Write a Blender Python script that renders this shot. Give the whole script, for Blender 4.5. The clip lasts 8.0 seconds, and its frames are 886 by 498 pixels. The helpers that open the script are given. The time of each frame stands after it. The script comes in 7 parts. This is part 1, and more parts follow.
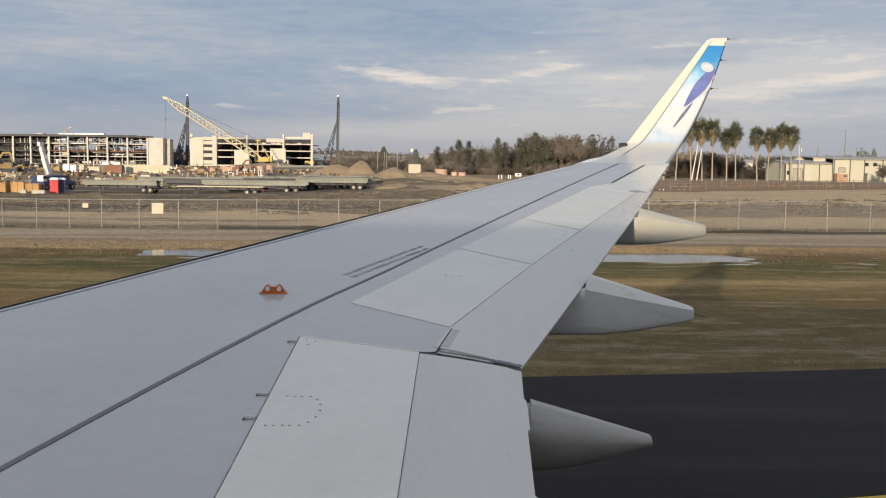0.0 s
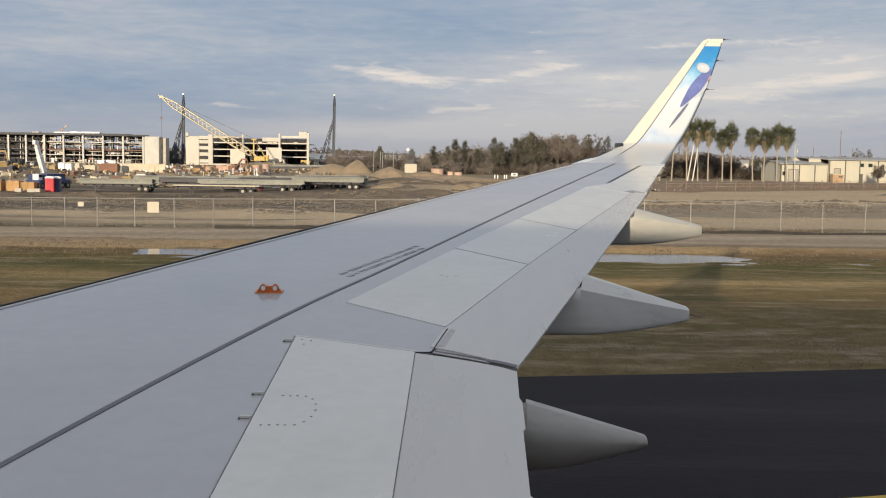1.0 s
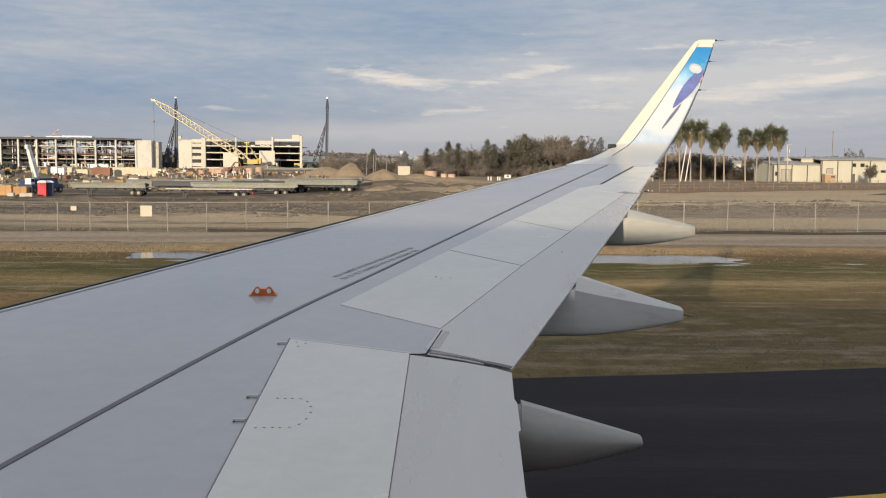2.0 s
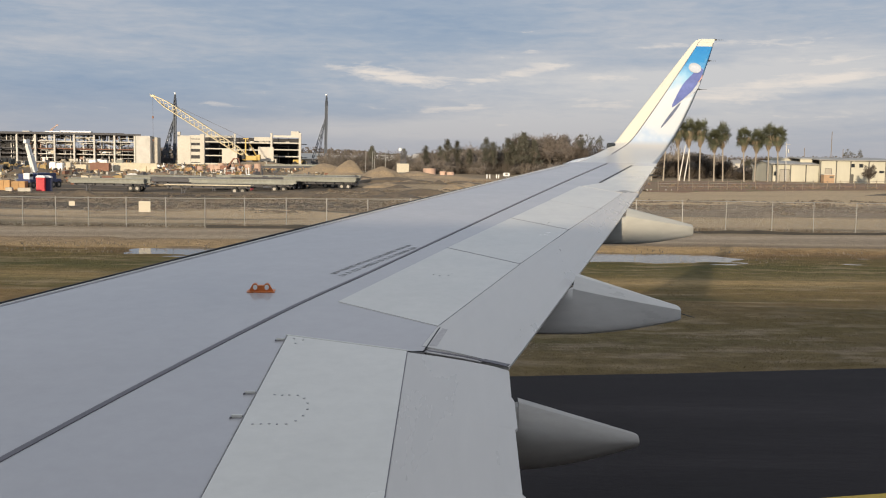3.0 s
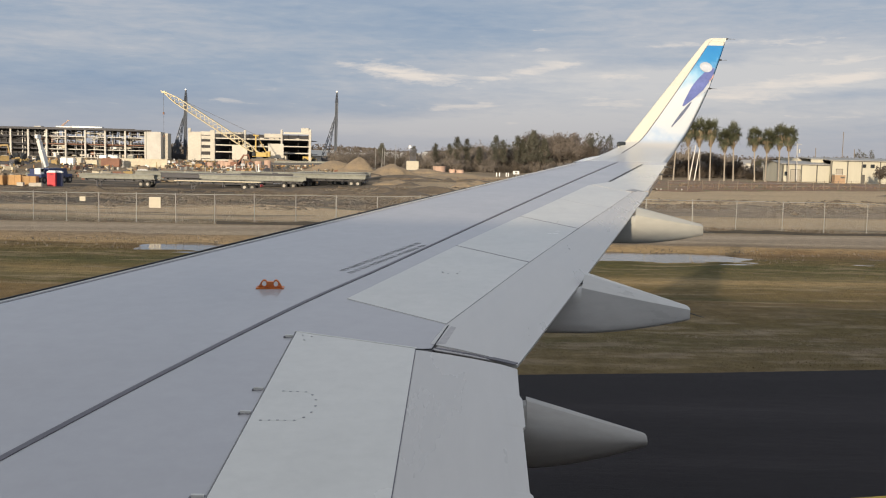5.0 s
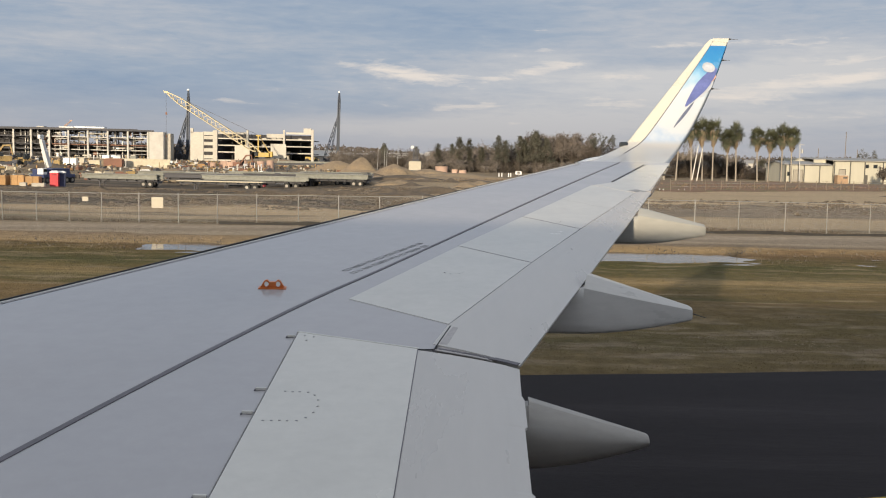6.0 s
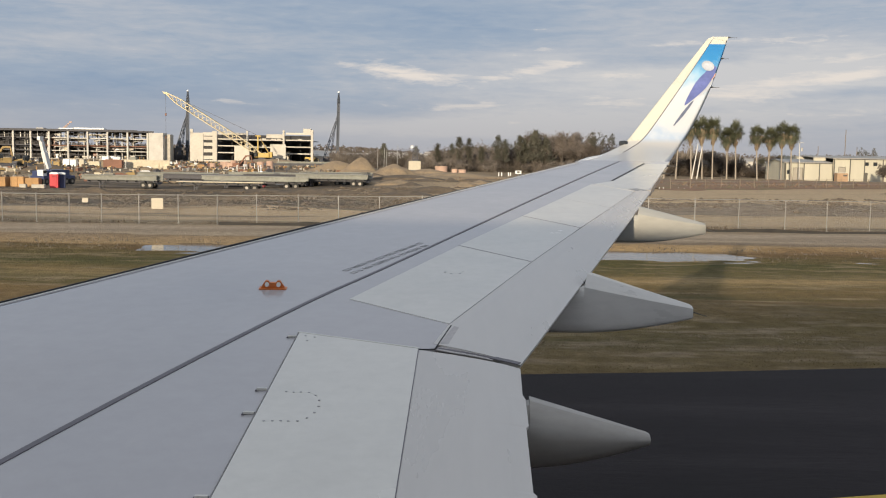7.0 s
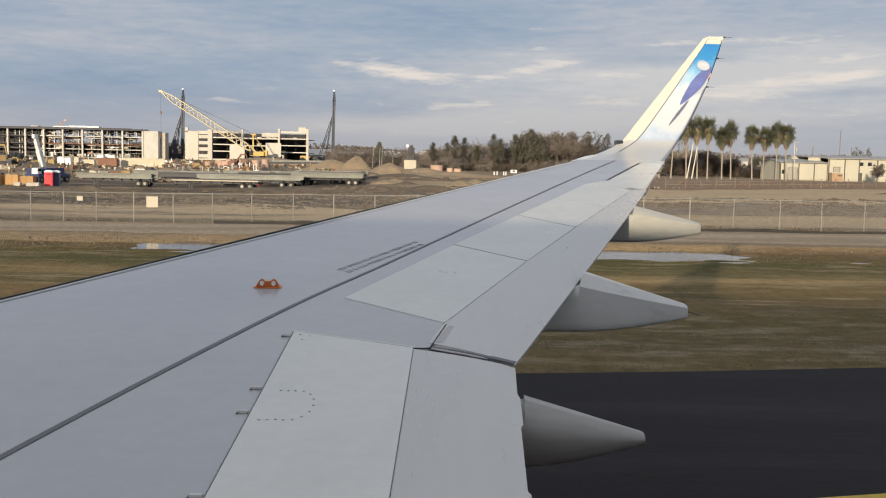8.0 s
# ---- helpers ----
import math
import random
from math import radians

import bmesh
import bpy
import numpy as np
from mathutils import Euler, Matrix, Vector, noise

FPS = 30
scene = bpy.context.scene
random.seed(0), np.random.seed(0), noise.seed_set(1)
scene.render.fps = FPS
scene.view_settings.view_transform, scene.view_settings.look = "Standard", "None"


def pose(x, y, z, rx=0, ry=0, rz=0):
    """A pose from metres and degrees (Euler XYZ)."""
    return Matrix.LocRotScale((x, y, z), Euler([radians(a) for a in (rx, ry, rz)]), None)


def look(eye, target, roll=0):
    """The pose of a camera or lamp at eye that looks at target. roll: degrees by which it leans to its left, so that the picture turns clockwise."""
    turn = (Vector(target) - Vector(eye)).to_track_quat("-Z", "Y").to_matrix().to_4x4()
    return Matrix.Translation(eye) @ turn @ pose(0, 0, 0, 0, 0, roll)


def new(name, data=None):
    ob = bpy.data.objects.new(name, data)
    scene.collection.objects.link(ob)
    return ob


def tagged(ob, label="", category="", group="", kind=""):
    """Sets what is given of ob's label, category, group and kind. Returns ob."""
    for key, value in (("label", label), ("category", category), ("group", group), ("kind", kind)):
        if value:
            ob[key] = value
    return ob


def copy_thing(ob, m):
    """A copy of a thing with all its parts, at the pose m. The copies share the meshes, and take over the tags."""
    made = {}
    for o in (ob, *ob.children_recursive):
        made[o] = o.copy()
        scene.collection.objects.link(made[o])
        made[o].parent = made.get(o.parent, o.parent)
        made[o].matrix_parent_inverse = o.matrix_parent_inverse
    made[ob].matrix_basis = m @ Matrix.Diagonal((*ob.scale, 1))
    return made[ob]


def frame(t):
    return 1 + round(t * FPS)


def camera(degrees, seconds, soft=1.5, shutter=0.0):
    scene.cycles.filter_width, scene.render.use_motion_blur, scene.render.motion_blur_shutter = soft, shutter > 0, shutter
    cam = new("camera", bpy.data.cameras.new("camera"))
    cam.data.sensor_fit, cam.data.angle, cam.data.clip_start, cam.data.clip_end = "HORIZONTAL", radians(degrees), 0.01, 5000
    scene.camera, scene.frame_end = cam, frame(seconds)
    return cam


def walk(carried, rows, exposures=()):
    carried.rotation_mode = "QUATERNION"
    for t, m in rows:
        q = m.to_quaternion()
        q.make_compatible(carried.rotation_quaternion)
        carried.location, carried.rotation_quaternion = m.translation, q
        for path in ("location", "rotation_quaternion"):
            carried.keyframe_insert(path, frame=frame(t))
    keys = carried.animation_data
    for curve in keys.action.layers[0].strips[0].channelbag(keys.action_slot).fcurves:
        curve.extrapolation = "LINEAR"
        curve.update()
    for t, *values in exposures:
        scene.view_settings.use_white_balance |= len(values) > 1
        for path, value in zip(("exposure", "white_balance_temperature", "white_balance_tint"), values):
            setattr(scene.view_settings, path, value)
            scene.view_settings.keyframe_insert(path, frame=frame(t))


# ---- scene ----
# The airliner stands where it is about half way along its short taxi; the camera looks out of one cabin window.
cam = camera(48.3, 8.0, soft=1.1)
walk(cam, [
    (0.0, pose(0.0009, 0.0004, 4.4018, 84.844, -0.663, 0.323)),
    (0.5, pose(0.0011, 0.0006, 4.4022, 84.827, -0.610, 0.219)),
    (1.0, pose(0.0007, 0.0000, 4.4025, 84.827, -0.828, 0.098)),
    (2.5, pose(-0.0008, -0.0012, 4.3992, 85.000, -0.423, -0.441)),
    (3.0, pose(0.0005, -0.0004, 4.4001, 84.818, -0.905, -0.354)),
    (3.5, pose(-0.0006, -0.0007, 4.4000, 84.637, -1.161, -0.167)),
    (4.0, pose(0.0000, 0.0000, 4.4000, 84.599, -1.254, 0.119)),
    (4.5, pose(-0.0001, -0.0001, 4.3999, 84.653, -1.273, 0.169)),
    (6.0, pose(0.0013, 0.0007, 4.4006, 84.690, -1.284, 0.347)),
    (6.5, pose(0.0005, 0.0003, 4.4001, 84.646, -1.245, 0.411)),
    (7.0, pose(0.0003, 0.0006, 4.4007, 84.669, -1.023, 0.330)),
    (7.5, pose(0.0015, 0.0008, 4.4009, 84.693, -1.090, 0.213)),
    (8.0, pose(0.0010, 0.0005, 4.4005, 84.618, -1.163, 0.068)),
])
scene.view_settings.exposure = 0.0


# ---------------------------------------------------------------- light
def node(nt, kind, **kw):
    n = nt.nodes.new(kind)
    for k, v in kw.items():
        n.inputs[k].default_value = v
    return n


def math_node(nt, op, a, b=None, clamp=False):
    n = nt.nodes.new("ShaderNodeMath")
    n.operation, n.use_clamp = op, clamp
    for i, v in enumerate((a, b)):
        if v is None:
            continue
        if isinstance(v, (int, float)):
            n.inputs[i].default_value = v
        else:
            nt.links.new(v, n.inputs[i])
    return n.outputs[0]


def mix_rgb(nt, fac, a, b, blend="MIX"):
    n = nt.nodes.new("ShaderNodeMix")
    n.data_type, n.blend_type = "RGBA", blend
    for sock, v in ((n.inputs[0], fac), (n.inputs[6], a), (n.inputs[7], b)):
        if isinstance(v, (int, float)):
            sock.default_value = v
        elif isinstance(v, tuple):
            sock.default_value = (*v[:3], 1)
        else:
            nt.links.new(v, sock)
    return n.outputs[2]


def ramp(nt, fac, stops):
    n = nt.nodes.new("ShaderNodeValToRGB")
    while len(n.color_ramp.elements) < len(stops):
        n.color_ramp.elements.new(0.5)
    for e, (p, c) in zip(n.color_ramp.elements, stops):
        e.position = p
        e.color = (*c, 1) if isinstance(c, tuple) else (c, c, c, 1)
    nt.links.new(fac, n.inputs[0])
    return n.outputs[0]


SUN_AZIMUTH = 17.5      # degrees: the light travels this far to the right of straight outboard
SUN_HEIGHT = 9.3

world = bpy.data.worlds.new("sky")
scene.world = world
world.use_nodes = True
nt = world.node_tree
nt.nodes.clear()
sky = nt.nodes.new("ShaderNodeTexSky")
sky.sky_type, sky.sun_disc = "NISHITA", False
sky.sun_elevation, sky.sun_rotation = radians(SUN_HEIGHT), radians(180 + SUN_AZIMUTH)
sky.dust_density, sky.ozone_density = 1.5, 1.5
skyc = mix_rgb(nt, 1.0, sky.outputs[0], (0.075, 0.075, 0.075), "MULTIPLY")
tc = nt.nodes.new("ShaderNodeTexCoord")
sep = nt.nodes.new("ShaderNodeSeparateXYZ")
nt.links.new(tc.outputs["Generated"], sep.inputs[0])
dx, dy, dz = sep.outputs
up_z = math_node(nt, "MAXIMUM", dz, 0.0)
az = math_node(nt, "ARCTAN2", dx, dy)


def cloud_noise(wide, tall, offset, detail=7.0, rough=0.6, warp=0.3):
    """Noise over bearing and height, drawn out along the skyline as distant layers of cloud are."""
    cv = nt.nodes.new("ShaderNodeCombineXYZ")
    nt.links.new(math_node(nt, "MULTIPLY", az, wide), cv.inputs[0])
    nt.links.new(math_node(nt, "MULTIPLY", dz, tall), cv.inputs[1])
    cv.inputs[2].default_value = offset
    n = node(nt, "ShaderNodeTexNoise", Scale=1.0, Detail=detail, Roughness=rough, Distortion=warp)
    nt.links.new(cv.outputs[0], n.inputs["Vector"])
    return n.outputs[0]


broad = cloud_noise(2.6, 16.0, 3.7, 5.0, 0.55)
streak = cloud_noise(9.0, 75.0, 8.3, 9.0, 0.66, 0.5)
wisp = cloud_noise(30.0, 150.0, 1.9, 6.0, 0.62, 0.4)
DEG = math.pi / 180
el = math_node(nt, "ARCSINE", dz)


def patch(total, bearing, height, wide, tall, slope, strength):
    """Adds a soft oval bank of cloud at that bearing and height (degrees) to the total."""
    a = math_node(nt, "SUBTRACT", az, bearing * DEG)
    e = math_node(nt, "SUBTRACT", math_node(nt, "SUBTRACT", el, height * DEG), math_node(nt, "MULTIPLY", a, slope))
    a, e = math_node(nt, "DIVIDE", a, wide * DEG), math_node(nt, "DIVIDE", e, tall * DEG)
    d = math_node(nt, "ADD", math_node(nt, "MULTIPLY", a, a), math_node(nt, "MULTIPLY", e, e))
    m = math_node(nt, "MULTIPLY", math_node(nt, "POWER", 2.718, math_node(nt, "MULTIPLY", d, -1.0)), strength)
    return m if total is None else math_node(nt, "ADD", total, m)


# sunlit broken cloud, low over the field
lit = None
lit = patch(None, -3.75, 4.98, 2.46, 0.66, -0.078, 1.00)
lit = patch(lit, -0.83, 4.29, 2.46, 0.52, -0.138, 0.75)
lit = patch(lit, 5.25, 6.17, 0.72, 0.23, 0.022, 0.95)
lit = patch(lit, 5.60, 5.17, 2.29, 0.30, 0.102, 1.00)
lit = patch(lit, 2.50, 4.52, 1.48, 0.20, 0.022, 0.65)
lit = patch(lit, 1.15, 2.92, 2.79, 0.26, 0.072, 1.00)
lit = patch(lit, 9.44, 4.64, 1.64, 0.26, 0.002, 0.80)
lit = patch(lit, 9.33, 3.25, 2.29, 0.43, -0.028, 0.80)
lit = patch(lit, 12.33, 6.39, 2.13, 0.23, 0.042, 0.70)
lit = patch(lit, 17.28, 6.65, 1.97, 0.26, -0.078, 0.50)
lit = patch(lit, 19.00, 4.42, 3.77, 0.39, 0.072, 1.05)
lit = patch(lit, 22.51, 4.72, 2.46, 0.30, 0.142, 0.95)
lit = patch(lit, 16.39, 3.69, 3.11, 0.39, -0.028, 0.75)
lit = patch(lit, -12.61, 2.90, 1.05, 0.20, -0.128, 0.50)
lit = patch(lit, 21.14, 6.82, 2.95, 0.39, 0.122, 0.50)
lit = patch(lit, 21.49, 5.55, 3.28, 0.30, 0.022, 0.60)
lit = patch(lit, 19.96, 2.58, 3.93, 0.26, 0.022, 0.45)
lit = patch(lit, 3.77, 2.04, 3.93, 0.30, 0.022, 0.45)
# thin veils, and thicker grey-blue bars between them
veil = None
veil = patch(None, 15.19, 3.77, 14.09, 2.62, 0.022, 1.00)
veil = patch(veil, -4.83, 1.50, 8.52, 0.66, 0.002, 0.75)
veil = patch(veil, -19.88, 7.10, 8.52, 2.29, 0.022, 0.40)
veil = patch(veil, 6.84, 1.78, 7.21, 0.72, 0.022, 0.50)
veil = patch(veil, -4.5, 1.9, 11.0, 0.75, 0.02, 0.55)
veil = patch(veil, 4.5, 4.6, 9.0, 2.6, 0.02, 0.55)
veil = patch(veil, 24.0, 4.2, 8.0, 2.2, 0.02, 0.5)
bars = None
bars = patch(None, 11.43, 5.52, 4.92, 0.43, 0.062, 0.90)
bars = patch(bars, 21.59, 3.75, 4.59, 0.30, 0.052, 1.00)
bars = patch(bars, 2.18, 6.87, 5.57, 0.98, 0.022, 0.80)
bars = patch(bars, -3.23, 2.50, 3.28, 0.59, 0.022, 0.90)
bars = patch(bars, -7.41, 2.75, 4.92, 0.85, 0.022, 0.60)
bars = patch(bars, -17.88, 4.08, 8.52, 1.48, 0.022, 0.70)
bars = patch(bars, 8.60, 5.91, 2.62, 0.30, 0.022, 0.50)
bars = patch(bars, 17.02, 3.01, 5.24, 0.30, 0.022, 0.50)
mixn = math_node(nt, "ADD", math_node(nt, "MULTIPLY", streak, 0.56), math_node(nt, "MULTIPLY", wisp, 0.44))
tone = math_node(nt, "ADD", math_node(nt, "MULTIPLY", broad, 0.48), math_node(nt, "MULTIPLY", mixn, 0.52))
tone = math_node(nt, "ADD", tone, math_node(nt, "SUBTRACT", math_node(nt, "MULTIPLY", veil, 0.22), math_node(nt, "MULTIPLY", bars, 0.19)))
layer = ramp(nt, tone, ((0.34, (0.262, 0.350, 0.495)), (0.48, (0.345, 0.415, 0.530)), (0.60, (0.455, 0.490, 0.565)), (0.76, (0.60, 0.60, 0.625))))
bright = ramp(nt, math_node(nt, "ADD", mixn, math_node(nt, "MULTIPLY", lit, 0.25)), ((0.62, 0.0), (0.69, 0.38), (0.82, 1.0)))
cloud = mix_rgb(nt, bright, layer, (0.80, 0.735, 0.69))
# brighter overhead, as under any broken layer of cloud
zen = ramp(nt, up_z, ((0.0, (1.0, 1.0, 1.0)), (0.18, (1.1, 1.07, 1.03)), (0.45, (1.42, 1.31, 1.18)), (1.0, (1.86, 1.68, 1.46))))
cloud = mix_rgb(nt, 1.0, cloud, zen, "MULTIPLY")
# pale haze at the skyline
haze = ramp(nt, up_z, ((0.0, 0.85), (0.02, 0.55), (0.07, 0.0)))
cloud = mix_rgb(nt, haze, cloud, (0.475, 0.468, 0.495))
both = mix_rgb(nt, 0.9, skyc, cloud)
bg = node(nt, "ShaderNodeBackground", Strength=1.0)
nt.links.new(both, bg.inputs[0])
wout = nt.nodes.new("ShaderNodeOutputWorld")
nt.links.new(bg.outputs[0], wout.inputs[0])

sun_data = bpy.data.lights.new("sun", "SUN")
sun_data.energy, sun_data.angle, sun_data.color = 4.85, radians(1.0), (1.0, 0.835, 0.61)
sun = new("sun", sun_data)
_az, _el = radians(SUN_AZIMUTH), radians(SUN_HEIGHT)
_way = Vector((math.sin(_az) * math.cos(_el), math.cos(_az) * math.cos(_el), -math.sin(_el)))
sun.matrix_world = look(Vector((0, 0, 60)) - _way * 100, Vector((0, 0, 60)))


# ---------------------------------------------------------------- materials
def material(name, base, rough=0.6, metal=0.0, vary=0.15, grain=0.08, scale=1.0, fine=30.0, bump=0.0, bump_scale=40.0,
             second=None, second_at=(0.5, 0.7), per_object=0.0, coat=0.0, stretch=(1, 1, 1), spec=0.5):
    """A surface with broad blotches (scale), fine grain, an optional second colour in patches, and fine relief."""
    m = bpy.data.materials.new(name)
    m.use_nodes = True
    t = m.node_tree
    bsdf = t.nodes["Principled BSDF"]
    crd = t.nodes.new("ShaderNodeTexCoord")
    mp = t.nodes.new("ShaderNodeMapping")
    mp.inputs["Scale"].default_value = stretch
    t.links.new(crd.outputs["Object"], mp.inputs[0])
    broad_n = node(t, "ShaderNodeTexNoise", Scale=scale, Detail=5.0, Roughness=0.6)
    fine_n = node(t, "ShaderNodeTexNoise", Scale=fine, Detail=4.0, Roughness=0.65)
    t.links.new(mp.outputs[0], broad_n.inputs["Vector"])
    t.links.new(mp.outputs[0], fine_n.inputs["Vector"])
    col = base
    if second:
        col = mix_rgb(t, ramp(t, broad_n.outputs[0], ((second_at[0], 0.0), (second_at[1], 1.0))), base, second)
    lo, hi = 1 - vary, 1 + vary
    col = mix_rgb(t, 1.0, ramp(t, broad_n.outputs[0], ((0.3, (lo, lo, lo)), (0.7, (hi, hi, hi)))), col, "MULTIPLY")
    lo, hi = 1 - grain, 1 + grain
    col = mix_rgb(t, 1.0, ramp(t, fine_n.outputs[0], ((0.3, (lo, lo, lo)), (0.7, (hi, hi, hi)))), col, "MULTIPLY")
    if per_object:
        oi = t.nodes.new("ShaderNodeObjectInfo")
        lo, hi = 1 - per_object, 1 + per_object
        col = mix_rgb(t, 1.0, ramp(t, oi.outputs["Random"], ((0.0, (lo, lo, lo)), (1.0, (hi, hi, hi)))), col, "MULTIPLY")
    t.links.new(col, bsdf.inputs["Base Color"])
    bsdf.inputs["Metallic"].default_value = metal
    bsdf.inputs["Specular IOR Level"].default_value = spec
    rr = ramp(t, broad_n.outputs[0], ((0.3, max(0.02, rough - 0.06)), (0.7, min(1.0, rough + 0.06))))
    t.links.new(rr, bsdf.inputs["Roughness"])
    bsdf.inputs["Coat Weight"].default_value = coat
    if bump:
        bn = node(t, "ShaderNodeTexNoise", Scale=bump_scale, Detail=5.0, Roughness=0.6)
        t.links.new(mp.outputs[0], bn.inputs["Vector"])
        b = node(t, "ShaderNodeBump", Strength=bump, Distance=0.02)
        t.links.new(bn.outputs[0], b.inputs["Height"])
        t.links.new(b.outputs[0], bsdf.inputs["Normal"])
    return m


M = {}
M["skin"] = material("wing_grey_paint", (0.414, 0.400, 0.408), 0.16, vary=0.05, grain=0.03, scale=0.8, fine=9, spec=0.5)
M["panel"] = material("panel_white_paint", (0.612, 0.592, 0.545), 0.22, vary=0.05, grain=0.03, scale=1.4, fine=14, per_object=0.03)
M["flap"] = material("flap_light_paint", (0.535, 0.508, 0.478), 0.30, vary=0.05, grain=0.02, scale=1.2, fine=5, stretch=(3, 0.5, 1))
M["bare"] = material("bare_metal_edge", (0.62, 0.63, 0.65), 0.30, metal=0.9, vary=0.06, grain=0.05, scale=2, fine=25)
M["seal"] = material("dark_sealant", (0.118, 0.110, 0.126), 0.5, vary=0.15, grain=0.1, scale=3)
M["gap"] = material("black_gap", (0.02, 0.02, 0.022), 0.8, vary=0.1, grain=0.1)
M["rubbed"] = material("rubbed_grey_seal", (0.43, 0.405, 0.395), 0.45, vary=0.22, grain=0.15, scale=9, fine=40, second=(0.29, 0.265, 0.26), second_at=(0.5, 0.75))
M["mark"] = material("grey_stencil_paint", (0.275, 0.27, 0.275), 0.5, vary=0.2, grain=0.2, scale=12, fine=60)
M["stencil"] = material("worn_stencil_paint", (0.350, 0.343, 0.353), 0.4, vary=0.2, grain=0.2, scale=12, fine=60)
M["orange"] = material("orange_enamel", (0.55, 0.155, 0.035), 0.38, vary=0.12, grain=0.1, scale=20, fine=80)
M["white"] = material("white_enamel", (0.78, 0.78, 0.77), 0.35, vary=0.04, grain=0.03, scale=2)
M["fairing"] = material("fairing_paint", (0.545, 0.525, 0.495), 0.30, vary=0.08, grain=0.05, scale=2.2, fine=12, stretch=(0.6, 2, 2))
# darker tone with deeper blotches, for the two inboard fairings
M["fairing_dark"] = material("dark_fairing_paint", (0.36, 0.34, 0.315), 0.42, vary=0.14, grain=0.08, scale=2.2, fine=12, stretch=(0.6, 2, 2), second=(0.25, 0.23, 0.205), second_at=(0.45, 0.7))
# fairing paint, yellower, and darkened to hold back the sun on it
M["fairing_outer"] = material("sun_toned_fairing_paint", (0.37, 0.362, 0.328), 0.34, vary=0.10, grain=0.06, scale=2.2, fine=12, stretch=(0.6, 2, 2))
M["cream"] = material("cream_paint", (0.66, 0.635, 0.535), 0.30, vary=0.03, grain=0.02)
M["rod"] = material("dark_rod", (0.06, 0.06, 0.06), 0.5)
M["fuselage"] = material("fuselage_white", (0.75, 0.75, 0.75), 0.35, vary=0.03)
M["rubber"] = material("rubber", (0.03, 0.03, 0.03), 0.85, vary=0.2)
M["fence_steel"] = material("dull_galvanised_fence", (0.30, 0.295, 0.28), 0.6, metal=0.2, vary=0.2, grain=0.1, scale=2, per_object=0.2)
M["steel"] = material("galvanised_steel", (0.40, 0.395, 0.38), 0.5, metal=0.4, vary=0.15, grain=0.1, scale=2, per_object=0.12)
M["wire"] = material("fence_wire", (0.40, 0.39, 0.37), 0.6, metal=0.3)
M["sign"] = material("sign_board", (0.50, 0.455, 0.36), 0.6, vary=0.06, scale=1.5)
M["asphalt"] = material("asphalt", (0.0195, 0.0162, 0.0175), 0.95, vary=0.2, grain=0.22, scale=0.45, fine=22, second=(0.030, 0.0255, 0.027), second_at=(0.50, 0.70), bump=0.5, bump_scale=60, stretch=(0.10, 1, 1), spec=0.25)
M["yellow_line"] = material("yellow_line_paint", (0.52, 0.36, 0.05), 0.8, vary=0.2, grain=0.25, scale=2, fine=30)
M["concrete"] = material("concrete", (0.46, 0.43, 0.37), 0.85, vary=0.16, grain=0.12, scale=0.7, fine=9, bump=0.3)
M["concrete_wall"] = material("precast_concrete", (0.55, 0.52, 0.46), 0.85, vary=0.10, grain=0.06, scale=0.15, fine=1.2, per_object=0.06)
M["beam_grey"] = material("weathered_beam", (0.27, 0.275, 0.245), 0.8, vary=0.18, grain=0.15, scale=0.4, fine=3, per_object=0.15)
M["beam_pale"] = material("pale_beam", (0.56, 0.50, 0.38), 0.8, vary=0.18, grain=0.12, scale=0.6, fine=4, per_object=0.12)
# near-black colour that stands in for the shade inside open storeys
M["inner_shade"] = material("dark_interior_shade", (0.055, 0.053, 0.055), 0.9, vary=0.3, scale=0.2)
M["steel_dark"] = material("primed_steel", (0.075, 0.075, 0.085), 0.7, vary=0.25, grain=0.1, scale=0.3, per_object=0.2)
M["steel_rust"] = material("red_primer_steel", (0.22, 0.11, 0.075), 0.75, vary=0.25, scale=0.4)
M["col_white"] = material("column_fireproofing", (0.58, 0.56, 0.52), 0.85, vary=0.12, scale=0.3, per_object=0.08)
M["crane_yellow"] = material("crane_yellow", (0.50, 0.34, 0.07), 0.5, vary=0.14, grain=0.08, scale=0.3)
M["crane_pale"] = material("faded_crane_yellow", (0.62, 0.53, 0.34), 0.55, vary=0.12, scale=0.2)
M["mast"] = material("mast_blue_grey", (0.085, 0.10, 0.13), 0.6, vary=0.2, scale=0.2)
M["machine_dull"] = material("dusty_machine_yellow", (0.34, 0.24, 0.10), 0.7, vary=0.3, grain=0.15, scale=0.6)
M["rim"] = material("dusty_wheel_rim", (0.26, 0.24, 0.21), 0.6, metal=0.3, vary=0.2, scale=2, per_object=0.5)
M["truck_blue"] = material("truck_blue", (0.045, 0.06, 0.14), 0.4, vary=0.2, scale=0.6)
M["red"] = material("red_plastic", (0.55, 0.035, 0.05), 0.45, vary=0.1, scale=1)
M["ply"] = material("plywood", (0.42, 0.25, 0.11), 0.75, vary=0.16, grain=0.12, scale=0.8, fine=6, per_object=0.15)
M["clay_pipe"] = material("pinkish_concrete_pipe", (0.52, 0.36, 0.28), 0.85, vary=0.15, scale=0.5, per_object=0.12)
M["metal_wall"] = material("cream_metal_siding", (0.50, 0.475, 0.385), 0.6, vary=0.06, grain=0.04, scale=0.15, fine=2.0, stretch=(3, 3, 0.4))
M["trim_dark"] = material("dark_trim", (0.10, 0.095, 0.085), 0.6)
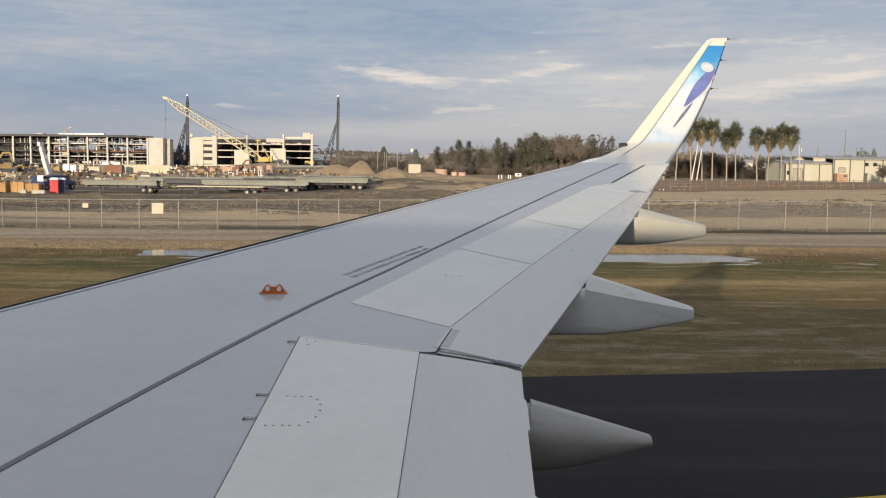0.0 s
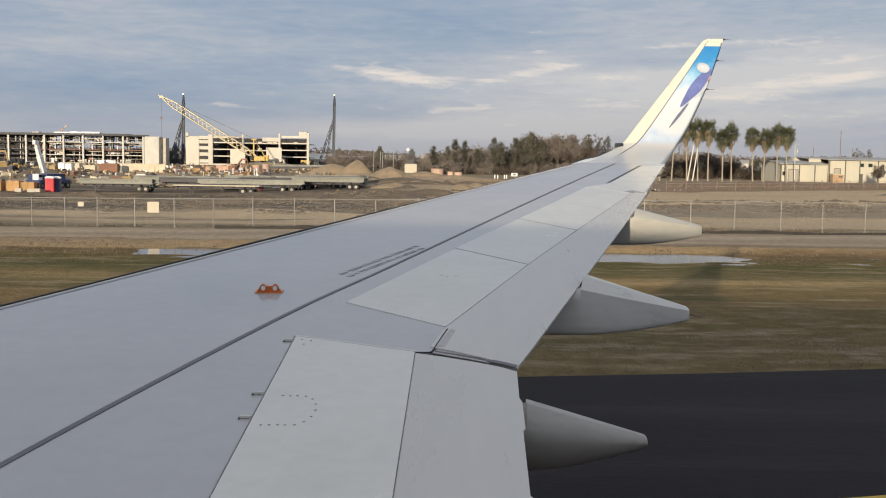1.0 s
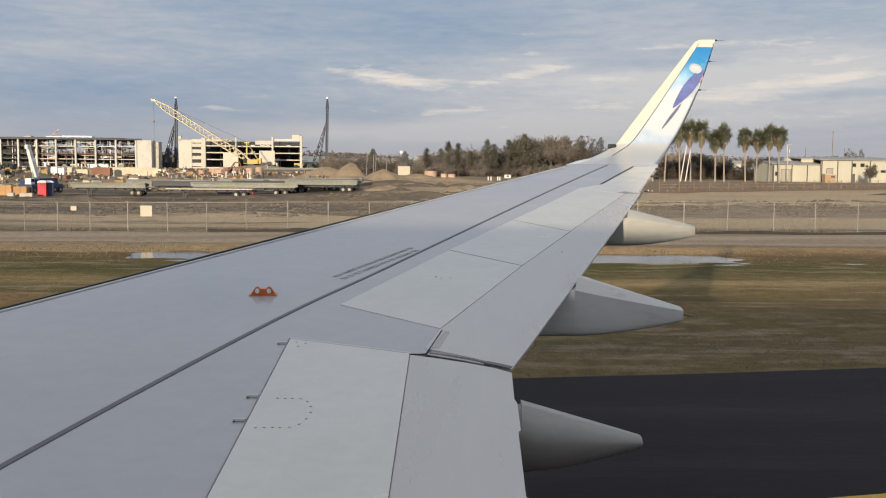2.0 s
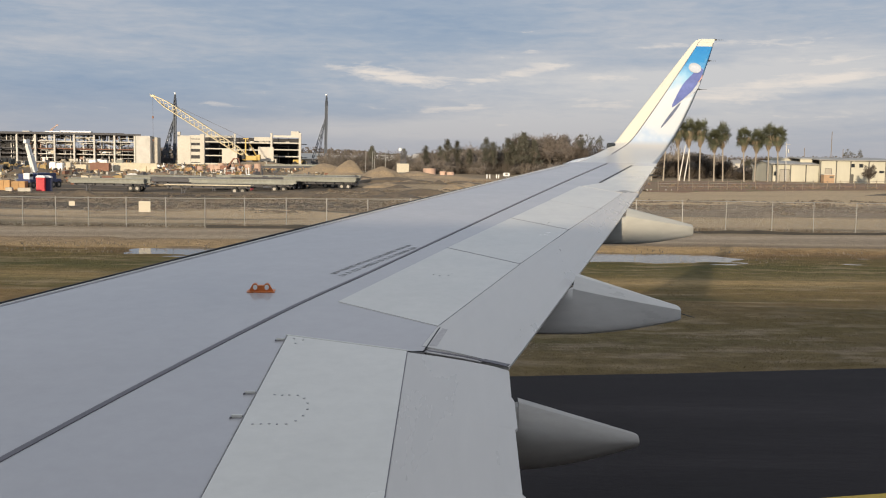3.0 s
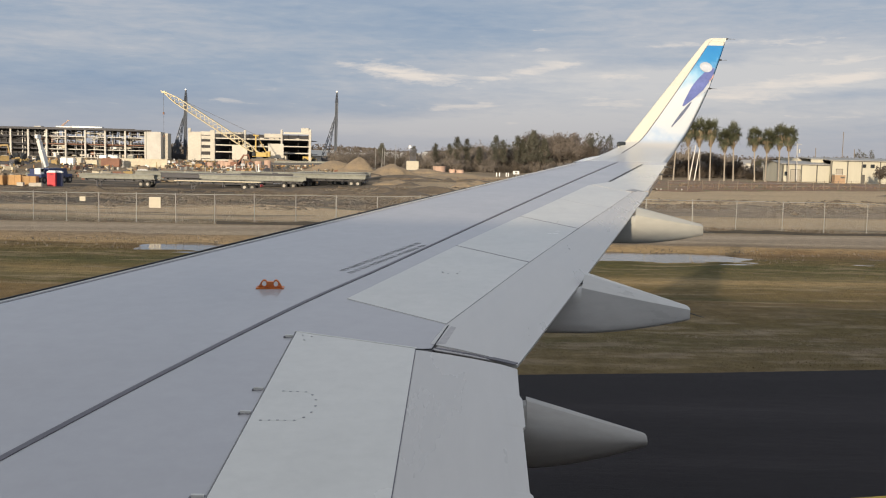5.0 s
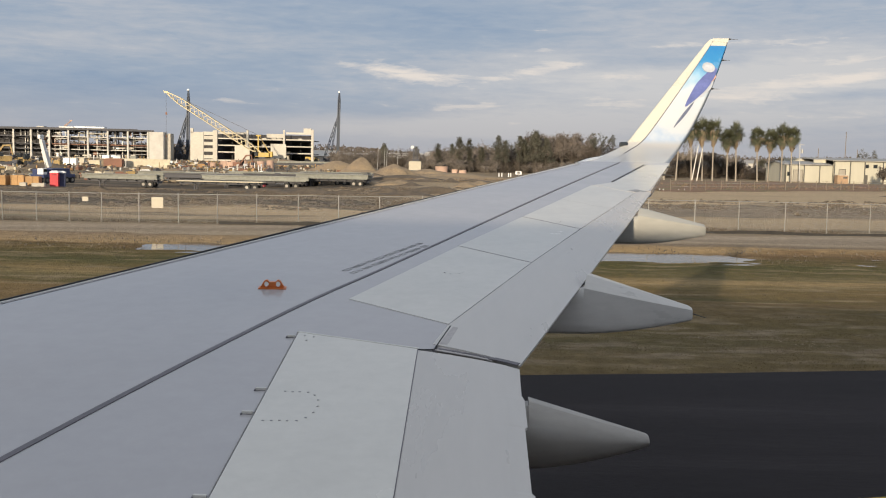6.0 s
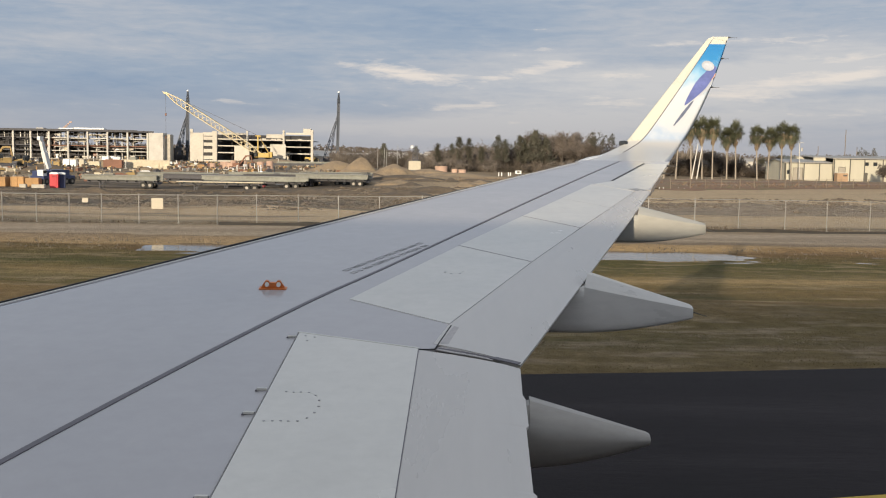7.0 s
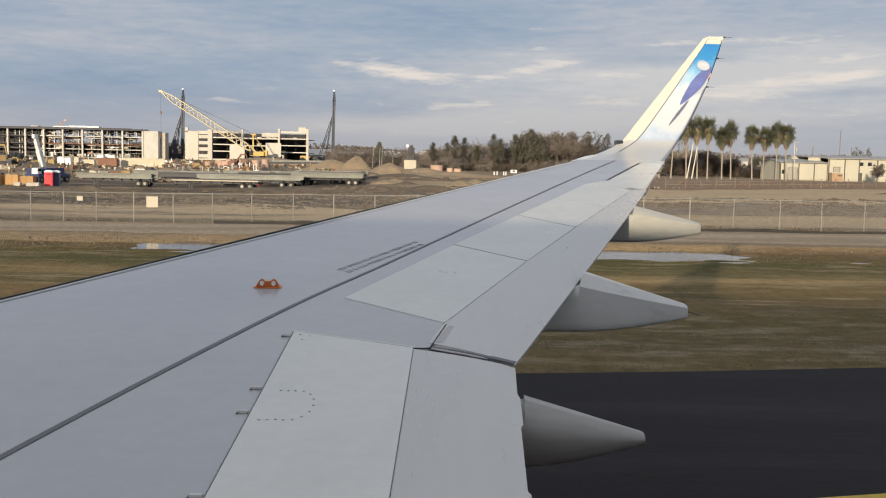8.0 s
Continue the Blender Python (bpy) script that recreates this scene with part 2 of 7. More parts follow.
M["roof_grey"] = material("roof_sheet", (0.32, 0.31, 0.29), 0.6, vary=0.12, scale=0.2)
M["door_grey"] = material("roller_door", (0.36, 0.33, 0.28), 0.6, vary=0.08, scale=1)
M["brick_box"] = material("tan_brick", (0.40, 0.27, 0.17), 0.85, vary=0.15, scale=1.2)
M["green_wall"] = material("grey_green_siding", (0.20, 0.21, 0.17), 0.7, vary=0.1, scale=0.3)
M["dirt_pile"] = material("heaped_earth", (0.26, 0.20, 0.135), 0.95, vary=0.22, grain=0.2, scale=0.4, fine=3, bump=0.8, bump_scale=3, second=(0.24, 0.18, 0.11), second_at=(0.45, 0.7))
M["dark_earth"] = material("dark_earth_clods", (0.115, 0.09, 0.065), 0.95, vary=0.3, grain=0.25, scale=0.7, fine=5)
M["fabric"] = material("black_silt_fabric", (0.028, 0.026, 0.024), 0.8, vary=0.3, grain=0.2, scale=0.8, fine=6)
M["bank"] = material("weedy_bank_grass", (0.225, 0.135, 0.085), 0.95, vary=0.25, grain=0.25, scale=0.25, fine=2.5, second=(0.15, 0.128, 0.062), second_at=(0.48, 0.62), bump=0.4, bump_scale=4)
M["bark"] = material("bark", (0.11, 0.092, 0.075), 0.9, vary=0.2, grain=0.2, scale=1.5, fine=10, per_object=0.12)
M["palm_bark"] = material("palm_bark", (0.33, 0.29, 0.24), 0.9, vary=0.2, grain=0.15, scale=1, fine=6, stretch=(1, 1, 4))
M["twig"] = material("bare_twigs", (0.165, 0.138, 0.117), 0.9, vary=0.3, grain=0.2, scale=0.3, fine=3, per_object=0.2)
M["leaf"] = material("dull_green_leaves", (0.092, 0.090, 0.066), 0.7, vary=0.35, grain=0.25, scale=0.5, fine=4, per_object=0.2)
M["scrub"] = material("brown_scrub", (0.178, 0.152, 0.128), 0.9, vary=0.35, grain=0.25, scale=0.3, fine=3, per_object=0.25)
M["thicket"] = material("dark_thicket", (0.132, 0.107, 0.085), 0.9, vary=0.35, grain=0.25, scale=0.3, fine=3, per_object=0.25)
M["palm_green"] = material("palm_green", (0.082, 0.088, 0.050), 0.6, vary=0.35, grain=0.2, scale=0.8, fine=4, per_object=0.15)
M["palm_dead"] = material("dead_fronds", (0.215, 0.165, 0.112), 0.85, vary=0.3, grain=0.2, scale=0.8, fine=4, per_object=0.15)
M["dead_tuft"] = material("dead_tuft", (0.35, 0.275, 0.19), 0.9, vary=0.2, grain=0.2, scale=0.6, fine=4, spec=0.1)
M["grass_blade"] = material("dry_grass", (0.185, 0.142, 0.066), 0.9, vary=0.2, grain=0.2, scale=0.22, fine=3, second=(0.15, 0.125, 0.05), second_at=(0.50, 0.66), spec=0.1)
M["wood_pole"] = material("weathered_pole", (0.20, 0.165, 0.13), 0.9, vary=0.2, scale=1, stretch=(4, 4, 0.3))
M["pole_white"] = material("pale_pole", (0.66, 0.63, 0.57), 0.7, vary=0.1)
M["lamp_blue"] = material("blue_glass_dome", (0.02, 0.06, 0.5), 0.15, vary=0.05)
M["glass_dark"] = material("dark_window_glass", (0.03, 0.035, 0.04), 0.12, vary=0.1)
M["roof_town"] = material("pale_town_roof", (0.52, 0.49, 0.44), 0.7, vary=0.15, scale=0.1, per_object=0.25)


# livery: blue at the top of the winglet, running down into white with soft pale clouds
def livery():
    m = bpy.data.materials.new("winglet_livery")
    m.use_nodes = True
    t = m.node_tree
    bsdf = t.nodes["Principled BSDF"]
    crd = t.nodes.new("ShaderNodeTexCoord")
    s = t.nodes.new("ShaderNodeSeparateXYZ")
    t.links.new(crd.outputs["Object"], s.inputs[0])
    nz = node(t, "ShaderNodeTexNoise", Scale=3.2, Detail=5.0)
    t.links.new(crd.outputs["Object"], nz.inputs["Vector"])
    h = math_node(t, "ADD", s.outputs[2], math_node(t, "MULTIPLY", math_node(t, "SUBTRACT", nz.outputs[0], 0.5), 0.8))
    h = math_node(t, "DIVIDE", math_node(t, "SUBTRACT", h, 4.4), 2.0)
    col = ramp(t, h, ((0.16, (0.44, 0.53, 0.66)), (0.24, (0.58, 0.62, 0.67)), (0.32, (0.63, 0.645, 0.665)), (0.52, (0.62, 0.66, 0.71)), (0.66, (0.30, 0.53, 0.72)), (0.78, (0.045, 0.26, 0.56)), (0.95, (0.03, 0.22, 0.53))))
    # plain wing paint below, cream above
    level = math_node(t, "DIVIDE", math_node(t, "SUBTRACT", s.outputs[2], 4.4), 2.0)
    col = mix_rgb(t, ramp(t, level, ((0.13, 1.0), (0.17, 0.0))), col, (0.50, 0.495, 0.49))
    col = mix_rgb(t, ramp(t, level, ((0.922, 0.0), (0.928, 1.0))), col, (0.68, 0.655, 0.555))
    t.links.new(col, bsdf.inputs["Base Color"])
    bsdf.inputs["Roughness"].default_value = 0.25
    return m


M["livery"] = livery()
M["paint_blue"] = material("violet_blue_paint", (0.135, 0.165, 0.40), 0.45, vary=0.2, scale=6)
M["paint_slate"] = material("slate_paint", (0.13, 0.15, 0.22), 0.45, vary=0.2, scale=8)
M["paint_orange"] = material("salmon_paint", (0.55, 0.32, 0.25), 0.45, vary=0.15, scale=8)
M["paint_pale"] = material("pale_grey_paint", (0.52, 0.55, 0.60), 0.45, vary=0.2, scale=8)


def ground_material():
    """Grass, ditch bank, dirt road and building-site earth in belts that run along the taxiway, with ragged edges."""
    m = bpy.data.materials.new("ground_belts")
    m.use_nodes = True
    t = m.node_tree
    bsdf = t.nodes["Principled BSDF"]
    crd = t.nodes.new("ShaderNodeTexCoord")
    s = t.nodes.new("ShaderNodeSeparateXYZ")
    t.links.new(crd.outputs["Object"], s.inputs[0])

    def nz(scale, detail=5.0, stretch=(1, 1, 1), rough=0.6):
        mp = t.nodes.new("ShaderNodeMapping")
        mp.inputs["Scale"].default_value = stretch
        t.links.new(crd.outputs["Object"], mp.inputs[0])
        n = node(t, "ShaderNodeTexNoise", Scale=scale, Detail=detail, Roughness=rough)
        t.links.new(mp.outputs[0], n.inputs["Vector"])
        return n.outputs[0]

    edge = math_node(t, "SUBTRACT", nz(0.10, 6.0, (0.45, 1, 1)), 0.5)
    edge = math_node(t, "MULTIPLY", edge, math_node(t, "MULTIPLY", s.outputs[1], 0.22))
    tilt = math_node(t, "MULTIPLY", s.outputs[0], -0.06)
    y = math_node(t, "DIVIDE", math_node(t, "ADD", math_node(t, "ADD", s.outputs[1], tilt), edge), 200.0)
    grass = (0.188, 0.128, 0.060)
    dirt = (0.47, 0.355, 0.225)
    col = ramp(t, y, ((0.0, grass), (0.105, (0.190, 0.140, 0.067)), (0.118, (0.190, 0.138, 0.067)), (0.130, (0.162, 0.122, 0.052)), (0.152, (0.204, 0.140, 0.066)), (0.168, (0.215, 0.147, 0.064)), (0.178, (0.41, 0.295, 0.145)), (0.190, (0.20, 0.145, 0.062)), (0.205, (0.085, 0.085, 0.030)), (0.222, (0.15, 0.11, 0.046)), (0.232, (0.19, 0.115, 0.058)), (0.243, (0.40, 0.28, 0.145)), (0.262, (0.24, 0.185, 0.13)),
                      (0.272, (0.43, 0.345, 0.245)), (0.283, (0.30, 0.24, 0.175)), (0.292, (0.44, 0.355, 0.26)), (0.306, (0.32, 0.25, 0.17)), (0.318, (0.16, 0.13, 0.085)),
                      (0.335, (0.42, 0.325, 0.215)), (0.395, dirt), (0.405, (0.25, 0.20, 0.150)), (0.500, (0.26, 0.21, 0.155)), (0.512, (0.48, 0.37, 0.24)),
                      (0.78, (0.48, 0.365, 0.235)), (0.88, (0.36, 0.27, 0.165)), (1.0, (0.26, 0.20, 0.13))))
    # greener and straw-pale patches within the grass
    patch = nz(0.20, 6.0, (0.14, 1.0, 1))
    in_grass = ramp(t, y, ((0.22, 1.0), (0.24, 0.0)))
    green = math_node(t, "MULTIPLY", ramp(t, patch, ((0.50, 0.0), (0.60, 0.75))), in_grass)
    col = mix_rgb(t, green, col, (0.110, 0.098, 0.040))
    straw = math_node(t, "MULTIPLY", ramp(t, nz(0.85, 6.0, (0.30, 1.2, 1)), ((0.52, 0.0), (0.66, 0.7))), in_grass)
    col = mix_rgb(t, straw, col, (0.33, 0.255, 0.155))
    # pale scalped blotches near the asphalt
    near = ramp(t, y, ((0.100, 0.0), (0.108, 1.0), (0.132, 1.0), (0.150, 0.0)))
    blotch = math_node(t, "MULTIPLY", ramp(t, nz(0.8, 3.0, (0.55, 1.5, 1), 0.45), ((0.54, 0.0), (0.63, 0.6))), near)
    col = mix_rgb(t, blotch, col, (0.32, 0.25, 0.17))
    # dark clods and tracks in the earth
    beyond = ramp(t, y, ((0.30, 0.0), (0.36, 1.0), (0.52, 1.0), (0.56, 0.2)))
    clod = math_node(t, "MULTIPLY", ramp(t, nz(0.13, 8.0, (0.4, 1.5, 1), 0.7), ((0.51, 0.0), (0.60, 0.8))), beyond)
    col = mix_rgb(t, clod, col, (0.14, 0.115, 0.085))
    # the building yard is churned darker
    yard = ramp(t, y, ((0.390, 0.0), (0.415, 1.0), (0.90, 1.0), (1.0, 0.0)))
    askew = math_node(t, "ADD", s.outputs[0], math_node(t, "MULTIPLY", math_node(t, "SUBTRACT", s.outputs[1], 85.0), 0.13))
    side = ramp(t, math_node(t, "DIVIDE", math_node(t, "ADD", askew, 100.0), 200.0), ((0.46, 1.0), (0.56, 0.0)))
    churn = ramp(t, nz(0.12, 7.0, (0.35, 1.2, 1), 0.65), ((0.36, 0.35), (0.55, 0.95)))
    col = mix_rgb(t, math_node(t, "MULTIPLY", math_node(t, "MULTIPLY", yard, side), churn), col, (0.098, 0.083, 0.068))
    col = mix_rgb(t, 1.0, ramp(t, nz(2.2, 6.0, (1, 1, 1), 0.7), ((0.3, (0.72, 0.72, 0.72)), (0.7, (1.28, 1.28, 1.28)))), col, "MULTIPLY")
    t.links.new(col, bsdf.inputs["Base Color"])
    bsdf.inputs["Roughness"].default_value = 0.95
    bsdf.inputs["Specular IOR Level"].default_value = 0.15
    b = node(t, "ShaderNodeBump", Strength=1.0, Distance=0.22)
    t.links.new(nz(3.0, 7.0, (1, 1, 1), 0.7), b.inputs["Height"])
    t.links.new(b.outputs[0], bsdf.inputs["Normal"])
    return m


M["ground"] = ground_material()


def water_material():
    m = bpy.data.materials.new("muddy_water")
    m.use_nodes = True
    t = m.node_tree
    bsdf = t.nodes["Principled BSDF"]
    bsdf.inputs["Base Color"].default_value = (0.085, 0.07, 0.055, 1)
    bsdf.inputs["Roughness"].default_value = 0.07
    bsdf.inputs["Specular IOR Level"].default_value = 0.22
    crd = t.nodes.new("ShaderNodeTexCoord")
    n = node(t, "ShaderNodeTexNoise", Scale=2.5, Detail=4.0)
    t.links.new(crd.outputs["Object"], n.inputs["Vector"])
    b = node(t, "ShaderNodeBump", Strength=0.14, Distance=0.05)
    t.links.new(n.outputs[0], b.inputs["Height"])
    t.links.new(b.outputs[0], bsdf.inputs["Normal"])
    return m


M["water"] = water_material()


# ---------------------------------------------------------------- mesh helpers
def link_mesh(name, bm, mat, smooth=False):
    me = bpy.data.meshes.new(name)
    bmesh.ops.recalc_face_normals(bm, faces=bm.faces)
    bm.to_mesh(me)
    bm.free()
    if mat is not None:
        me.materials.append(M[mat])
    if smooth:
        me.polygons.foreach_set("use_smooth", [p.loop_total <= 4 for p in me.polygons])
    return me


def part(name, bm, mat, parent, label="", smooth=False):
    ob = new(name, link_mesh(name, bm, mat, smooth))
    ob.parent = parent
    return tagged(ob, label)


def part_on(name, me, parent, m=None, label=""):
    """One more part on a mesh that is already there."""
    ob = new(name, me)
    ob.parent = parent
    if m is not None:
        ob.matrix_basis = m
    return tagged(ob, label)


def thing(name, bm=None, mat=None, label="", category="", group="", kind="", smooth=False):
    ob = new(name, link_mesh(name, bm, mat, smooth) if bm is not None else None)
    return tagged(ob, label, category, group, kind)


def B():
    return bmesh.new()


def raw(verts, faces):
    bm = B()
    vs = [bm.verts.new(v) for v in verts]
    for f in faces:
        bm.faces.new([vs[i] for i in f])
    return bm


def box(bm, c, s, m=None, bevel=0.0):
    g = bmesh.ops.create_cube(bm, size=1.0)
    bmesh.ops.scale(bm, vec=s, verts=g["verts"])
    if bevel:
        es = list({e for v in g["verts"] for e in v.link_edges})
        r = bmesh.ops.bevel(bm, geom=es, offset=bevel, segments=2, affect="EDGES", profile=0.7)
        vs = list({v for f in r["faces"] for v in f.verts} | {v for v in g["verts"] if v.is_valid})
    else:
        vs = g["verts"]
    if m is not None:
        bmesh.ops.transform(bm, matrix=m, verts=vs)
    bmesh.ops.translate(bm, vec=c, verts=vs)
    return bm


def cyl(bm, p0, p1, r0, r1=None, n=10, caps=True):
    p0, p1 = Vector(p0), Vector(p1)
    d = p1 - p0
    q = d.to_track_quat("Z", "Y").to_matrix().to_4x4()
    bmesh.ops.create_cone(bm, cap_ends=caps, segments=n, radius1=r0, radius2=r0 if r1 is None else max(r1, 1e-4), depth=d.length,
                          matrix=Matrix.Translation((p0 + p1) / 2) @ q)
    return bm


def strut(bm, p0, p1, w, h=None):
    """A square bar from p0 to p1."""
    p0, p1 = Vector(p0), Vector(p1)
    d = p1 - p0
    q = d.to_track_quat("Z", "Y").to_matrix().to_4x4()
    g = bmesh.ops.create_cube(bm, size=1.0)
    bmesh.ops.scale(bm, vec=(w, h or w, d.length), verts=g["verts"])
    bmesh.ops.transform(bm, matrix=Matrix.Translation((p0 + p1) / 2) @ q, verts=g["verts"])
    return bm


def slab(bm, outline, top, depth):
    """A plate with that outline in plan; top(x, y) gives its upper face."""
    up_v = [bm.verts.new((x, y, top(x, y))) for x, y in outline]
    lo_v = [bm.verts.new((x, y, top(x, y) - depth)) for x, y in outline]
    n = len(outline)
    bm.faces.new(up_v), bm.faces.new(lo_v[::-1])
    for i in range(n):
        bm.faces.new((up_v[i], lo_v[i], lo_v[(i + 1) % n], up_v[(i + 1) % n]))
    return bm


def loft(bm, rings, cap=True, closed=True):
    vs = [[bm.verts.new(p) for p in r] for r in rings]
    n = len(rings[0])
    for a, b in zip(vs, vs[1:]):
        for i in range(n if closed else n - 1):
            j = (i + 1) % n
            bm.faces.new((a[i], a[j], b[j], b[i]))
    if cap and closed:
        bm.faces.new([bm.verts.new(p) for p in rings[0]][::-1]), bm.faces.new([bm.verts.new(p) for p in rings[-1]])
    return bm


def lerp(a, b, f):
    return a + (b - a) * f


def along(pts, y):
    """x on a polyline of (x, y) points, y rising."""
    for (x0, y0), (x1, y1) in zip(pts, pts[1:]):
        if y <= y1:
            return lerp(x0, x1, (y - y0) / (y1 - y0))
    (x0, y0), (x1, y1) = pts[-2:]
    return lerp(x0, x1, (y - y0) / (y1 - y0))


def ease01(f):
    f = min(1.0, max(0.0, f))
    return f * f * (3 - 2 * f)


# ---------------------------------------------------------------- the airliner: fuselage, right wing, winglet
H = 4.4
airliner = thing("airliner", label="airliner with grey-white wing and painted upturned winglet on asphalt", category="airliner")


def deck(y):
    """Height of the wing's upper face, which rises outboard."""
    return H - 0.97 + 0.1104 * (y - 4.7)


def lead(y):
    return -5.80 + 0.5503 * y + 0.0022 * max(0.0, y - 9.0) ** 2 + 0.02 + 0.0105 * max(0.0, y - 5.0)


FLAP_LINE = ((-0.12, 0.0), (-0.125, 4.84), (-0.05, 4.85), (0.04, 5.25), (0.598, 6.92), (1.108, 8.29), (2.0, 10.64))
TRAIL_OUT = ((0.36, 4.64), (1.61, 8.72), (2.03, 10.2), (2.17, 10.62), (2.98, 13.4))


def back(y):
    """The wing body's rear edge: before the flaps, then the aileron's own trailing edge."""
    return along(FLAP_LINE, y) if y <= 10.64 else along(TRAIL_OUT, y)


def top(x, y, lift=0.0):
    chord = 3.6 + (1.6 - 3.6) * min(1.0, max(0.0, (y - 5) / 8.4))
    u = max(0.0, (x - lead(y)) / chord)
    return deck(y) + lift - 0.05 * max(0.0, 1 - u / 0.085) ** 2


TOP_U = (0.03, 0.06, 0.10, 0.16, 0.26, 0.40, 0.55, 0.70, 0.85, 1.0)


def section(y):
    x0, x1 = lead(y), back(y)
    c = x1 - x0
    ring = [Vector((x0 + 0.015 * c * (1 - math.sin(a)) , y, top(x0, y) - 0.028 * (1 + 0.0 * a) + 0.028 * math.sin(a))) for a in (-0.9, -0.2, 0.5, 1.1)]
    ring += [Vector((x0 + u * c, y, top(x0 + u * c, y))) for u in TOP_U]
    for u in (1.0, 0.8, 0.55, 0.35, 0.18, 0.07, 0.02):
        th = c * 0.13 * (math.sqrt(u) * 1.6 - 1.45 * u) + 0.025
        ring.append(Vector((x0 + u * c, y, top(x0 + u * c, y) - max(0.03, th))))
    return ring


bm = B()
ys = [0.12, 1.2, 2.4, 3.6, 4.4, 4.84, 4.87, 5.25, 5.8, 6.4, 6.92, 7.6, 8.29, 9.1, 9.9, 10.64, 10.66, 11.3, 12.0, 12.7, 13.4]
loft(bm, [section(y) for y in ys])
wing_skin = part("wing_skin", bm, "skin", airliner, "smooth grey-painted upper wing skin", smooth=False)


def wing_plate(name, outline, mat, lift=0.006, depth=0.012, label=""):
    return part(name, slab(B(), outline, lambda x, y: top(x, y, lift), depth), mat, airliner, label)


def wing_strip(name, pts, width, mat, lift=0.003, label="", depth=0.004):
    """A narrow band along a line on the wing's upper face."""
    bm = B()
    pts = [Vector((x, y, 0)) for x, y in pts]
    left, right = [], []
    for i, p in enumerate(pts):
        d = (pts[min(i + 1, len(pts) - 1)] - pts[max(i - 1, 0)]).normalized()
        s = Vector((-d.y, d.x, 0)) * (width(p.y) if callable(width) else width) / 2
        left.append(p + s), right.append(p - s)
    rings = []
    for a, b in zip(left, right):
        up = lift(a.y) if callable(lift) else lift
        za, zb = top(a.x, a.y, up), top(b.x, b.y, up)
        rings.append([(a.x, a.y, za), (b.x, b.y, zb), (b.x, b.y, zb - depth), (a.x, a.y, za - depth)])
    loft(bm, rings)
    return part(name, bm, mat, airliner, label)


# bare leading-edge band, and the thin step of the slat behind it
edge_ys = [0.5 + 0.7 * i for i in range(19)]
bm = B()
rings = []
for y in edge_ys:
    c = back(y) - lead(y)
    x0 = lead(y)
    rings.append([(x0 + 0.012, y, top(x0 + 0.012, y, 0.004)), (x0 - 0.012, y, top(x0, y) - 0.006), (x0 - 0.022, y, top(x0, y) - 0.028), (x0 - 0.010, y, top(x0, y) - 0.055)])
loft(bm, rings, cap=False, closed=False)
part("leading_edge", bm, "bare", airliner, "bare metal leading edge of the slat", smooth=True)
wing_strip("slat_seal", [(lead(y) - 0.006, y) for y in edge_ys], 0.018, "gap", lambda y: 0.011 + 0.008 * ease01((y - 6.3) / 1.7) - 0.009 * ease01((y - 8.5) / 4.5), "dark line along the slat edge", 0.035)
wing_strip("slat_step", [(lead(y) + 0.21, y) for y in edge_ys], 0.010, "mark", 0.002, "fine joint line behind the slat edge")
wing_strip("slat_edge", [(lead(y) + 0.15, y) for y in edge_ys], 0.035, "panel", 0.0022, "pale band along the slat edge")

SPAR_IN = (-0.000417, 0.017944, 0.199073, -2.449750)
SPAR_OUT = (0.000338, -0.007972, 0.460112, -3.222172)


def spar(y):
    return lerp(np.polyval(SPAR_IN, y), np.polyval(SPAR_OUT, y), ease01((y - 5.4) / 1.2))


wing_strip("spar_seal", [(spar(y), y) for y in (2.5 + 0.27 * i for i in range(41))], lambda y: lerp(0.029, 0.020, ease01((y - 4.5) / 3)), "seal", 0.004, "dark sealant line along the rear spar")

# inboard spoiler with its dark edges, hinge fittings and fastener arc
wing_plate("spoiler", [(-0.77, 0.6), (-0.198, 0.6), (-0.134, 4.84), (-0.76, 5.08)], "panel", 0.005, 0.010, "white-painted inboard spoiler panel")
wing_strip("spoiler_joint", [(-0.774, 0.6), (-0.767, 5.08)], 0.004, "mark", 0.004, "dark joint at the spoiler hinge")
# pale strip laid along the spoiler's end to imitate its highlight
wing_strip("spoiler_joint", [(-0.768, 5.09), (-0.13, 4.85)], 0.012, "panel", 0.0062, "pale strip painted as the spoiler end's highlight")
wing_strip("spoiler_joint", [(-0.196, 0.6), (-0.132, 4.84)], 0.0036, "seal", 0.0056, "dark joint between spoiler and flap")
for x, y in ((-0.786, 5.0), (-0.793, 4.21), (-0.794, 3.93), (-0.797, 3.17)):
    fit_ob = part("hinge_fitting", box(B(), (x, y, top(x, y) + 0.007), (0.044, 0.014, 0.012), bevel=0.003), "panel", airliner, "small pale spoiler hinge fitting")
    bm = B()
    box(bm, (x, y + 0.013, top(x, y) + 0.003), (0.044, 0.007, 0.005)), box(bm, (x - 0.023, y, top(x, y) + 0.003), (0.007, 0.032, 0.005))
    part("slot", bm, "seal", fit_ob, "dark slot round the fitting")
arc = []
for i in range(9):
    a = radians(100 - 200 * i / 8)
    arc.append((-0.605 + 0.085 * math.cos(a), 4.02 + 0.17 * math.sin(a)))
arc += [(-0.65 - 0.033 * i, 4.185 + 0.004 * i) for i in range(2)] + [(-0.65 - 0.033 * i, 3.855 - 0.003 * i) for i in range(3)]
dot = B()
cyl(dot, (0, 0, 0), (0, 0, 0.003), 0.0055, n=8)
dot_me = link_mesh("fastener", dot, "mark")
for x, y in arc:
    part_on("fastener", dot_me, airliner, pose(x, y, top(x, y) + 0.0038))
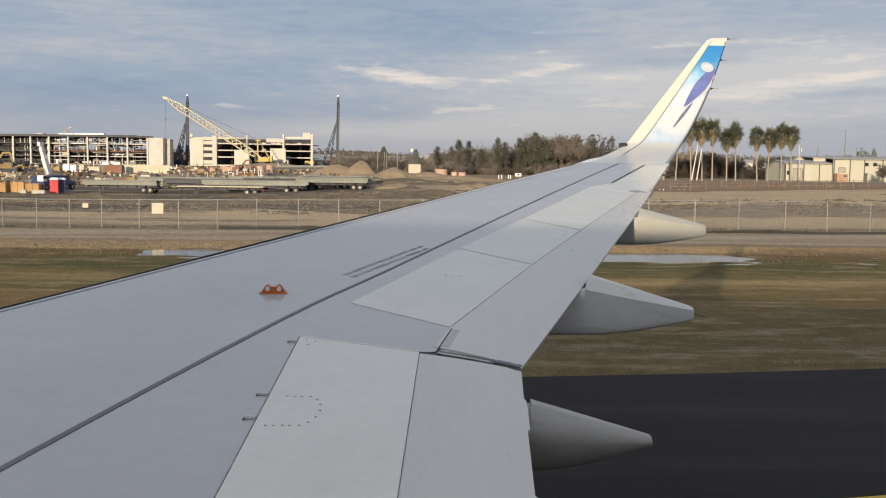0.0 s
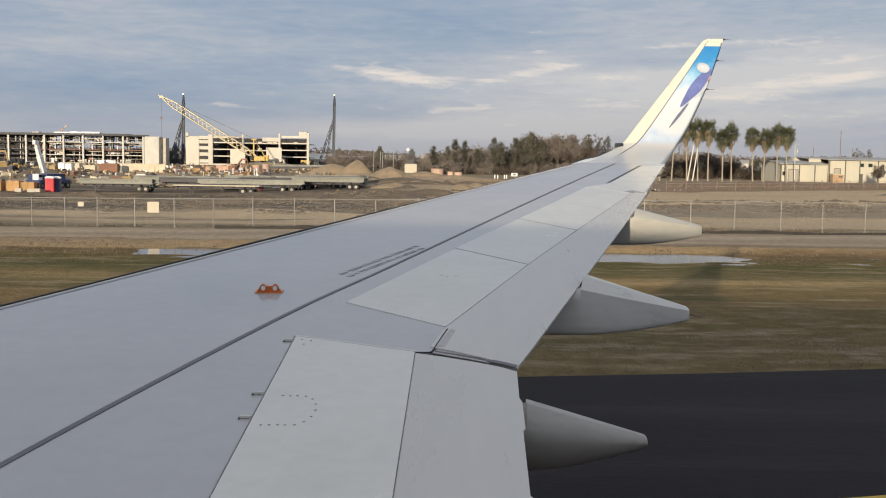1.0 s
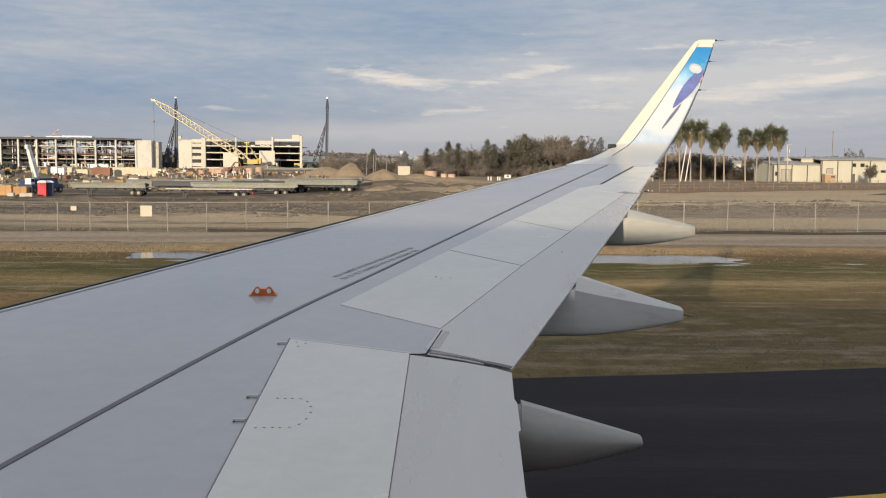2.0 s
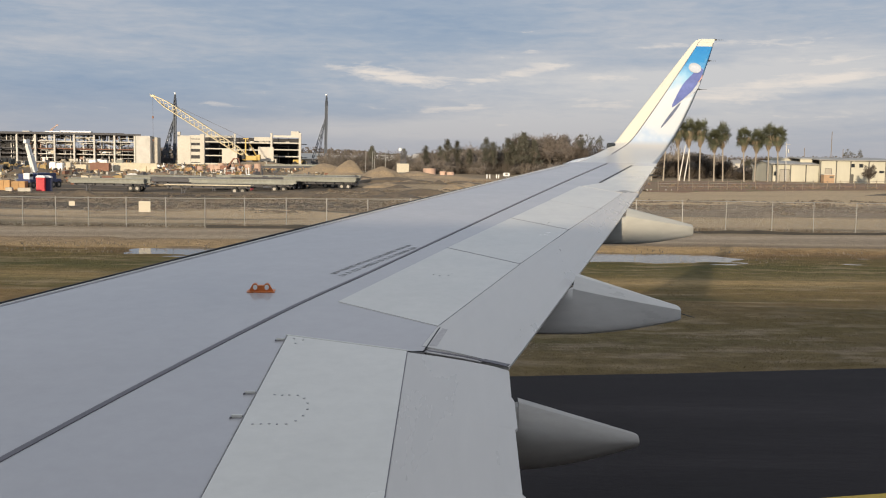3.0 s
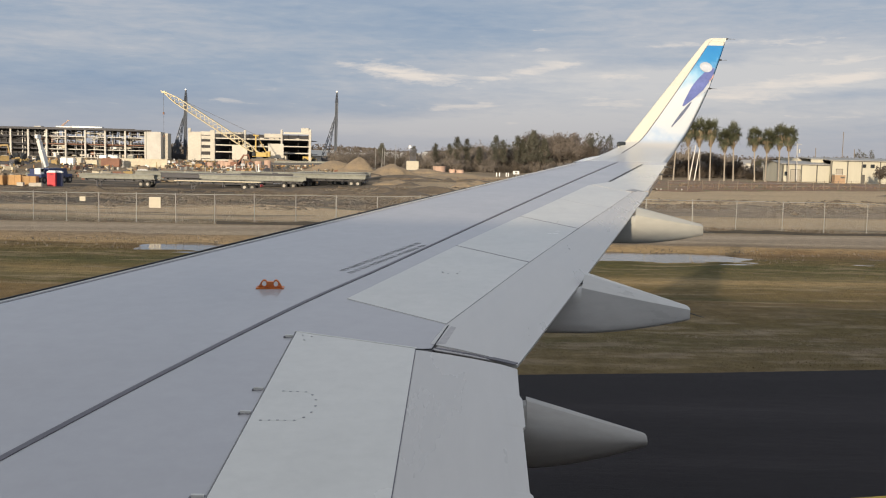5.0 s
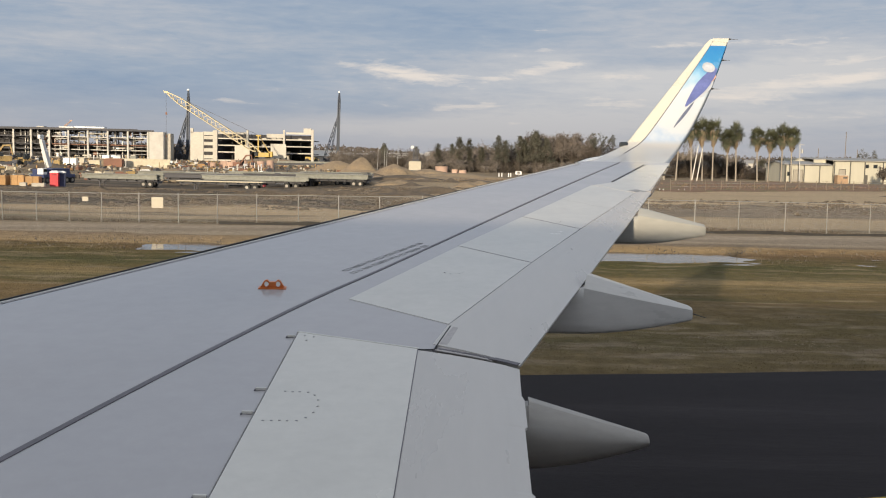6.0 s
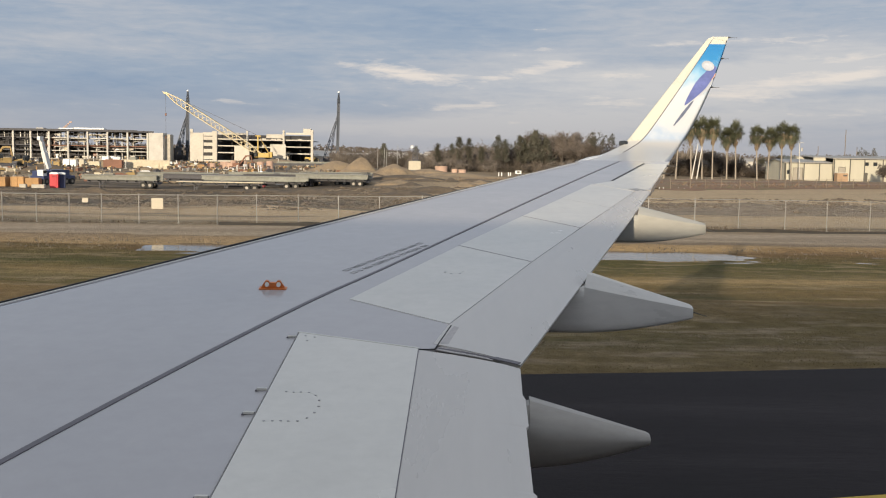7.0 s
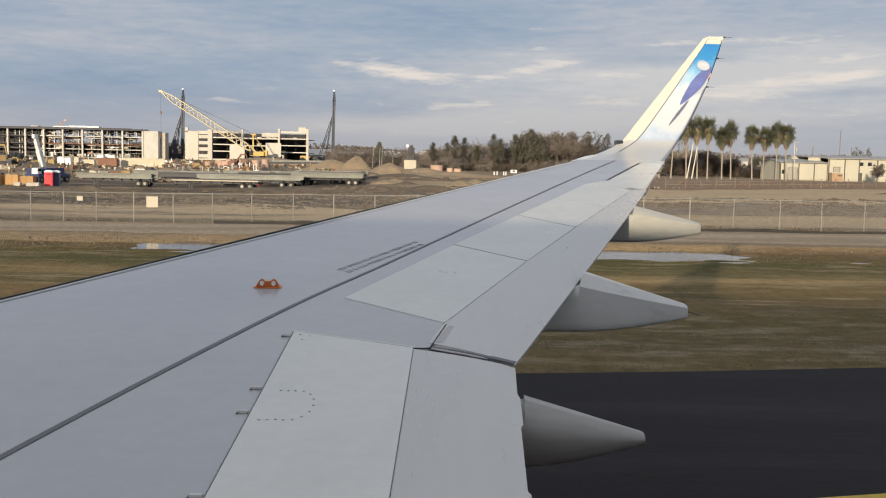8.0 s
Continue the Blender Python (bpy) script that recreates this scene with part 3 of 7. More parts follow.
for x, y in ((-0.72, 5.02), (-0.67, 5.0), (-0.70, 4.94)):
    part_on("fastener", dot_me, airliner, pose(x, y, top(x, y) + 0.0038))

# four outboard spoilers
HINGE = ((-0.57, 5.79), (0.09, 7.44), (0.67, 8.82), (1.14, 9.93), (1.59, 11.01))
REAR = ((0.020, 5.30), (0.598, 6.91), (1.118, 8.28), (1.553, 9.39), (1.980, 10.49))
for i in range(4):
    (a, b), (c, d) = HINGE[i:i + 2], REAR[i:i + 2]
    g = 0.004
    wing_plate("spoiler", [(a[0], a[1] + g), (b[0], b[1] - g), (d[0], d[1] - g), (c[0], c[1] + g)], "panel", 0.0035 if i < 2 else 0.0014, 0.008, "white-painted outboard spoiler panel")
    if i < 3:
        wing_strip("spoiler_joint", [b, d], 0.006 if i < 2 else 0.003, "seal" if i < 2 else "mark", 0.0050 if i < 2 else 0.0020, "joint between two spoilers")
wing_strip("spoiler_joint", list(REAR[:3]), 0.0032, "mark", 0.0042, "dark line where spoilers meet the flap")
wing_strip("spoiler_joint", list(REAR[2:]), 0.006, "rubbed", 0.0046, "faint line where spoilers meet the flap")
wing_strip("spoiler_joint", [(0.030, 5.27), (-0.050, 4.85)], 0.006, "gap", 0.004)
wing_strip("spoiler_joint", [(-0.05, 4.842), (-0.13, 4.838)], 0.006, "gap", 0.004)
# pale wavy inspection ring on a spoiler, and small stains
for cx, cy in ((0.05, 6.55), (0.93, 8.6)):
    for i in range(6):
        a = radians(60 * i + 10)
        part_on("fastener", dot_me, airliner, pose(cx + 0.06 * math.cos(a), cy + 0.10 * math.sin(a), top(cx, cy) + 0.0025))


# flaps: rounded bodies a little below the spoilers' edge
def flap(name, front, rear, drop, label):
    bm = B()
    rings = []
    for (xf, yf), (xr, yr) in zip(front, rear):
        ring = []
        for u, dz in ((-0.07, -0.05), (-0.045, -0.016), (-0.034, -0.0066), (0.3, -0.004), (0.6, -0.006), (0.85, -0.012), (1.0, -0.022), (1.0, -0.034), (0.7, -0.075), (0.3, -0.12), (-0.08, -0.11)):
            x, y = lerp(xf, xr, u), lerp(yf, yr, u)
            ring.append((x, y, deck(y) + drop + dz))
        rings.append(ring)
    loft(bm, rings)
    return part(name, bm, "flap", airliner, label)


FRONT_Y = (0.6, 2.0, 3.28, 3.29, 3.885, 3.895, 4.22, 4.25, 4.825)
REAR_EDGE = ((0.300, 0.6), (0.312, 2.0), (0.321, 3.27), (0.311, 3.29), (0.331, 3.875), (0.342, 3.895), (0.352, 4.20), (0.343, 4.25), (0.358, 4.61))
flap("flap", [(-0.196 + 0.0151 * (y - 0.6) + 0.004, y) for y in FRONT_Y], list(REAR_EDGE), 0.0092, "light grey inboard flap")
flap("flap", [(-0.045, 4.93), (0.035, 5.29), (0.606, 6.90), (1.130, 8.27), (2.01, 10.57)], [(0.362, 4.665), (0.473, 5.02), (1.01, 6.78), (1.524, 8.46), (2.17, 10.60)], 0.0088, "light grey outboard flap")
# small notches in the trailing edge
wing_strip("flap_edge_slot", [(0.885, 6.30), (0.955, 6.52)], 0.012, "gap", 0.004, "dark slot where the fairing meets the flap")
# seal between the two flaps, rubbed pale with a dark split along it
wing_strip("flap_seal", [(-0.035, 4.885), (0.15, 4.795), (0.245, 4.735)], 0.060, "rubbed", -0.004, "grubby pale seal between the flaps")
wing_strip("flap_seal", [(-0.03, 4.880), (0.15, 4.790), (0.235, 4.735)], 0.017, "seal", -0.0025, "dark split in the seal")
wing_strip("flap_seal", [(0.225, 4.742), (0.30, 4.695), (0.356, 4.655)], 0.034, "seal", 0.000, "dark end of the flap seal")
wing_plate("rub_strip", [(-0.028, 4.935), (0.045, 5.255), (0.072, 5.235), (0.015, 4.925)], "rubbed", 0.0040, 0.003, "grubby rubbed strip on the flap corner")
# aileron hinge slot, tip access lines
wing_strip("aileron_slot", [(1.87, 11.33), (2.58, 13.11)], 0.022, "gap", 0.003, "dark slot at the aileron hinge")
wing_plate("aileron", [(1.615, 11.02), (1.965, 10.52), (2.15, 10.64), (2.90, 13.1), (2.61, 13.08), (1.90, 11.33)], "panel", 0.0016, 0.004, "white-painted aileron")
wing_plate("access_panel", [(1.93, 10.62), (2.03, 10.50), (2.13, 10.60), (2.03, 10.74)], "mark", 0.004, 0.004, "small grey access panel")

# stencilled notice on the skin, too worn to read: short bars in two rows
rnd = random.Random(4)
ax = Vector((0.458, 0.95, 0)).normalized()
ay = Vector((-ax.y, ax.x, 0))
for off, start, length in ((0.078, 0.03, 1.14), (0.0, 0.0, 1.08)):
    s = start
    while s < length:
        w = rnd.choice((0.010, 0.015, 0.021))
        p = Vector((-0.605, 6.462, 0)) + ax * s + ay * off
        k = [p, p + ax * w, p + ax * w + ay * 0.038, p + ay * 0.038]
        wing_plate("stencil_bar", [(v.x, v.y) for v in k], "stencil", 0.003, 0.002)
        s += w + (0.045 if rnd.random() < 0.22 else 0.016)

# orange hoist bracket with two pale rings, standing on the skin
bx, by = -1.065, 6.02
bz = top(bx, by)
bm = B()
outline = [(-0.098, 0), (-0.092, 0.006), (-0.066, 0.044), (-0.052, 0.055), (-0.036, 0.055), (-0.024, 0.042), (0.024, 0.042), (0.036, 0.055), (0.052, 0.055), (0.066, 0.044), (0.092, 0.006), (0.098, 0)]
fr = [bm.verts.new((x, -0.012, z)) for x, z in outline]
bk = [bm.verts.new((x, 0.012, z)) for x, z in outline]
bm.faces.new(fr), bm.faces.new(bk[::-1])
for i in range(len(outline)):
    j = (i + 1) % len(outline)
    bm.faces.new((fr[i], bk[i], bk[j], fr[j]))
box(bm, (0, 0, 0.003), (0.21, 0.07, 0.006))
bracket = part("escape_line_bracket", bm, "orange", airliner, "small orange bracket with two pale holes")
bracket.matrix_basis = pose(bx, by, bz, 6, 0, 4) @ Matrix.Diagonal((0.80, 0.9, 0.95, 1))
for sx in (-0.044, 0.044):
    bm = B()
    cyl(bm, (sx, -0.0165, 0.030), (sx, 0.0165, 0.030), 0.0165, n=16)
    part("ring", bm, "white", bracket, "pale ring in the bracket")

# ---- winglet
LE = [Vector(p) for p in ((1.70, 13.4, deck(13.4) - 0.02), (2.11, 14.2, 4.450), (2.42, 14.72, 4.545), (2.66, 15.0, 4.67), (2.93, 15.19, 4.98), (3.44, 15.53, 5.59), (3.92, 15.84, 6.16), (4.06, 15.94, 6.32), (4.16, 15.97, 6.375))]
TE = [Vector(p) for p in ((2.98, 13.4, deck(13.4)), (3.21, 14.2, 4.47), (3.38, 14.75, 4.54), (3.52, 15.05, 4.66), (3.75, 15.27, 4.98), (4.05, 15.52, 5.55), (4.30, 15.80, 6.13), (4.375, 15.92, 6.31), (4.40, 15.95, 6.375))]


def fine(pts, k):
    """A smooth line through the points, k steps each."""
    out = []
    for i in range(len(pts) - 1):
        p0, p1, p2, p3 = pts[max(i - 1, 0)], pts[i], pts[i + 1], pts[min(i + 2, len(pts) - 1)]
        for j in range(k):
            t = j / k
            out.append(0.5 * (2 * p1 + (p2 - p0) * t + (2 * p0 - 5 * p1 + 4 * p2 - p3) * t * t + (3 * p1 - p0 - 3 * p2 + p3) * t ** 3))
    return out + [pts[-1]]


LEf, TEf = fine(LE, 4), fine(TE, 4)


# pale lamp cover on the leading edge near the tip
bm = B()
rings = []
for f, k in ((0.05, 0.0), (0.25, 0.7), (0.6, 1.0), (0.9, 0.8), (1.0, 0.0)):
    p = LE[0].lerp(LE[1], f) + (LE[1].lerp(LE[2], 0.3) - LE[1]) * f * 0.6
    rings.append([p + Vector(o) for o in ((-0.01, 0, -0.05), (-0.035 * k, 0, -0.02 + 0.020 * k), (0.05, 0, -0.012 + 0.024 * k), (0.12, 0, -0.01))])
loft(bm, rings)
part("lamp_cover", bm, "white", airliner, "pale lamp cover on the leading edge", smooth=True)


def winglet_point(i, u, side):
    """side +1 is the inner (upper) face, -1 the outer."""
    a, b = LEf[i], TEf[i]
    c = b - a
    span = (LEf[min(i + 1, len(LEf) - 1)] + TEf[min(i + 1, len(LEf) - 1)]) - (LEf[max(i - 1, 0)] + TEf[max(i - 1, 0)])
    nrm = c.cross(span).normalized()
    taper = 1.0 if i < len(LEf) - 4 else (len(LEf) - 1 - i) / 4
    th = 0.045 * c.length * taper * (2.97 * math.sqrt(u) - 1.26 * u - 3.5 * u * u + 2.8 * u ** 3 - 1.0 * u ** 4)
    if side > 0:
        th *= ease01((i - 1) / 11)
    return a + c * u + nrm * side * max(th, 0.0)


def winglet_band(us, first=0, last=len(LEf)):
    return loft(B(), [[winglet_point(i, u, s) for s, u in us] for i in range(first, last)], cap=False, closed=False)


winglet = part("winglet", winglet_band([(1, u) for u in (0.27, 0.36, 0.5, 0.65, 0.8, 0.92, 1.0)] + [(-1, u) for u in (0.92, 0.7, 0.5, 0.27)]), "livery", airliner,
               "upturned winglet painted blue over cloudy white", smooth=True)
NOSE = [(-1, u) for u in (0.268, 0.15, 0.06, 0.015)] + [(1, u) for u in (0.0, 0.015, 0.06, 0.15, 0.268)]
part("winglet_root_edge", winglet_band(NOSE, 0, 13), "panel", winglet, "grey winglet root edge", smooth=True)
part("winglet_leading_edge", winglet_band(NOSE, 12), "cream", winglet, "cream winglet leading edge", smooth=True)
bm = B()
ringset = []
for i in range(6, len(LEf) - 2):
    p, q = winglet_point(i, 0.262, 1), winglet_point(i, 0.282, 1)
    nrm = (TEf[i] - LEf[i]).cross(LEf[i + 1] - LEf[i - 1]).normalized() * 0.003
    ringset.append([p + nrm, q + nrm, q - nrm, p - nrm])
loft(bm, ringset)
part("winglet_joint", bm, "seal", winglet, "dark joint behind the leading edge")
bm = B()
N_IN = (TEf[26] - LEf[26]).cross(LEf[30] - LEf[22]).normalized()
capring = []
for i in range(len(LEf) - 5, len(LEf)):
    capring.append([winglet_point(i, u, 1) + N_IN * 0.004 for u in (0.0, 0.3, 0.6, 1.0)] + [winglet_point(i, u, -1) - N_IN * 0.004 for u in (1.0, 0.6, 0.3)])
loft(bm, capring)
part("winglet_cap", bm, "cream", winglet, "cream winglet tip cap")


def emblem(name, mat, i, u, length, width, turn, point=1.0, label="", lift=0.006):
    """A plain painted shape on the winglet's inner face: an ellipse drawn out at one end."""
    c = winglet_point(i, u, 1)
    e1 = (LEf[i + 1] + TEf[i + 1] - LEf[i - 1] - TEf[i - 1]).normalized()
    ch = (TEf[i] - LEf[i]).normalized()
    nrm = ch.cross(e1).normalized()
    e2 = nrm.cross(e1).normalized()
    a = radians(turn)
    f1, f2 = e1 * math.cos(a) + e2 * math.sin(a), -e1 * math.sin(a) + e2 * math.cos(a)
    bm = B()
    up_v, lo_v = [], []
    for k in range(28):
        t = 2 * math.pi * k / 28
        x = math.cos(t) * length / 2
        w = width / 2 * math.sin(t) * (1.0 if x > 0 else (1 + x / (length / 2) * (1 - point)))
        p = c + f1 * x + f2 * w + nrm * lift
        up_v.append(bm.verts.new(p)), lo_v.append(bm.verts.new(p - nrm * 0.012))
    bm.faces.new(up_v), bm.faces.new(lo_v[::-1])
    for k in range(28):
        j = (k + 1) % 28
        bm.faces.new((up_v[k], lo_v[k], lo_v[j], up_v[j]))
    return part(name, bm, mat, winglet, label)


emblem("painted_shape", "paint_slate", 17, 0.68, 0.60, 0.045, -5, 0.6, "slate grey painted streak", 0.006)
emblem("painted_shape", "paint_pale", 20, 0.86, 0.40, 0.13, -3, 0.5, "pale painted oval", 0.006)
emblem("painted_shape", "paint_blue", 20, 0.72, 0.88, 0.175, -7, 0.5, "violet-blue painted drop shape", 0.009)
emblem("painted_shape", "paint_orange", 21, 0.84, 0.24, 0.13, -20, 0.9, "salmon painted patch", 0.012)
emblem("painted_shape", "paint_pale", 22, 0.66, 0.175, 0.20, 0, 1.0, "pale round painted patch", 0.014)

# static discharge rods
for i, length in ((31, 0.14), (23, 0.12), (20, 0.13)):
    p = TEf[i]
    bm = B()
    cyl(bm, p, p + Vector((0.035, -0.006, 0)), 0.016, 0.008, 8), cyl(bm, p, p + Vector((length, -0.01, -0.004)), 0.0045, 0.002, 6)
    part("discharge_rod", bm, "rod", winglet if i > 15 else airliner, "thin dark static discharge rod")
for y in (12.1, 12.9):
    p = Vector((along(TRAIL_OUT, y), y, deck(y)))
    bm = B()
    cyl(bm, p, p + Vector((0.05, 0, 0)), 0.014, 0.008, 8), cyl(bm, p, p + Vector((0.17, 0, -0.01)), 0.0045, 0.002, 6)
    part("discharge_rod", bm, "rod", airliner, "thin dark static discharge rod")


# ---- canoe-shaped flap track fairings under the trailing edge
def fairing(y, x_te, x_tip, z_top, z_low, z_tip, tip_h, width, x_front, rod=True, mat="fairing", keel=False, sweep=0.30):
    """A tail cone whose front is cut along the swept trailing edge, and its nose under the wing."""
    half = ((0.30, 1.0), (0.36, 0.993), (0.88, 0.70), (0.86, 0.52), (0.74, 0.34), (0.58, 0.20), (0.40, 0.10), (0.22, 0.03), (0.10, 0.005)) if keel else ((0.30, 1.0), (0.36, 0.993), (0.95, 0.80), (0.975, 0.60), (0.99, 0.38), (1.0, 0.18), (0.985, 0.07), (0.90, 0.015), (0.45, 0.0))
    prof = [*half, (0.0, 0.0), *[(-a, b) for a, b in half[::-1]]]

    def ring(x, lo, hi, w, skew=sweep):
        return [(x + skew * width / 2 * w * a, y + width / 2 * w * a, lo + (hi - lo) * b) for a, b in prof]

    bm = B()
    rings = []
    for k in range(11):
        f = k / 10
        rings.append(ring(lerp(x_te, x_tip, f), lerp(z_low, z_tip - tip_h, f ** 1.6), lerp(z_top, z_tip, f), lerp(1.0, 0.42, f ** 1.4), sweep * (1 - f)))
    rings.append(ring(x_tip + 0.012, z_tip - tip_h * 0.92, z_tip - tip_h * 0.10, 0.36, 0.0))
    loft(bm, rings if keel else [r[2:-2] for r in rings], cap=False, closed=keel)
    bm.faces.new([bm.verts.new(p) for p in rings[-1]])
    f = part("flap_track_fairing", bm, mat, airliner, "canoe-shaped flap track fairing, pale grey", smooth=True)
    # front cap coloured dark to imitate the shaded gap behind the flap
    part("end_plate", raw(rings[0], [tuple(range(len(rings[0])))]), "seal", f, "front plate of the tail cone, darkened as a shaded gap")
    if not keel:
        part("fairing_top", loft(B(), [r[-3:] + r[:3] for r in rings], cap=False, closed=False), mat, f, "flat sloping top face of the fairing", smooth=True)
    bm = B()
    nose = []
    for x, lo, w, lid in ((x_front, z_low + 0.15, 0.3, z_low + 0.18), (x_front + 0.35, z_low + 0.05, 0.8, deck(y) - 0.15), (x_te - 0.5, z_low - 0.006, 1.0, deck(y) - 0.12), (x_te - 0.25, z_low - 0.003, 1.0, deck(y) - 0.075),
                          (x_te, z_low, 1.0, deck(y) - 0.026)):
        nose.append([(px_, py_, min(pz_, lid)) for px_, py_, pz_ in ring(x, lo, z_top, w)])
    loft(bm, nose)
    part("fairing_nose", bm, mat, f, "front half of the fairing under the wing", smooth=True)
    if rod:
        bm = B()
        cyl(bm, (x_tip, y, z_tip - tip_h * 0.5), (x_tip + 0.11, y - 0.02, z_tip - tip_h * 0.5 - 0.03), 0.004, 0.002, 6)
        part("discharge_rod", bm, "rod", f)
    return f


fairing(4.20, 0.368, 0.88, 3.368, 3.06, 3.225, 0.06, 0.26, -1.2, False, "fairing_dark", True, 0.04)
fairing(6.40, 0.925, 1.59, 3.666, 3.29, 3.470, 0.088, 0.32, -0.7)
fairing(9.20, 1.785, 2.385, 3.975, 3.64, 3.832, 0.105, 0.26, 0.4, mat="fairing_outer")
fairing(3.02, 0.35, 0.86, 3.243, 2.93, 3.10, 0.06, 0.26, -1.2, False, "fairing_dark", True, 0.04)

# ---- fuselage shell with its row of window openings; the camera looks out of one of them
CY, CZ = -1.75, 3.60
xs = []
for k in range(-26, 25):
    xs += [0.53 * k - 0.12, 0.53 * k + 0.12]
xs = [-19.6, -19.0, -18.0, -16.6, -15.0] + [x for x in xs] + [13.6, 15.5, 17.6, 20.0]
angles = [radians(a) for a in (18, 29, 41, 55, 72, 90, 108, 125, 139, 151, 162, 184, 212, 235, 258, 282, 305, 328, 350)]


def hull(x):
    if x < -15:
        f = max(0.0, (x + 20) / 5)
        return max(0.15, math.sqrt(1 - (1 - f) ** 2)), -0.35 * (1 - f)
    if x > 13:
        f = (x - 13) / 7
        return 1 - 0.75 * f, 0.9 * f
    return 1.0, 0.0


def shell(radius):
    out = []
    for x in xs:
        k, dz = hull(x)
        out.append([(x, CY + radius * k * math.cos(a), CZ + dz + radius * k * math.sin(a)) for a in angles])
    return out


bm = B()
outer = [[bm.verts.new(p) for p in r] for r in shell(2.0)]
inner = [[bm.verts.new(p) for p in r] for r in shell(1.93)]
na = len(angles)


def is_window(i, j):
    mid = (xs[i] + xs[i + 1]) / 2
    return j in (0, 9) and abs(mid) < 12.5 and abs(mid / 0.53 - round(mid / 0.53)) < 0.05


for i in range(len(xs) - 1):
    for j in range(na):
        k = (j + 1) % na
        if is_window(i, j):
            for a, b in (((i, j), (i + 1, j)), ((i + 1, j), (i + 1, k)), ((i + 1, k), (i, k)), ((i, k), (i, j))):
                bm.faces.new((outer[a[0]][a[1]], outer[b[0]][b[1]], inner[b[0]][b[1]], inner[a[0]][a[1]]))
            continue
        bm.faces.new((outer[i][j], outer[i][k], outer[i + 1][k], outer[i + 1][j]))
        bm.faces.new((inner[i][j], inner[i + 1][j], inner[i + 1][k], inner[i][k]))
for ring in (outer[0], outer[-1]):
    bm.faces.new(ring)
part("fuselage", bm, "fuselage", airliner, "plain white fuselage with a row of window openings")


def gear(x, y, r, z_top):
    bm = B()
    cyl(bm, (x, y, r), (x, y, z_top), 0.11, 0.14, 12), strut(bm, (x, y, r + 0.5), (x - 1.0, y, z_top), 0.08)
    leg = part("gear_leg", bm, "steel", airliner, "landing gear leg")
    for dy in (-0.42, 0.42):
        bm = B()
        cyl(bm, (x, y + dy - 0.18, r), (x, y + dy + 0.18, r), r, n=24)
        part("tyre", bm, "rubber", leg, "black tyre")


gear(-0.9, CY + 3.7, 0.56, 3.0), gear(-0.9, CY - 3.7, 0.56, 3.0), gear(-13.6, CY, 0.38, 2.2)
bm = B()
box(bm, (-0.9, CY - 2.6, 2.8), (1.4, 2.6, 0.35))
part("gear_beam", bm, "fuselage", airliner, "gear beam")

# small dark lamp at the winglet's root
bm = B()
box(bm, (2.62, 14.95, 4.65), (0.13, 0.08, 0.08), bevel=0.03)
part("tip_lamp", bm, "glass_dark", winglet, "small dark lamp at the winglet root")


# ---------------------------------------------------------------- ground
def edge_y(x):
    """The taxiway's far edge."""
    return 19.55 + 0.165 * x


POOL_Y = 46.4


def ditch(x):
    """How deep the wet ditch lies along its length."""
    d = 0.03
    for c, w, s in ((8.0, 6.5, 0.18), (-9.6, 5.0, 0.16), (-27, 6, 0.12), (31, 7, 0.14)):
        d += s * max(0.0, 1 - ((x - c) / w) ** 2) ** 0.5 if abs(x - c) < w else 0.0
    return d


def ease(f):
    f = min(1.0, max(0.0, f))
    return f * f * (3 - 2 * f)


def lie(x, y):
    """Height of the land."""
    if y < edge_y(x) + 0.4:
        return -0.10
    z = 0.10 * (noise.noise((x * 0.12, y * 0.25, 0)) + 0.5 * noise.noise((x * 0.5, y * 0.9, 3)))
    z *= min(1.0, (y - edge_y(x)) / 6)
    if 40 < y < 52:
        z = z * 0.35 + 0.085 * noise.noise((x * 0.55, y * 1.0, 6)) + 0.04 * noise.noise((x * 2.4, y * 2.4, 8)) - ditch(x) * math.exp(-((y - POOL_Y) / 2.5) ** 2) + 0.16 * math.exp(-((y - 50.2) / 1.1) ** 2)
    if 52 <= y < 60.5:
        z *= 0.3
    if y > 62:
        z += 0.45 * max(0.0, noise.noise((x * 0.06, y * 0.08, 9))) * min(1, (y - 62) / 20)
        if 84 < y < 106:
            z += 0.35 * abs(noise.noise((x * 0.35, y * 0.3, 5)))
    if y > 150:
        z = z * max(0.0, 1 - (y - 150) / 60)
    # the building yard lies in a shallow hollow
    z -= 1.05 * ease((y - 75) / 45) * (1 - ease((y - 175) / 80)) * ease((-x - 2) / 30)
    return z


gx = [-4500, -2500, -1200, -600, -300, -160, -110, -85] + [-70 + 0.8 * i for i in range(194)] + [95, 125, 170, 300, 600, 1200, 2500, 4500]
gy = [-3000, -1000, -300, -60, 0, 10] + [15 + 0.75 * i for i in range(37)] + [42.5 + 0.3 * i for i in range(29)] + [51.4 + 0.75 * i for i in range(86)] + [116 + 3 * i for i in range(12)] + [158, 175, 200, 240, 300, 400, 600, 1000, 1800, 3200, 4900]
bm = B()
rows_v = [[bm.verts.new((x, y, lie(x, y))) for x in gx] for y in gy]
for a, b in zip(rows_v, rows_v[1:]):
    for i in range(len(gx) - 1):
        bm.faces.new((a[i], a[i + 1], b[i + 1], b[i]))
thing("ground", bm, "ground", "dry winter grass, wet ditch, dirt road and building-site earth", "ground", kind="structure", smooth=True)

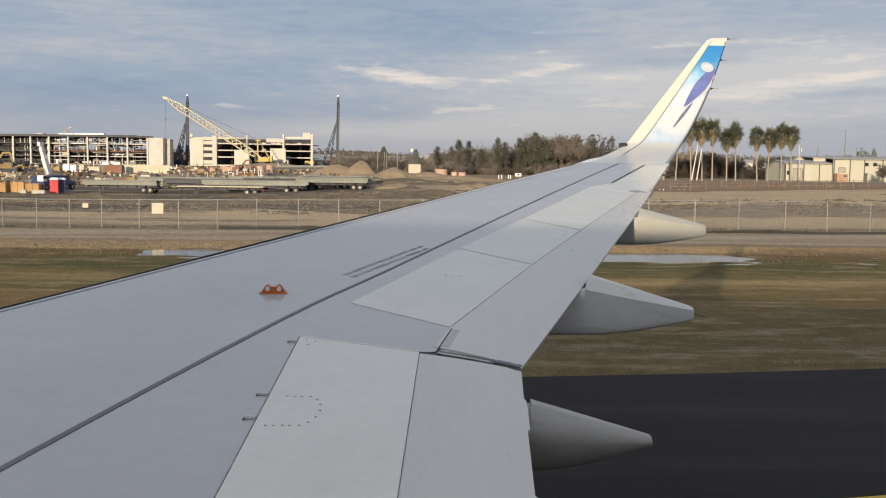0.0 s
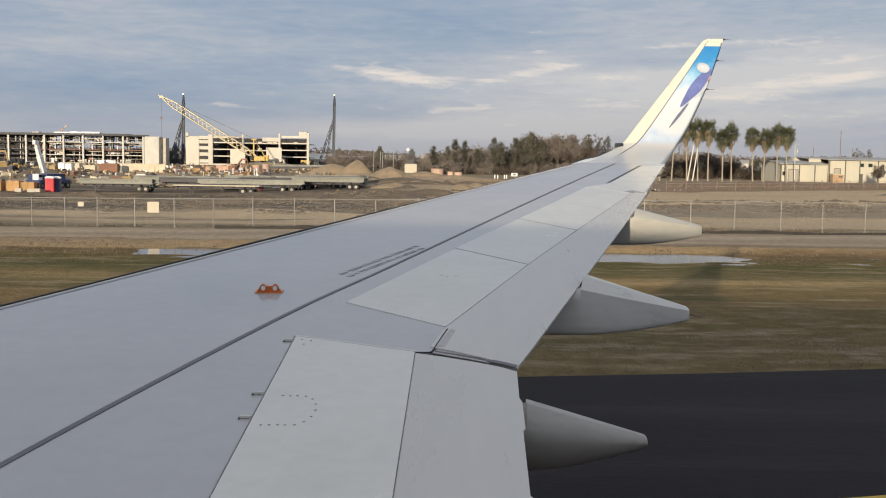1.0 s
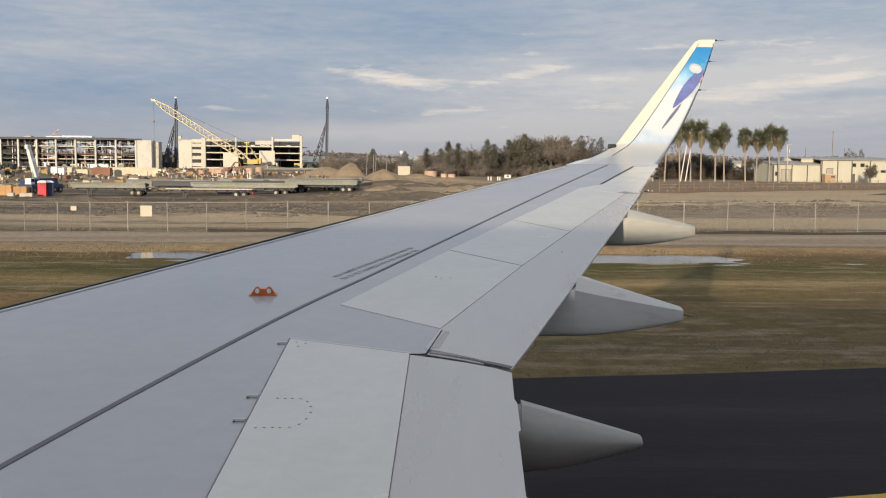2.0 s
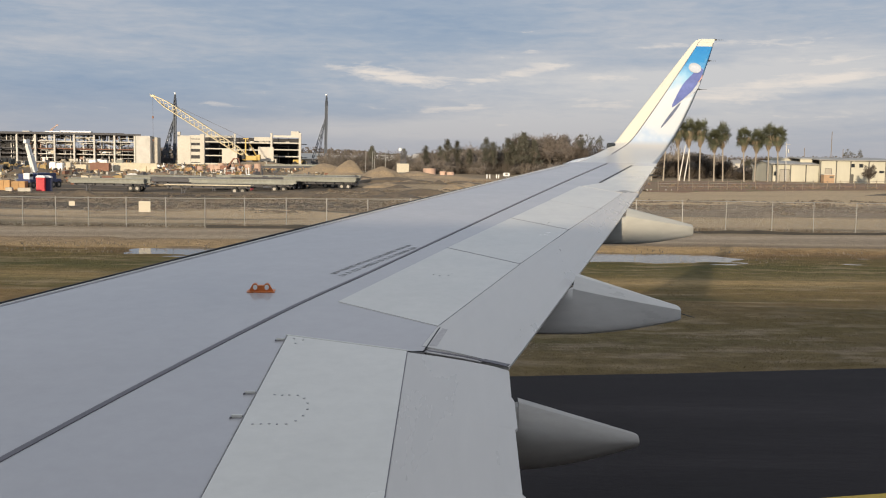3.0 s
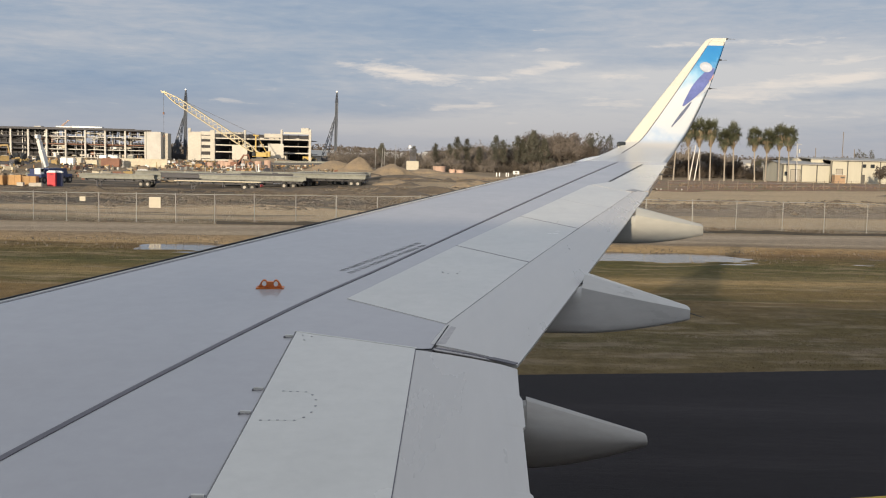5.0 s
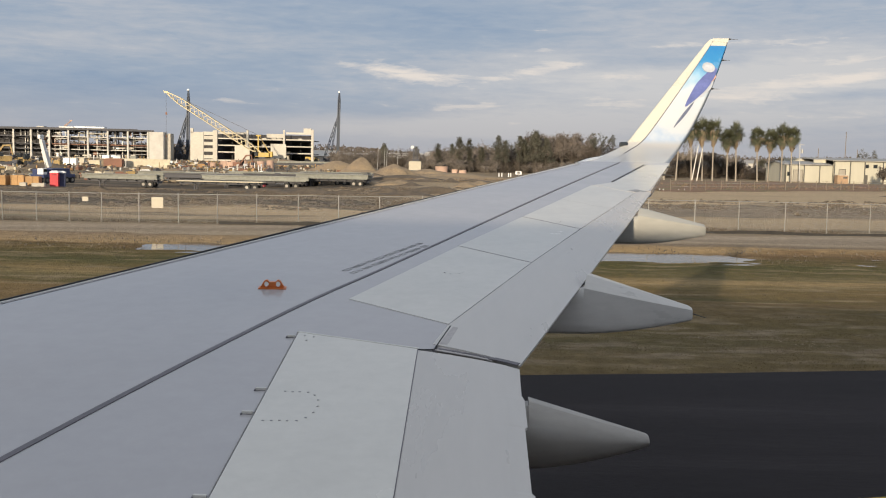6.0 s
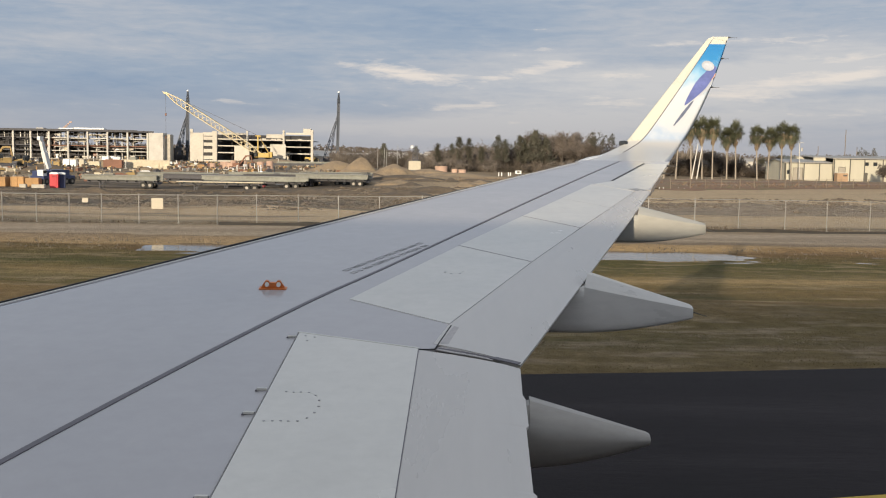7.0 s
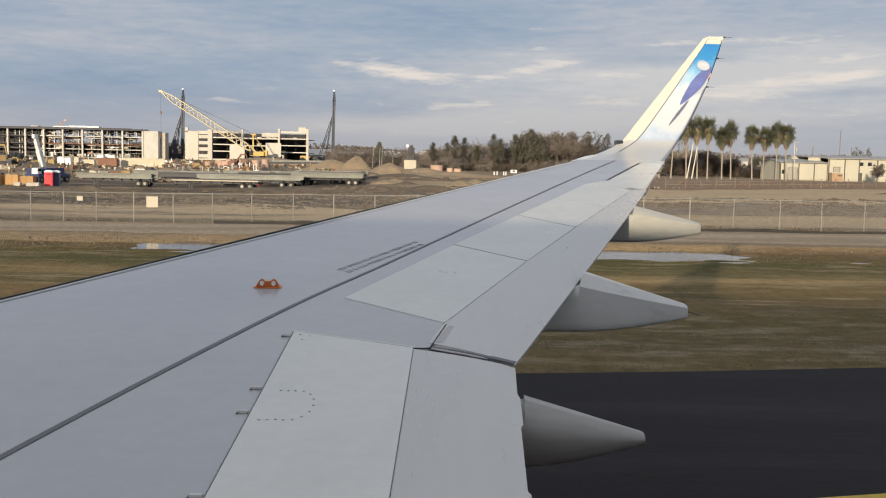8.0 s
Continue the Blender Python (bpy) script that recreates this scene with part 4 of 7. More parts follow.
bm = B()
n = 160
far = []
for i in range(n + 1):
    x = lerp(-200, 200, i / n)
    far.append((x, edge_y(x) + 0.10 * noise.noise((x * 0.9, 0, 0)) + 0.05 * noise.noise((x * 3.1, 7, 0))))
vs_t = [bm.verts.new((x, y, 0.02)) for x, y in far]
vs_m = [bm.verts.new((x, y - 12, 0.03)) for x, y in far]
vs_n = [bm.verts.new((x, -40 + 0.165 * x, 0.03)) for x, y in far]
vs_b = [bm.verts.new((x, y + 0.25, -0.14)) for x, y in far]
for r, s in ((vs_b, vs_t), (vs_t, vs_m), (vs_m, vs_n)):
    for i in range(n):
        bm.faces.new((r[i], r[i + 1], s[i + 1], s[i]))
thing("taxiway", bm, "asphalt", "dark worn asphalt taxiway with shoulder", "taxiway", kind="structure")
bm = B()
pts = [(x, 11.27 + 0.235 * x) for x in range(-60, 61, 2)]
loft(bm, [[(x, y, 0.036), (x, y + 0.16, 0.036), (x, y + 0.16, 0.030), (x, y, 0.030)] for x, y in pts])
thing("taxiway_edge_line", bm, "yellow_line", "yellow edge line painted on asphalt", "road marking", kind="structure")

bm = B()
ring = [bm.verts.new((x, y, -0.075)) for x, y in ((-60, POOL_Y - 3.4), (60, POOL_Y - 3.4), (60, POOL_Y + 3.2), (-60, POOL_Y + 3.2))]
bm.faces.new(ring)
thing("ditch_water", bm, "water", "shallow muddy water lying in the ditch", "puddle", kind="structure")

# dry grass standing along the field, denser near the taxiway
rnd = random.Random(11)
verts, faces = [], []
for k in range(210000):
    x = rnd.uniform(-27, 29)
    y = edge_y(x) + 0.15 + 28 * rnd.random() ** 1.15
    clump = noise.noise((x * 0.35, y * 0.8, 2)) + 0.5 * noise.noise((x * 1.3, y * 2.0, 4))
    if clump < rnd.uniform(-0.7, 0.5) or y > 45.2:
        continue
    h = rnd.uniform(0.012, 0.034) * (1.0 + 0.9 * max(0.0, clump)) * (1.6 if rnd.random() < 0.08 else 1)
    a = rnd.uniform(0, math.pi)
    w = rnd.uniform(0.006, 0.014)
    lean = (rnd.uniform(-0.05, 0.05), rnd.uniform(-0.05, 0.05))
    z = lie(x, y) - 0.01
    i = len(verts)
    verts += [(x - w * math.cos(a), y - w * math.sin(a), z), (x + w * math.cos(a), y + w * math.sin(a), z), (x + lean[0], y + lean[1], z + h)]
    faces.append((i, i + 1, i + 2))
me = bpy.data.meshes.new("grass")
me.from_pydata(verts, [], faces)
me.materials.append(M["grass_blade"])
tagged(new("grass", me), "short dry yellow-green winter grass beside the taxiway", "grass", kind="stuff")

# pale tufts of dead grass in a row near the taxiway's edge
rnd = random.Random(19)
verts, faces = [], []
for c in range(70):
    cx = rnd.uniform(-16, 22)
    sx = rnd.uniform(0.22, 0.60)
    cy = edge_y(cx) + rnd.choice((2.2, 2.6, 3.6, 4.4)) + rnd.uniform(-0.5, 0.5)
    for k in range(int(620 * sx)):
        x, y = cx + rnd.gauss(0, sx), cy + rnd.gauss(0, 0.20)
        h, a, w = rnd.uniform(0.010, 0.032), rnd.uniform(0, 3.14), rnd.uniform(0.012, 0.028)
        z = lie(x, y) - 0.01
        i = len(verts)
        verts += [(x - w * math.cos(a), y - w * math.sin(a), z), (x + w * math.cos(a), y + w * math.sin(a), z), (x + rnd.uniform(-.06, .06), y + rnd.uniform(-.06, .06), z + h)]
        faces.append((i, i + 1, i + 2))
me = bpy.data.meshes.new("dead_tufts")
me.from_pydata(verts, [], faces)
me.materials.append(M["dead_tuft"])
tagged(new("dead_tufts", me), "pale pinkish tufts of dead grass near the asphalt", "grass", kind="stuff")

# reeds and dead weeds round the water
rnd = random.Random(14)
verts, faces = [], []
for k in range(3200):
    x, y = rnd.uniform(-26, 26), POOL_Y + rnd.choice((-1.5, 1.6, 2.6)) + rnd.gauss(0, 0.55)
    if noise.noise((x * 0.5, y * 0.6, 12)) < rnd.uniform(-0.3, 0.5):
        continue
    h, a, w = rnd.uniform(0.04, 0.15), rnd.uniform(0, 3.14), rnd.uniform(0.015, 0.04)
    z = lie(x, y) - 0.01
    i = len(verts)
    verts += [(x - w * math.cos(a), y - w * math.sin(a), z), (x + w * math.cos(a), y + w * math.sin(a), z), (x + rnd.uniform(-.08, .08), y + rnd.uniform(-.08, .08), z + h)]
    faces.append((i, i + 1, i + 2))
me = bpy.data.meshes.new("reeds")
me.from_pydata(verts, [], faces)
me.materials.append(M["scrub"])
tagged(new("reeds", me), "dead yellow weeds along the wet ditch", "weeds", kind="stuff")


# ---------------------------------------------------------------- perimeter fence
FENCE_Y = 61.3


def fence_y(x):
    """The fence runs very slightly askew to the taxiway."""
    return FENCE_Y + 0.065 * x


fence = thing("chain_link_fence", label="grey chain-link perimeter fence along the dirt road", category="fence")
post_bm = B()
cyl(post_bm, (0, 0, -0.15), (0, 0, 2.02), 0.029, n=8), cyl(post_bm, (0, 0, 2.02), (0, 0, 2.07), 0.045, 0.01, 8)
post_me = link_mesh("post", post_bm, "fence_steel")
tall_bm = B()
cyl(tall_bm, (0, 0, -0.15), (0, 0, 2.62), 0.055, n=10), cyl(tall_bm, (0, 0, 2.62), (0, 0, 2.68), 0.065, 0.01, 10)
tall_me = link_mesh("gate_post", tall_bm, "fence_steel")
short_bm = B()
cyl(short_bm, (0, 0, -0.1), (0, 0, 0.34), 0.025, n=6)
short_me = link_mesh("stub", short_bm, "wood_pole")
rnd = random.Random(21)


def fence_top(x):
    """The fence stands lower over the ground towards the yard's far end."""
    return 1.79 + 0.27 * ease((x + 26) / 44)


spots = [-24.93, -22.98, -21.06, -18.82, -16.45, -14.12, -11.72, -9.19, -6.73, -4.2, -1.6, 1.1, 3.9, 9.6, 12.6, 15.59, 18.39, 21.40, 24.13, 26.92]
while spots[-1] < 66:
    spots.append(spots[-1] + 3.0)
while spots[0] > -66:
    spots.insert(0, spots[0] - 2.0)
for x in spots:
    part_on("post", post_me, fence, pose(x, fence_y(x), lie(x, fence_y(x)), rnd.uniform(-0.8, 0.8), rnd.uniform(-0.8, 0.8), 0) @ Matrix.Diagonal((1, 1, fence_top(x) / 2.02, 1)))
for x in (6.0, 7.5):
    part_on("gate_post", tall_me, fence, pose(x, fence_y(x), 0))
bm = B()
loft(bm, [[(x, fence_y(x) + 0.022 * math.cos(a), fence_top(x) - 0.03 + 0.022 * math.sin(a)) for a in (0, 1.05, 2.09, 3.14, 4.19, 5.24)] for x in range(-68, 69, 4)])
part("top_rail", bm, "fence_steel", fence, "thin galvanised top rail")
verts, faces = [], []
for s in (-1, 1):
    for k in range(-560, 560):
        x0 = k * 0.12
        a, b = (x0, 0.05), (x0 + s * 1.95, fence_top(x0) - 0.05)
        i = len(verts)
        w = 0.0022
        ya, yb = fence_y(a[0]), fence_y(b[0])
        verts += [(a[0] - w, ya, a[1]), (a[0] + w, ya, a[1]), (b[0] + w, yb, b[1]), (b[0] - w, yb, b[1]),
                  (a[0], ya - w, a[1]), (a[0], ya + w, a[1]), (b[0], yb + w, b[1]), (b[0], yb - w, b[1])]
        faces += [(i, i + 1, i + 2, i + 3), (i + 4, i + 5, i + 6, i + 7)]
me = bpy.data.meshes.new("chain_link")
me.from_pydata(verts, [], faces)
me.materials.append(M["wire"])
ob = part_on("chain_link", me, fence, None, "woven wire mesh")
tagged(ob, kind="stuff")


# black silt fabric on short stakes at the fence foot
silt = thing("silt_fence", label="sagging black silt fabric on short stakes", category="silt fence")
rings = []
for i in range(240):
    x = -14 + 0.2 * i
    hgt = 0.15 + 0.16 * max(0.0, 0.5 + 0.9 * noise.noise((x * 0.22, 2.0, 0)) + 0.3 * noise.noise((x * 0.9, 5.0, 0))) * (1.0 if x < 12 else 0.7)
    y = fence_y(x) - 0.12 + 0.05 * noise.noise((x * 0.7, 9.0, 0))
    z = lie(x, y) - 0.03
    rings.append([(x, y, z), (x, y + 0.015, z), (x, y + 0.035, z + hgt), (x, y + 0.02, z + hgt)])
part("fabric", loft(B(), rings), "fabric", silt, "sagging black fabric")
for k in range(18):
    x = -13.4 + 2.6 * k
    part_on("stake", short_me, silt, pose(x, fence_y(x) - 0.05, lie(x, fence_y(x)), 0, rnd.uniform(-4, 4), 0))


def fence_sign(x, z, w, h):
    bm = B()
    box(bm, (0, 0, 0), (w, 0.02, h), bevel=0.006)
    ob = thing("notice_board", bm, "sign", "blank pale notice board wired to the fence", "sign", "signs on the fence")
    ob.matrix_basis = pose(x, fence_y(x) - 0.06, z, 0, 0, 3)


fence_sign(-17.7, 1.26, 0.70, 0.66), fence_sign(-22.0, 1.40, 0.35, 0.27)

# dark weeds along the fence foot
rnd = random.Random(5)
verts, faces = [], []
for k in range(11000):
    x = rnd.uniform(-45, 45)
    dens = noise.noise((x * 0.16, 4.0, 0)) + (0.30 if x > 11 or -13 < x < -5 else -0.1)
    if dens < rnd.uniform(-0.45, 0.35):
        continue
    y = fence_y(x) + 0.3 + abs(rnd.gauss(0, 0.5))
    h = rnd.uniform(0.10, 0.34) * (0.6 + max(0, dens) * 1.5)
    a, w = rnd.uniform(0, 3.14), rnd.uniform(0.02, 0.06)
    z = lie(x, y) - 0.02
    i = len(verts)
    verts += [(x - w * math.cos(a), y - w * math.sin(a), z), (x + w * math.cos(a), y + w * math.sin(a), z), (x + rnd.uniform(-.1, .1), y + rnd.uniform(-.1, .1), z + h)]
    faces.append((i, i + 1, i + 2))
me = bpy.data.meshes.new("weeds")
me.from_pydata(verts, [], faces)
me.materials.append(M["dark_earth"])
tagged(new("weeds", me), "low dark weeds along the foot of the fence", "weeds", kind="stuff")


# ---------------------------------------------------------------- drains, lights on the airfield
def drain_pad(x, y, w, d):
    root = thing("drain_pad", label="pale concrete pad round a dark drain grate", category="drain", group="drain pads in the grass")
    bm = B()
    for cx, cy, sx, sy in ((0, -d * 0.36, w, d * 0.28), (0, d * 0.36, w, d * 0.28), (-w * 0.36, 0, w * 0.28, d * 0.44), (w * 0.36, 0, w * 0.28, d * 0.44)):
        box(bm, (cx, cy, 0.02), (sx, sy, 0.10))
    part("concrete_frame", bm, "concrete", root)
    for k in range(9):
        part("grate_bar", box(B(), (-w * 0.2 + w * 0.05 * k, 0, 0.045), (w * 0.022, d * 0.44, 0.03)), "steel_dark", root)
    root.matrix_basis = pose(x, y, lie(x, y) + 0.03)


drain_pad(28.5, 41.0, 4.2, 3.4), drain_pad(25.2, 49.6, 1.5, 1.3), drain_pad(35.5, 42.5, 4.4, 3.4)


def taxi_light(x, y):
    root = thing("taxiway_light", label="blue taxiway edge light on a yellow stem", category="airfield light", group="taxiway edge lights")
    part("pad", box(B(), (0, 0, -0.03), (1.6, 1.6, 0.10), bevel=0.01), "concrete", root, "weathered concrete pad")
    bm = B()
    cyl(bm, (0, 0, 0.02), (0, 0, 0.06), 0.17, 0.15, 20)
    part("base_plate", bm, "pole_white", root, "round pale base plate")
    bm = B()
    cyl(bm, (0, 0, 0.06), (0, 0, 0.27), 0.03, n=10), cyl(bm, (0, 0, 0.25), (0, 0, 0.29), 0.05, n=12)
    part("stem", bm, "crane_yellow", root, "yellow stem")
    bm = B()
    cyl(bm, (0, 0, 0.29), (0, 0, 0.37), 0.045, 0.03, 12)
    part("dome", bm, "lamp_blue", root, "blue glass dome", smooth=True)
    root.matrix_basis = pose(x, y, 0.035)


taxi_light(25.8, 16.2), taxi_light(-7.4, 16.4)


# ---------------------------------------------------------------- building yard behind the fence
def wheel(parent, x, y, r, w):
    bm = B()
    cyl(bm, (x, y - w / 2, r), (x, y + w / 2, r), r, n=20)
    tyre = part("tyre", bm, "rubber", parent, "black tyre")
    bm = B()
    cyl(bm, (x, y - w / 2 - 0.012, r), (x, y - w / 2 + 0.05, r), r * 0.45, n=14)
    part("rim", bm, "rim", tyre, "pale steel rim")


def flatbed(x, y, length, turn, load, label):
    """A flatbed semi-trailer: deck, chassis rails, legs, two axles; its load is a thing of its own."""
    root = thing("flatbed_trailer", label=label, category="trailer", group="trailers in the yard")
    bm = B()
    box(bm, (0, 0, 1.25), (length, 2.5, 0.14), bevel=0.02)
    for k in range(int(length / 0.6)):
        box(bm, (-length / 2 + 0.3 + 0.6 * k, -1.27, 1.2), (0.08, 0.05, 0.1))
    part("deck", bm, "beam_pale" if load == "pale" else ("beam_grey" if load == "grey" else "steel_dark"), root, "weathered trailer deck")
    bm = B()
    for s in (-0.5, 0.5):
        box(bm, (0, s, 1.0), (length * 0.96, 0.14, 0.38))
    for k in range(8):
        box(bm, (-length * 0.45 + length * 0.9 * k / 7, 0, 1.05), (0.1, 2.3, 0.16))
    part("chassis", bm, "steel_dark", root, "dark steel chassis")
    for s in (-0.8, 0.8):
        bm = B()
        strut(bm, (-length * 0.30, s, 0.0), (-length * 0.30, s, 1.0), 0.14), box(bm, (-length * 0.30, s, 0.04), (0.35, 0.3, 0.08)), strut(bm, (-length * 0.30, s, 0.3), (-length * 0.22, s, 1.0), 0.07)
        part("landing_leg", bm, "steel_dark", root, "parked landing leg")
    for ax in (0.31, 0.40):
        for s in (-1.02, 1.02):
            wheel(root, length * ax, s, 0.50, 0.42)
    bm = B()
    box(bm, (length / 2 - 0.04, 0, 0.75), (0.08, 2.2, 0.3))
    part("rear_bumper", bm, "red" if load == "pale" else "steel_dark", root)
    m = pose(x, y, lie(x, y), 0, 0, turn)
    root.matrix_basis = m
    if load:
        n = 0 if load == "pale" else 3
        for k in range(n):
            bm = B()
            yy = -0.85 + k * (1.7 / max(1, n - 1))
            box(bm, (0, 0, 0.53), (length * 1.03, 0.66, 0.12)), box(bm, (0, 0, 0.27), (length * 1.02, 0.24, 0.44)), box(bm, (0, 0, 0.05), (length * 1.025, 0.5, 0.12))
            ob = thing("precast_beam" if load == "grey" else "steel_girder", bm, "beam_grey" if load == "grey" else "steel_dark", "long weathered concrete beam lying on a trailer" if load == "grey" else "long dark steel girder lying on a trailer", "beam", "beams on the trailers")
            ob.matrix_basis = m @ pose(rnd.uniform(-0.5, 0.5), yy, 1.33)


rnd = random.Random(8)
flatbed(-48.0, 146, 10.8, -1, "grey", "flatbed trailer loaded with grey concrete beams")
flatbed(-32.8, 143, 12.4, 1.5, "pale", "pale empty flatbed trailer standing on its landing legs")
flatbed(-29.5, 152, 15.5, 0.5, "grey", "long flatbed trailer loaded with grey concrete beams")
flatbed(-20.5, 160, 12.5, -1, "grey", "flatbed trailer loaded with grey concrete beams")
flatbed(-18.9, 168, 11.0, 2, "dark", "flatbed trailer loaded with dark steel girders")
flatbed(-36.5, 166, 14.0, -2, "grey", "flatbed trailer loaded with grey concrete beams")
flatbed(-22.5, 176, 15.0, 0, "grey", "flatbed trailer loaded with grey concrete beams")
flatbed(-47.0, 172, 13.0, 1, "grey", "flatbed trailer loaded with grey concrete beams")
flatbed(-20.6, 182, 12.0, -1, "grey", "flatbed trailer loaded with grey concrete beams")
flatbed(-33.0, 186, 15.0, 2, "grey", "flatbed trailer loaded with grey concrete beams")

flatbed(-26.0, 156, 12.0, 1, "dark", "flatbed trailer loaded with dark steel girders")
flatbed(-18.0, 154, 11.0, -1.5, "grey", "flatbed trailer loaded with grey concrete beams")
flatbed(-38.5, 158, 13.0, 0.5, "dark", "flatbed trailer loaded with dark steel girders")
flatbed(-17.8, 162, 10.0, 1, "dark", "flatbed trailer loaded with dark steel girders")
flatbed(-22.5, 166, 13.0, 0, "dark", "flatbed trailer loaded with dark steel girders")

# beams stacked on trestles further back
for k, (x, y, ln, z) in enumerate(((-47.5, 302, 19, 1.1), (-44.0, 306, 18, 1.6), (-50, 310, 16, 1.0))):
    bm = B()
    box(bm, (0, 0, 0.45), (ln, 0.8, 0.16)), box(bm, (0, 0, 0.1), (ln, 0.35, 0.6))
    ob = thing("precast_beam", bm, "beam_grey" if k == 1 else "steel_dark", "long dark beam on low trestles", "beam", "beams on trestles")
    ob.matrix_basis = pose(x, y, z, 0, -0.6, 3)
for x in (-54, -49, -43, -38):
    bm = B()
    box(bm, (0, 0, 0.5), (0.5, 6, 0.9)), box(bm, (0, 0, 1.02), (0.8, 6, 0.14))
    ob = thing("trestle", bm, "beam_pale", "low timber trestle under long beams", "trestle", "beam trestles")
    ob.matrix_basis = pose(x, 305, 0.0)


def toilet(x, y, mat="red", colour="red"):
    root = thing("portable_toilet", label=colour + " portable toilet with a white roof on bare earth", category="portable toilet", group="portable toilets")
    bm = B()
    box(bm, (0, 0, 1.0), (1.12, 1.12, 1.95), bevel=0.03)
    part("cabin", bm, mat, root)
    bm = B()
    loft(bm, [[(-0.6, -0.6, 1.97), (0.6, -0.6, 1.97), (0.6, 0.6, 1.97), (-0.6, 0.6, 1.97)], [(-0.58, -0.58, 2.12), (0.58, -0.58, 2.12), (0.58, 0.58, 2.12), (-0.58, 0.58, 2.12)],
              [(-0.35, -0.35, 2.27), (0.35, -0.35, 2.27), (0.35, 0.35, 2.27), (-0.35, 0.35, 2.27)]])
    part("roof", bm, "white", root, "white moulded roof")
    part("door", box(B(), (0.02, -0.57, 1.0), (0.72, 0.03, 1.75), bevel=0.008), mat, root)
    part("vent", box(B(), (0.02, -0.568, 1.7), (0.5, 0.034, 0.12)), "trim_dark", root, "dark vent slots")
    root.matrix_basis = pose(x, y, lie(x, y), 0, 0, 12)


# the dark blue cabin is added to imitate the red toilet's shaded side
toilet(-56.2, 141.0), toilet(-55.75, 142.3, "truck_blue", "dark blue")


def crate(x, y, s):
    root = thing("plywood_crate", label="orange-brown plywood crate standing on bare earth", category="crate", group="plywood crates")
    bm = B()
    box(bm, (0, 0, 0.85 * s), (2.3 * s, 1.8 * s, 1.7 * s))
    part("body", bm, "ply", root)
    for sx in (-1, 0, 1):
        part("batten", box(B(), (sx * 1.08 * s, -0.93 * s, 0.85 * s), (0.12 * s, 0.06, 1.7 * s)), "ply", root)
    root.matrix_basis = pose(x, y, lie(x, y), 0, 0, rnd.uniform(-8, 8))


crate(-59.2, 141, 0.80), crate(-61.6, 142, 0.84), crate(-64.0, 141.5, 0.80)
for x in (-59.6, -57.9, -57.0):
    bm = B()
    box(bm, (0, 0, 0.25), (0.9, 0.6, 0.5), bevel=0.04)
    ob = thing("concrete_block", bm, "concrete", "grey concrete block before the crates", "block", "concrete blocks")
    ob.matrix_basis = pose(x, 138.5, lie(x, 138.5))


def lumber(x, y, layers, length, mat):
    root = thing("lumber_stack", label="stack of pale sawn timber on bearers", category="timber", group="timber stacks")
    r2 = random.Random(int(abs(x)))
    for k in range(layers):
        for j in range(3):
            bm = B()
            box(bm, (r2.uniform(-0.3, 0.3) + (j - 1) * length * 0.34, r2.uniform(-0.1, 0.1), 0.25 + 0.36 * k), (length * 0.32, 1.2, 0.30), bevel=0.01)
            part("bundle", bm, mat, root)
    part("bearer", box(B(), (-length * 0.4, 0, 0.04), (0.15, 1.4, 0.12)), "ply", root), part("bearer", box(B(), (length * 0.4, 0, 0.04), (0.15, 1.4, 0.12)), "ply", root)
    root.matrix_basis = pose(x, y, lie(x, y), 0, 0, 4)


lumber(-77, 131, 4, 7.0, "beam_pale"), lumber(-68.5, 132, 2, 6.0, "beam_pale"), lumber(-72, 139, 6, 6.5, "beam_pale"), lumber(-64.5, 134, 2, 4, "beam_grey")


def mobile_crane(x, y):
    root = thing("mobile_crane", label="blue truck crane with a raised white telescopic boom", category="crane")
    bm = B()
    box(bm, (0, 0, 1.15), (7.0, 2.5, 0.5), bevel=0.05), box(bm, (0.4, 0, 1.8), (4.2, 2.2, 1.0), bevel=0.08), box(bm, (-2.4, 0.5, 1.7), (1.6, 1.3, 0.9), bevel=0.08)
    part("carrier", bm, "truck_blue", root, "dark blue carrier")
    bm = B()
    box(bm, (-3.0, -0.5, 1.75), (0.9, 1.1, 1.1), bevel=0.12)
    cab = part("cab", bm, "white", root, "white driver's cab")
    part("windscreen", box(B(), (-3.0, -1.06, 2.0), (0.7, 0.03, 0.45)), "glass_dark", cab, "dark cab window")
    bm = B()
    inv = pose(x, y, lie(x, y), 0, 0, 72).inverted()
    base, tip = inv @ Vector((-60.9, 150.6, 1.6)), inv @ Vector((-61.4, 149.0, 6.1))
    strut(bm, base, base.lerp(tip, 0.55), 0.66, 0.7), strut(bm, base.lerp(tip, 0.5), base.lerp(tip, 0.86), 0.54, 0.58), strut(bm, base.lerp(tip, 0.82), tip, 0.44, 0.46)
    box(bm, tip, (0.8, 0.5, 0.6))
    part("boom", bm, "white", root, "white telescopic boom")
    bm = B()
    strut(bm, inv @ Vector((-61.3, 150.4, 0.9)), base.lerp(tip, 0.45), 0.22)
    part("hydraulic_ram", bm, "steel", root)
    for wx in (-2.8, -1.5, 1.6, 2.9):
        for s in (-1.1, 1.1):
            wheel(root, wx, s, 0.52, 0.35)
    root.matrix_basis = pose(x, y, lie(x, y), 0, 0, 72)


mobile_crane(-60.8, 152.0)


